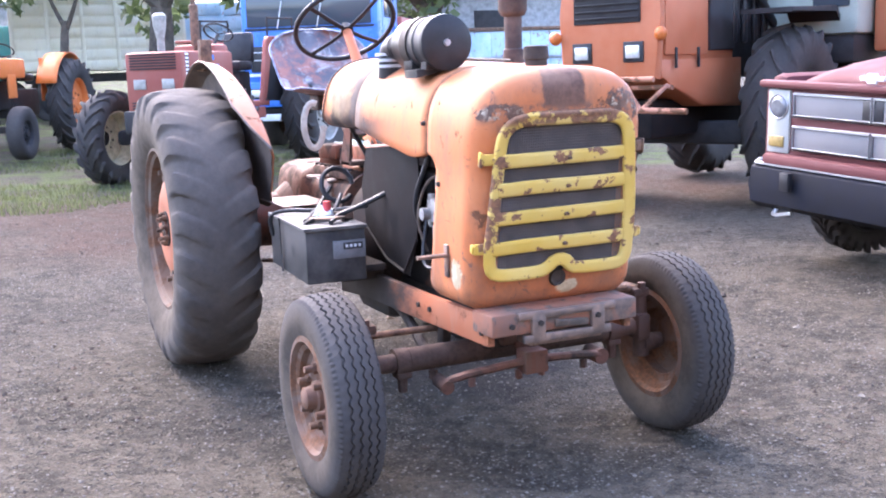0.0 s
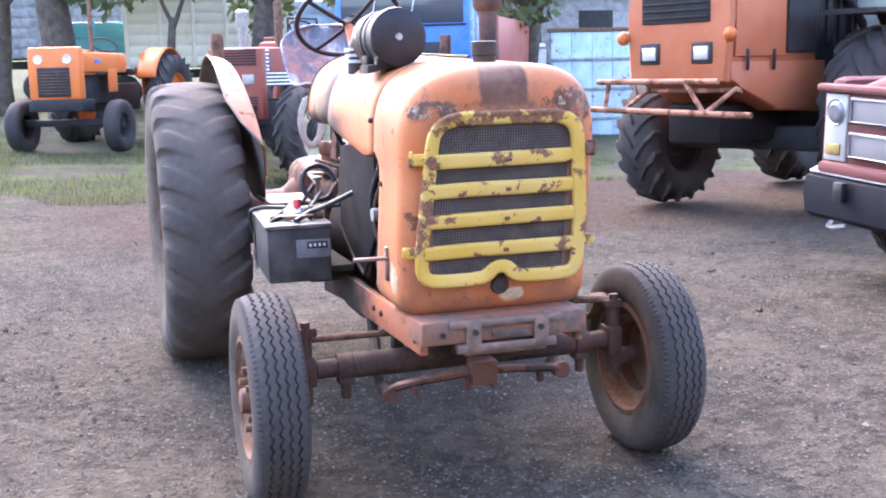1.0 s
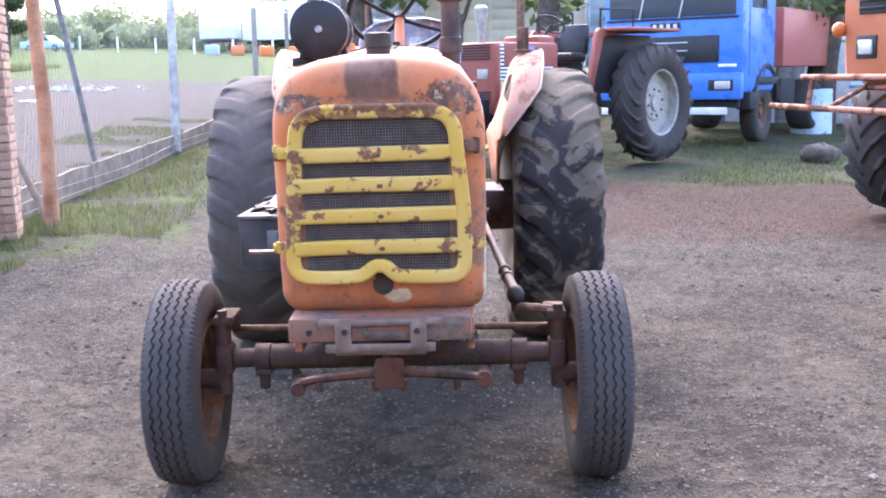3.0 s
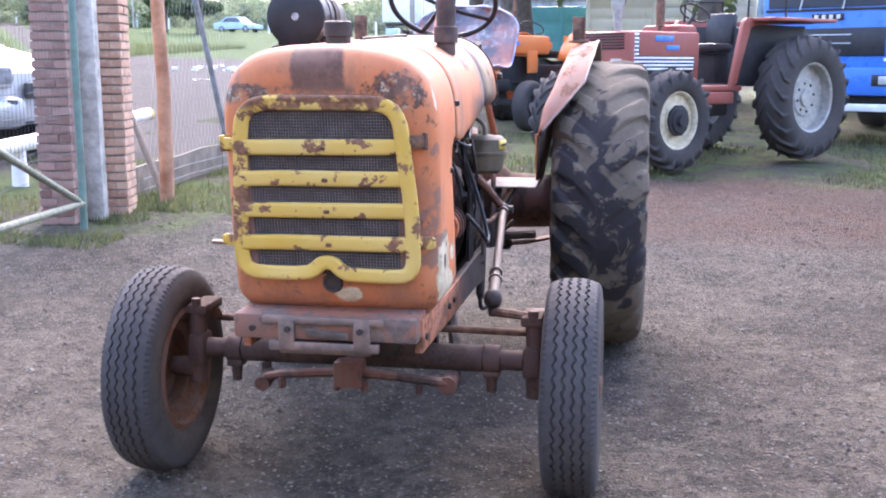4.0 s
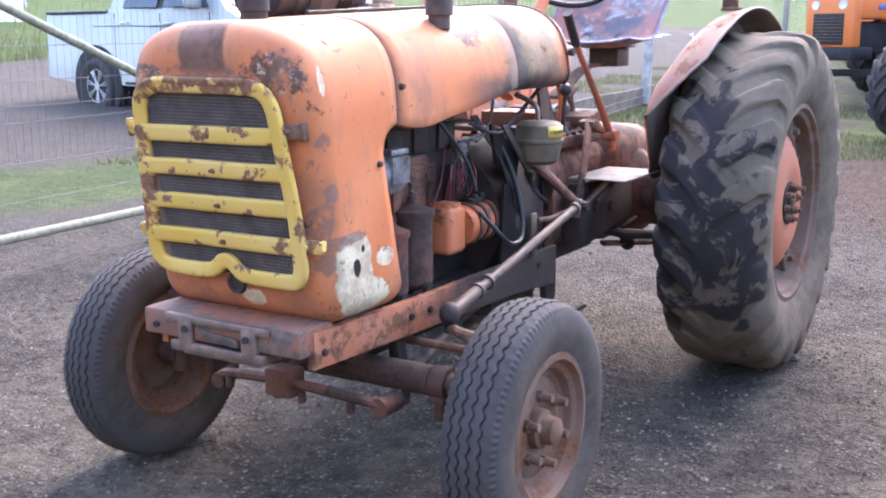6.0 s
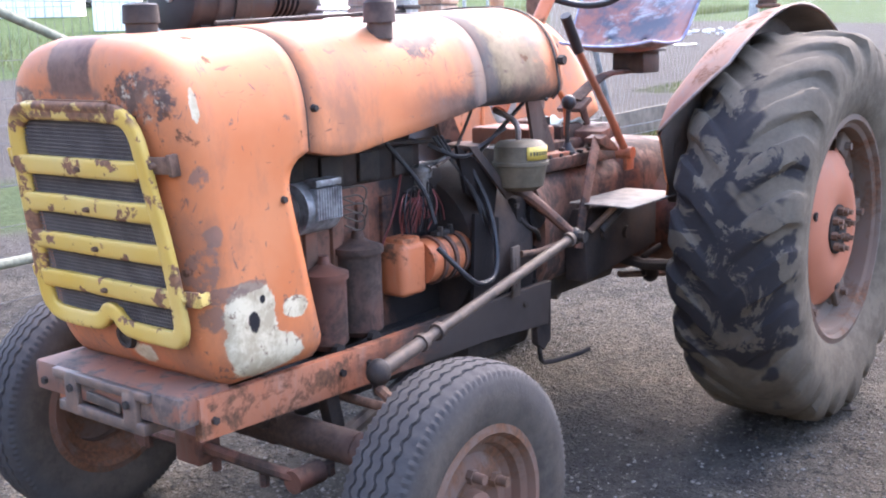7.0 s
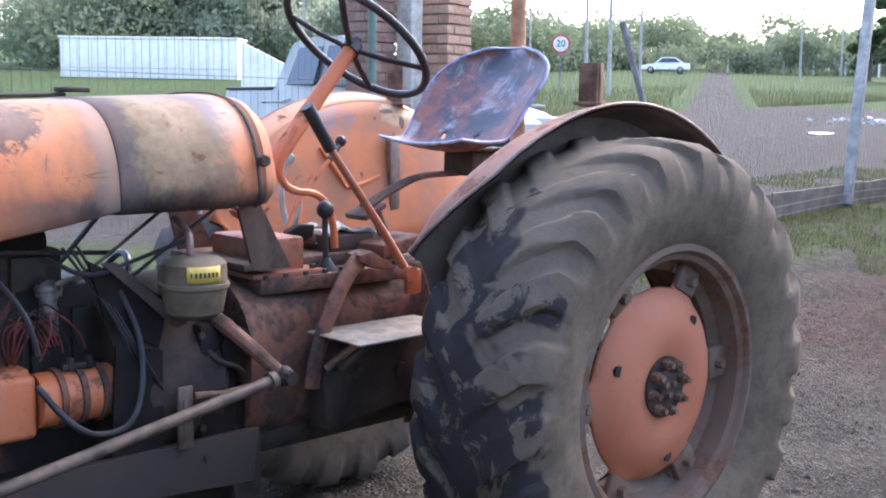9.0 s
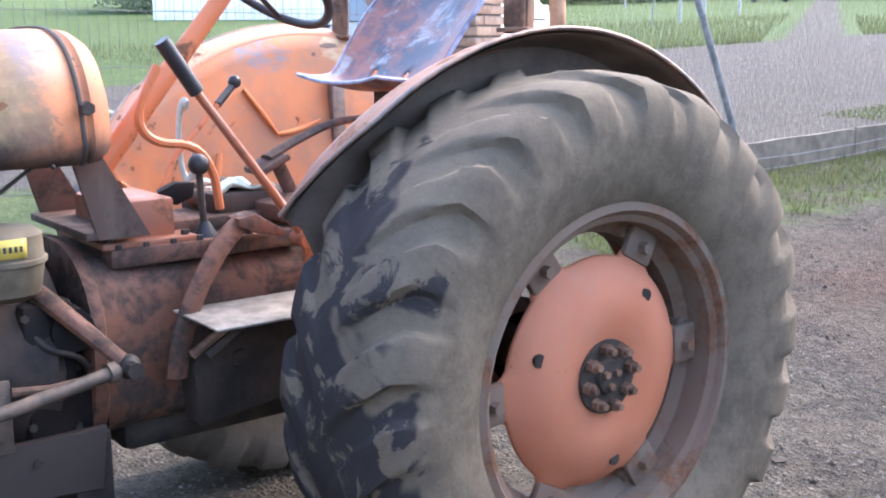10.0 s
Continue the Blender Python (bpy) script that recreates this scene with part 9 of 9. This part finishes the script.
tree(-31.7, 77.4, 9.0, 0.3, (0.2, 0), crown(8.6, 2.0, 1.6, 22, 7), 9000, "dark tree standing apart by the far road", 7)
tree(-35.2, 79.0, 5.0, 0.2, (0.1, 0), crown(4.8, 1.2, 1.0, 12, 9), 4000, "small dark tree by the far road", 9)

# woods along the skyline
rng = random.Random(11)
blobs = []
for k in range(150):
    f = k / 149
    ang = radians(94 + 62 * f)
    d = 105 + 30 * rng.random() - 45 * max(0.0, f - 0.45)
    x, y = d * math.cos(ang), d * math.sin(ang)
    hh = min(6.6, (2.4 + 3.6 * rng.random() ** 1.5) * (1.0 + 2.2 * max(0.0, f - 0.52) * 2))
    z = ground_z(x, y)
    for _ in range(3):
        s = hh * (0.28 + 0.18 * rng.random())
        blobs.append((x + rng.uniform(-4, 4), y + rng.uniform(-3, 3), z + hh * (0.18 + 0.62 * rng.random()), s * 1.3, s * 1.3, s * 0.85))
me = leaf_cloud(blobs, 230000, 0.24, 21, 0.6)
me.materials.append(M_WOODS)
tagged(new("woods", me), "band of woods on the skyline, leaves paled for haze", "trees", kind="stuff")
blobs = []
for k in range(30):
    ang = radians(142.5 + 11 * k / 29)
    d = 84 + 9 * rng.random()
    tall = 3.6 + 2.6 * math.sin(math.pi * k / 29)
    x, y = d * math.cos(ang), d * math.sin(ang)
    z = ground_z(x, y)
    for _ in range(8):
        s = 0.8 + 1.0 * rng.random()
        blobs.append((x + rng.uniform(-3, 3), y + rng.uniform(-3, 3), z + 0.8 + tall * rng.random(), s, s, s * 1.2))
me = leaf_cloud(blobs, 230000, 0.20, 31, 0.7)
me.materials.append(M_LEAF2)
tagged(new("willow_row", me), "willows behind the white shed, leaves paled for haze", "trees", kind="stuff")

# ---------------------------------------------------------------- grass and stones


def scatter_blades(name, label, n, seed, place, hmin, hmax):
    rng = np.random.RandomState(seed)
    pts = []
    while len(pts) < n:
        p = place(rng)
        if p is not None:
            pts.append(p)
    verts, faces = [], []
    for x, y in pts:
        z = ground_z(x, y) - 0.01
        h = hmin + (hmax - hmin) * rng.rand() ** 1.6
        a = rng.rand() * 6.28
        w = 0.004 + 0.006 * rng.rand() + h * 0.02
        lx, ly = (rng.rand(2) - 0.5) * h * 0.9
        i = len(verts)
        verts += [(x - w * math.cos(a), y - w * math.sin(a), z), (x + w * math.cos(a), y + w * math.sin(a), z), (x + lx, y + ly, z + h)]
        faces.append((i, i + 1, i + 2))
    me = bpy.data.meshes.new(name)
    me.from_pydata(verts, [], faces)
    me.materials.append(M_BLADE)
    return tagged(new(name, me), label, "grass", kind="stuff")


def clumpy(x, y, s=0.9, lim=0.05):
    return noise.noise((x * s, y * s, 5.0)) > lim


def by_fence(rng):
    y = 6.2 + 15 * rng.rand() ** 1.5
    x = -3.85 + 1.5 * rng.rand() ** 1.6
    return (x, y) if clumpy(x, y, 0.8, -0.15) else None


def back_strip(rng):
    x, y = -3.5 + 10.5 * rng.rand(), 9.3 + 9 * rng.rand() ** 1.3
    return (x, y) if clumpy(x, y, 0.5, 0.0) and (x < 0.3 or y > 10.3 + 0.5 * noise.noise((x, y, 1))) else None


def gate_foot(rng):
    x, y = -4.6 + 1.5 * rng.rand(), 4.4 + 3.0 * rng.rand()
    return (x, y) if clumpy(x, y, 1.2, -0.05) else None


def road_verge(rng):
    x, y = -6.6 + 2.2 * rng.rand(), 5.0 + 16 * rng.rand()
    return (x, y) if clumpy(x, y, 0.6, 0.0) else None


scatter_blades("grass", "rough grass along the board fence", 8000, 1, by_fence, 0.02, 0.12)
scatter_blades("grass", "patchy grass round the parked machines", 16000, 2, back_strip, 0.02, 0.11)


def meadow_edge(rng):
    x, y = -18.9 - 14 * rng.rand() ** 2, 12 + 40 * rng.rand()
    return None if abs(0.84 * x + 0.54 * y - 2.2) < 1.6 else (x, y)


scatter_blades("meadow_grass", "tall meadow grass beyond the gravel road", 16000, 8, meadow_edge, 0.10, 0.42)
scatter_blades("grass", "weeds at the foot of the gate pillars", 4000, 3, gate_foot, 0.015, 0.085)
scatter_blades("grass", "grass verge of the road outside", 9000, 4, road_verge, 0.02, 0.10)

def stone_mat():
    m, nt, b = nodes_of("mixed_gravel", 0.9)
    geo = nt.nodes.new("ShaderNodeNewGeometry")
    f = geo.outputs["Random Per Island"]
    col = mix(nt, ramp(nt, f, 0.0, 0.8), (0.045, 0.039, 0.034), (0.165, 0.147, 0.122))
    col = mix(nt, ramp(nt, f, 0.97, 1.0, 0.0, 0.6), col, (0.28, 0.26, 0.23))
    nt.links.new(col, b.inputs["Base Color"])
    return m


rng = np.random.RandomState(5)
octa = np.array([(1, 0, 0), (-1, 0, 0), (0, 1, 0), (0, -1, 0), (0, 0, 1), (0, 0, -1)], float)
ofac = np.array([(0, 2, 4), (2, 1, 4), (1, 3, 4), (3, 0, 4), (2, 0, 5), (1, 2, 5), (3, 1, 5), (0, 3, 5)])
N = 64000
px = np.where(np.arange(N) < 52000, -3.4 + 7.4 * rng.rand(N), -3.0 + 8.5 * rng.rand(N))
py = np.where(np.arange(N) < 52000, -2.8 + 8.6 * rng.rand(N), 5.0 + 5.0 * rng.rand(N))
size = 0.0028 + 0.0080 * rng.rand(N) ** 3.2
size *= np.where(rng.rand(N) < 0.003, 2.2, 1.0)
shape = octa[None] * size[:, None, None] * (0.65 + 0.7 * rng.rand(N, 6))[:, :, None]
ang = rng.rand(N) * 6.28
ca, sa = np.cos(ang)[:, None], np.sin(ang)[:, None]
sx, sy, sz = shape[:, :, 0] * ca - shape[:, :, 1] * sa, shape[:, :, 0] * sa + shape[:, :, 1] * ca, shape[:, :, 2] * 0.6
gz = np.array([ground_z(a, b) for a, b in zip(px, py)])
verts = np.stack([sx + px[:, None], sy + py[:, None], sz + (gz - 0.002 + size * 0.1)[:, None]], axis=2).reshape(-1, 3)
faces = (ofac[None] + 6 * np.arange(N)[:, None, None]).reshape(-1, 3)
me = bpy.data.meshes.new("gravel")
me.from_pydata(verts.tolist(), [], faces.tolist())
me.materials.append(stone_mat())
tagged(new("gravel", me), "loose grey gravel stones on the yard", "gravel", kind="stuff")

# crumbled soil clods lying between the stones
N = 9000
px, py = -3.6 + 8.6 * rng.rand(N), -2.6 + 12.0 * rng.rand(N)
keep = np.array([noise.noise((a * 0.9, b * 0.9, 9.0)) + 0.35 * noise.noise((a * 3.1, b * 3.1, 4.0)) > 0.02 for a, b in zip(px, py)])
px, py = px[keep], py[keep]
N = len(px)
size = 0.006 + 0.016 * rng.rand(N) ** 3.0
size *= np.where(rng.rand(N) < 0.012, 2.0, 1.0)
shape = octa[None] * size[:, None, None] * (0.6 + 0.8 * rng.rand(N, 6))[:, :, None]
ang = rng.rand(N) * 6.28
ca, sa = np.cos(ang)[:, None], np.sin(ang)[:, None]
sx, sy, sz = shape[:, :, 0] * ca - shape[:, :, 1] * sa, shape[:, :, 0] * sa + shape[:, :, 1] * ca, shape[:, :, 2] * 0.5
gz = np.array([ground_z(a, b) for a, b in zip(px, py)])
verts = np.stack([sx + px[:, None], sy + py[:, None], sz + (gz - 0.003 + size * 0.15)[:, None]], axis=2).reshape(-1, 3)
faces = (ofac[None] + 6 * np.arange(N)[:, None, None]).reshape(-1, 3)
me = bpy.data.meshes.new("soil_clods")
me.from_pydata(verts.tolist(), [], faces.tolist())
me.materials.append(plain("crumbled_brown_soil", (0.062, 0.048, 0.037), 0.95, 0, 0.4, 3.0, 0.5, (0.12, 0.09, 0.068)))
tagged(new("soil_clods", me), "crumbled brown soil clods on the gravel", "soil", kind="stuff")

# ---------------------------------------------------------------- bricks of the gate pillars
BL, BH, BD, JT = 0.160, 0.060, 0.10, 0.018
variants, halfs = {}, {}
for mat in (M_BRICK, M_BRICK_PALE):
    variants[mat.name], halfs[mat.name] = [], []
    for v_ in range(5):
        g = Geo()
        g.box((0, 0, 0), (BL if v_ < 3 else BD, BD, BH))
        for v in g.bm.verts:
            v.co += noise.noise_vector(v.co * 30 + Vector((v_ * 3.3, 0, 0))) * 0.004
        (variants if v_ < 3 else halfs)[mat.name].append(finish(g, "brick", mat))
rnd = random.Random(3)
for core, w, mat in ((pillar_a, PILLAR, M_BRICK), (pillar_b, 0.34, M_BRICK_PALE)):
    for c in range(46):
        z = 0.05 + (BH + JT) * c + BH / 2
        if z > 2.72:
            break
        turn = 90 * (c % 2)
        m0 = Matrix.Rotation(radians(turn), 4, "Z")
        off = w / 2 - BD / 2
        k_ = (w - 0.006) / 2 / BL      # two bricks to a face
        spots = [(-w / 4, -off, 0), (w / 4, -off, 0), (-w / 4, off, 0), (w / 4, off, 0), (-off, 0, 90), (off, 0, 90)]
        for i, (bx0, by0, r0) in enumerate(spots):
            ob = new("brick", rnd.choice((halfs if i > 3 else variants)[mat.name]))
            ob.parent = core
            ob.matrix_basis = m0 @ pose(bx0 + rnd.uniform(-0.003, 0.003), by0 + rnd.uniform(-0.005, 0.003), z, 0, 0, r0 + rnd.uniform(-0.8, 0.8)) @ Matrix.Diagonal((k_ if i < 4 else max(0.3, (w - 2 * BD) / BD), 1, 1, 1))

# ---------------------------------------------------------------- small fittings round the engine
for k in range(7):
    g = Geo()
    u = 0.02 * k
    g.tube([(0.235, 0.90 + u, 0.925), (0.265 - 0.008 * (k % 3), 0.85 + 1.6 * u, 1.0 + 0.015 * (k % 2)), (0.225, 0.93 + u, 1.06 + 0.012 * (k % 3)), (0.20, 1.02 + u, 0.985 + 0.02 * (k % 2)), (0.19, 1.04 + u, 0.93)], 0.0028, 5, smooth=2)
    part("wire", g, (M_WIRE_RED, M_BLACK, M_PITCH)[k % 3], engine)
g = Geo()
g.tube([(0.32, 1.40, 0.79), (0.335, 1.48, 0.785), (0.355, 1.62, 0.80)], 0.011, 8)
part("cross_pipe", g, M_RUST, engine, "rusty pipe behind the steering link")
g = Geo()
g.box((0.315, 1.375, 0.735), (0.012, 0.045, 0.17), bevel=0.004)
g.box((0.322, 1.375, 0.735), (0.006, 0.018, 0.10), bevel=0.002)
part("slotted_bracket", g, M_ROD, engine)
g = Geo()
for k in range(8):
    hexa(g, (0.152, 0.50 + 0.11 * k, 0.60), (1, 0, 0), 0.010, 0.010)
part("pan_bolt", g, M_RUST, engine)
g = Geo()
g.tube([(0.10, 1.45, 1.28), (0.16, 1.34, 1.235), (0.24, 1.15, 1.14), (0.245, 1.06, 1.115)], 0.0055, 6, smooth=2)
part("tank_pipe", g, M_ROD, engine)
for k in range(3):
    g = Geo()
    g.tube([(0.20, 1.10 + 0.02 * k, 1.20), (0.285 + 0.01 * k, 1.20 + 0.03 * k, 1.02 - 0.05 * k), (0.275, 1.27 + 0.04 * k, 0.86 - 0.04 * k)], 0.0045, 6, smooth=2)
    part("cable", g, M_BLACK, engine)
g = Geo()   # sloping black stay beside the canister
g.plate([(1.16, 1.165), (1.20, 1.165), (1.40, 0.985), (1.365, 0.975)], 0.010, "X", 0.285)
part("stay_strap", g, M_DARK_CAST, engine)
for s in (-1, 1):
    g = Geo()
    g.tube([(s * 0.24, 2.22, 0.555), (s * 0.40, 2.52, 0.525), (s * 0.50, 2.86, 0.50)], 0.024, 8, 0.5)
    part("link_arm", g, M_RUST, gear, "rusty lower link arm")
g = Geo()
g.tube([(0.30, 2.30, 0.545), (0.30, 2.30, 0.62), (0.345, 2.36, 0.66)], 0.012, 8)
g.ball((0.31, 2.34, 0.545), 0.035)
part("link_joint", g, M_DARK_CAST, gear)
# right-hand side
g = Geo()
g.tube([(-0.33 + 0.075 * math.cos(a), 1.50 + 0.03 * math.sin(a), 1.02 + 0.075 * math.sin(a)) for a in [radians(20 * k) for k in range(17)]], 0.012, 8)
part("hose_loop", g, M_BLACK, engine, "looped black hose")
g = Geo()
g.tube([(-0.24, 0.52, 1.14), (-0.28, 0.60, 1.10), (-0.30, 0.66, 0.95), (-0.27, 0.62, 0.82)], 0.006, 6, smooth=2)
part("fuel_pipe", g, M_ROD, engine)
g = Geo()
g.cyl((-0.33, 0.53, 0.985), (-0.26, 0.53, 0.985), 0.024, seg=12)
g.cyl((-0.285, 0.53, 0.94), (-0.285, 0.53, 1.06), 0.014, seg=10)
part("tap", g, M_ALU, engine, "small grey metal tap")
g = Geo()   # strap and seam on the battery box
g.box((-0.632, 1.20, 0.775), (0.006, 0.022, 0.23), (0, 0, -3), 0.001)
part("box_strap", g, M_BLACK, bat)
g = Geo()
g.tube([(-0.60, 1.15, 0.912), (-0.52, 1.28, 0.93), (-0.46, 1.42, 0.915), (-0.40, 1.55, 0.93), (-0.33, 1.60, 1.0)], 0.012, 8, smooth=2)
part("starter_cable", g, M_BLACK, bat, "thick black starter cable")
g = Geo()
g.tube([(-0.45, 1.10, 0.912), (-0.40, 1.22, 0.925), (-0.45, 1.34, 0.915)], 0.009, 8, smooth=2)
part("earth_lead", g, M_DARK_CAST, bat)

# near-black fittings filling the dark gap between the engine and the gearbox
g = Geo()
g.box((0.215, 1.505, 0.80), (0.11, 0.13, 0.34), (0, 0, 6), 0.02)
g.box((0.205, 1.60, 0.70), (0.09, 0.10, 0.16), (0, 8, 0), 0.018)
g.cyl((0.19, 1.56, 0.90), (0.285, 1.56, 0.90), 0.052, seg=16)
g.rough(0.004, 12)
part("clutch_casting", g, M_PITCH, gear, "near-black clutch casting")
for y, z in ((1.455, 0.94), (1.555, 0.94), (1.455, 0.68), (1.56, 0.66), (1.60, 0.76)):
    g = Geo()
    hexa(g, (0.262, y, z), (1, 0, 0), 0.010, 0.012)
    part("casting_bolt", g, M_OILY, gear)
g = Geo()
g.tube([(0.262, 1.47, 0.90), (0.285, 1.50, 0.86), (0.28, 1.56, 0.84), (0.262, 1.60, 0.80)], 0.008, 8, smooth=2)
part("oil_pipe", g, M_OILY, gear)
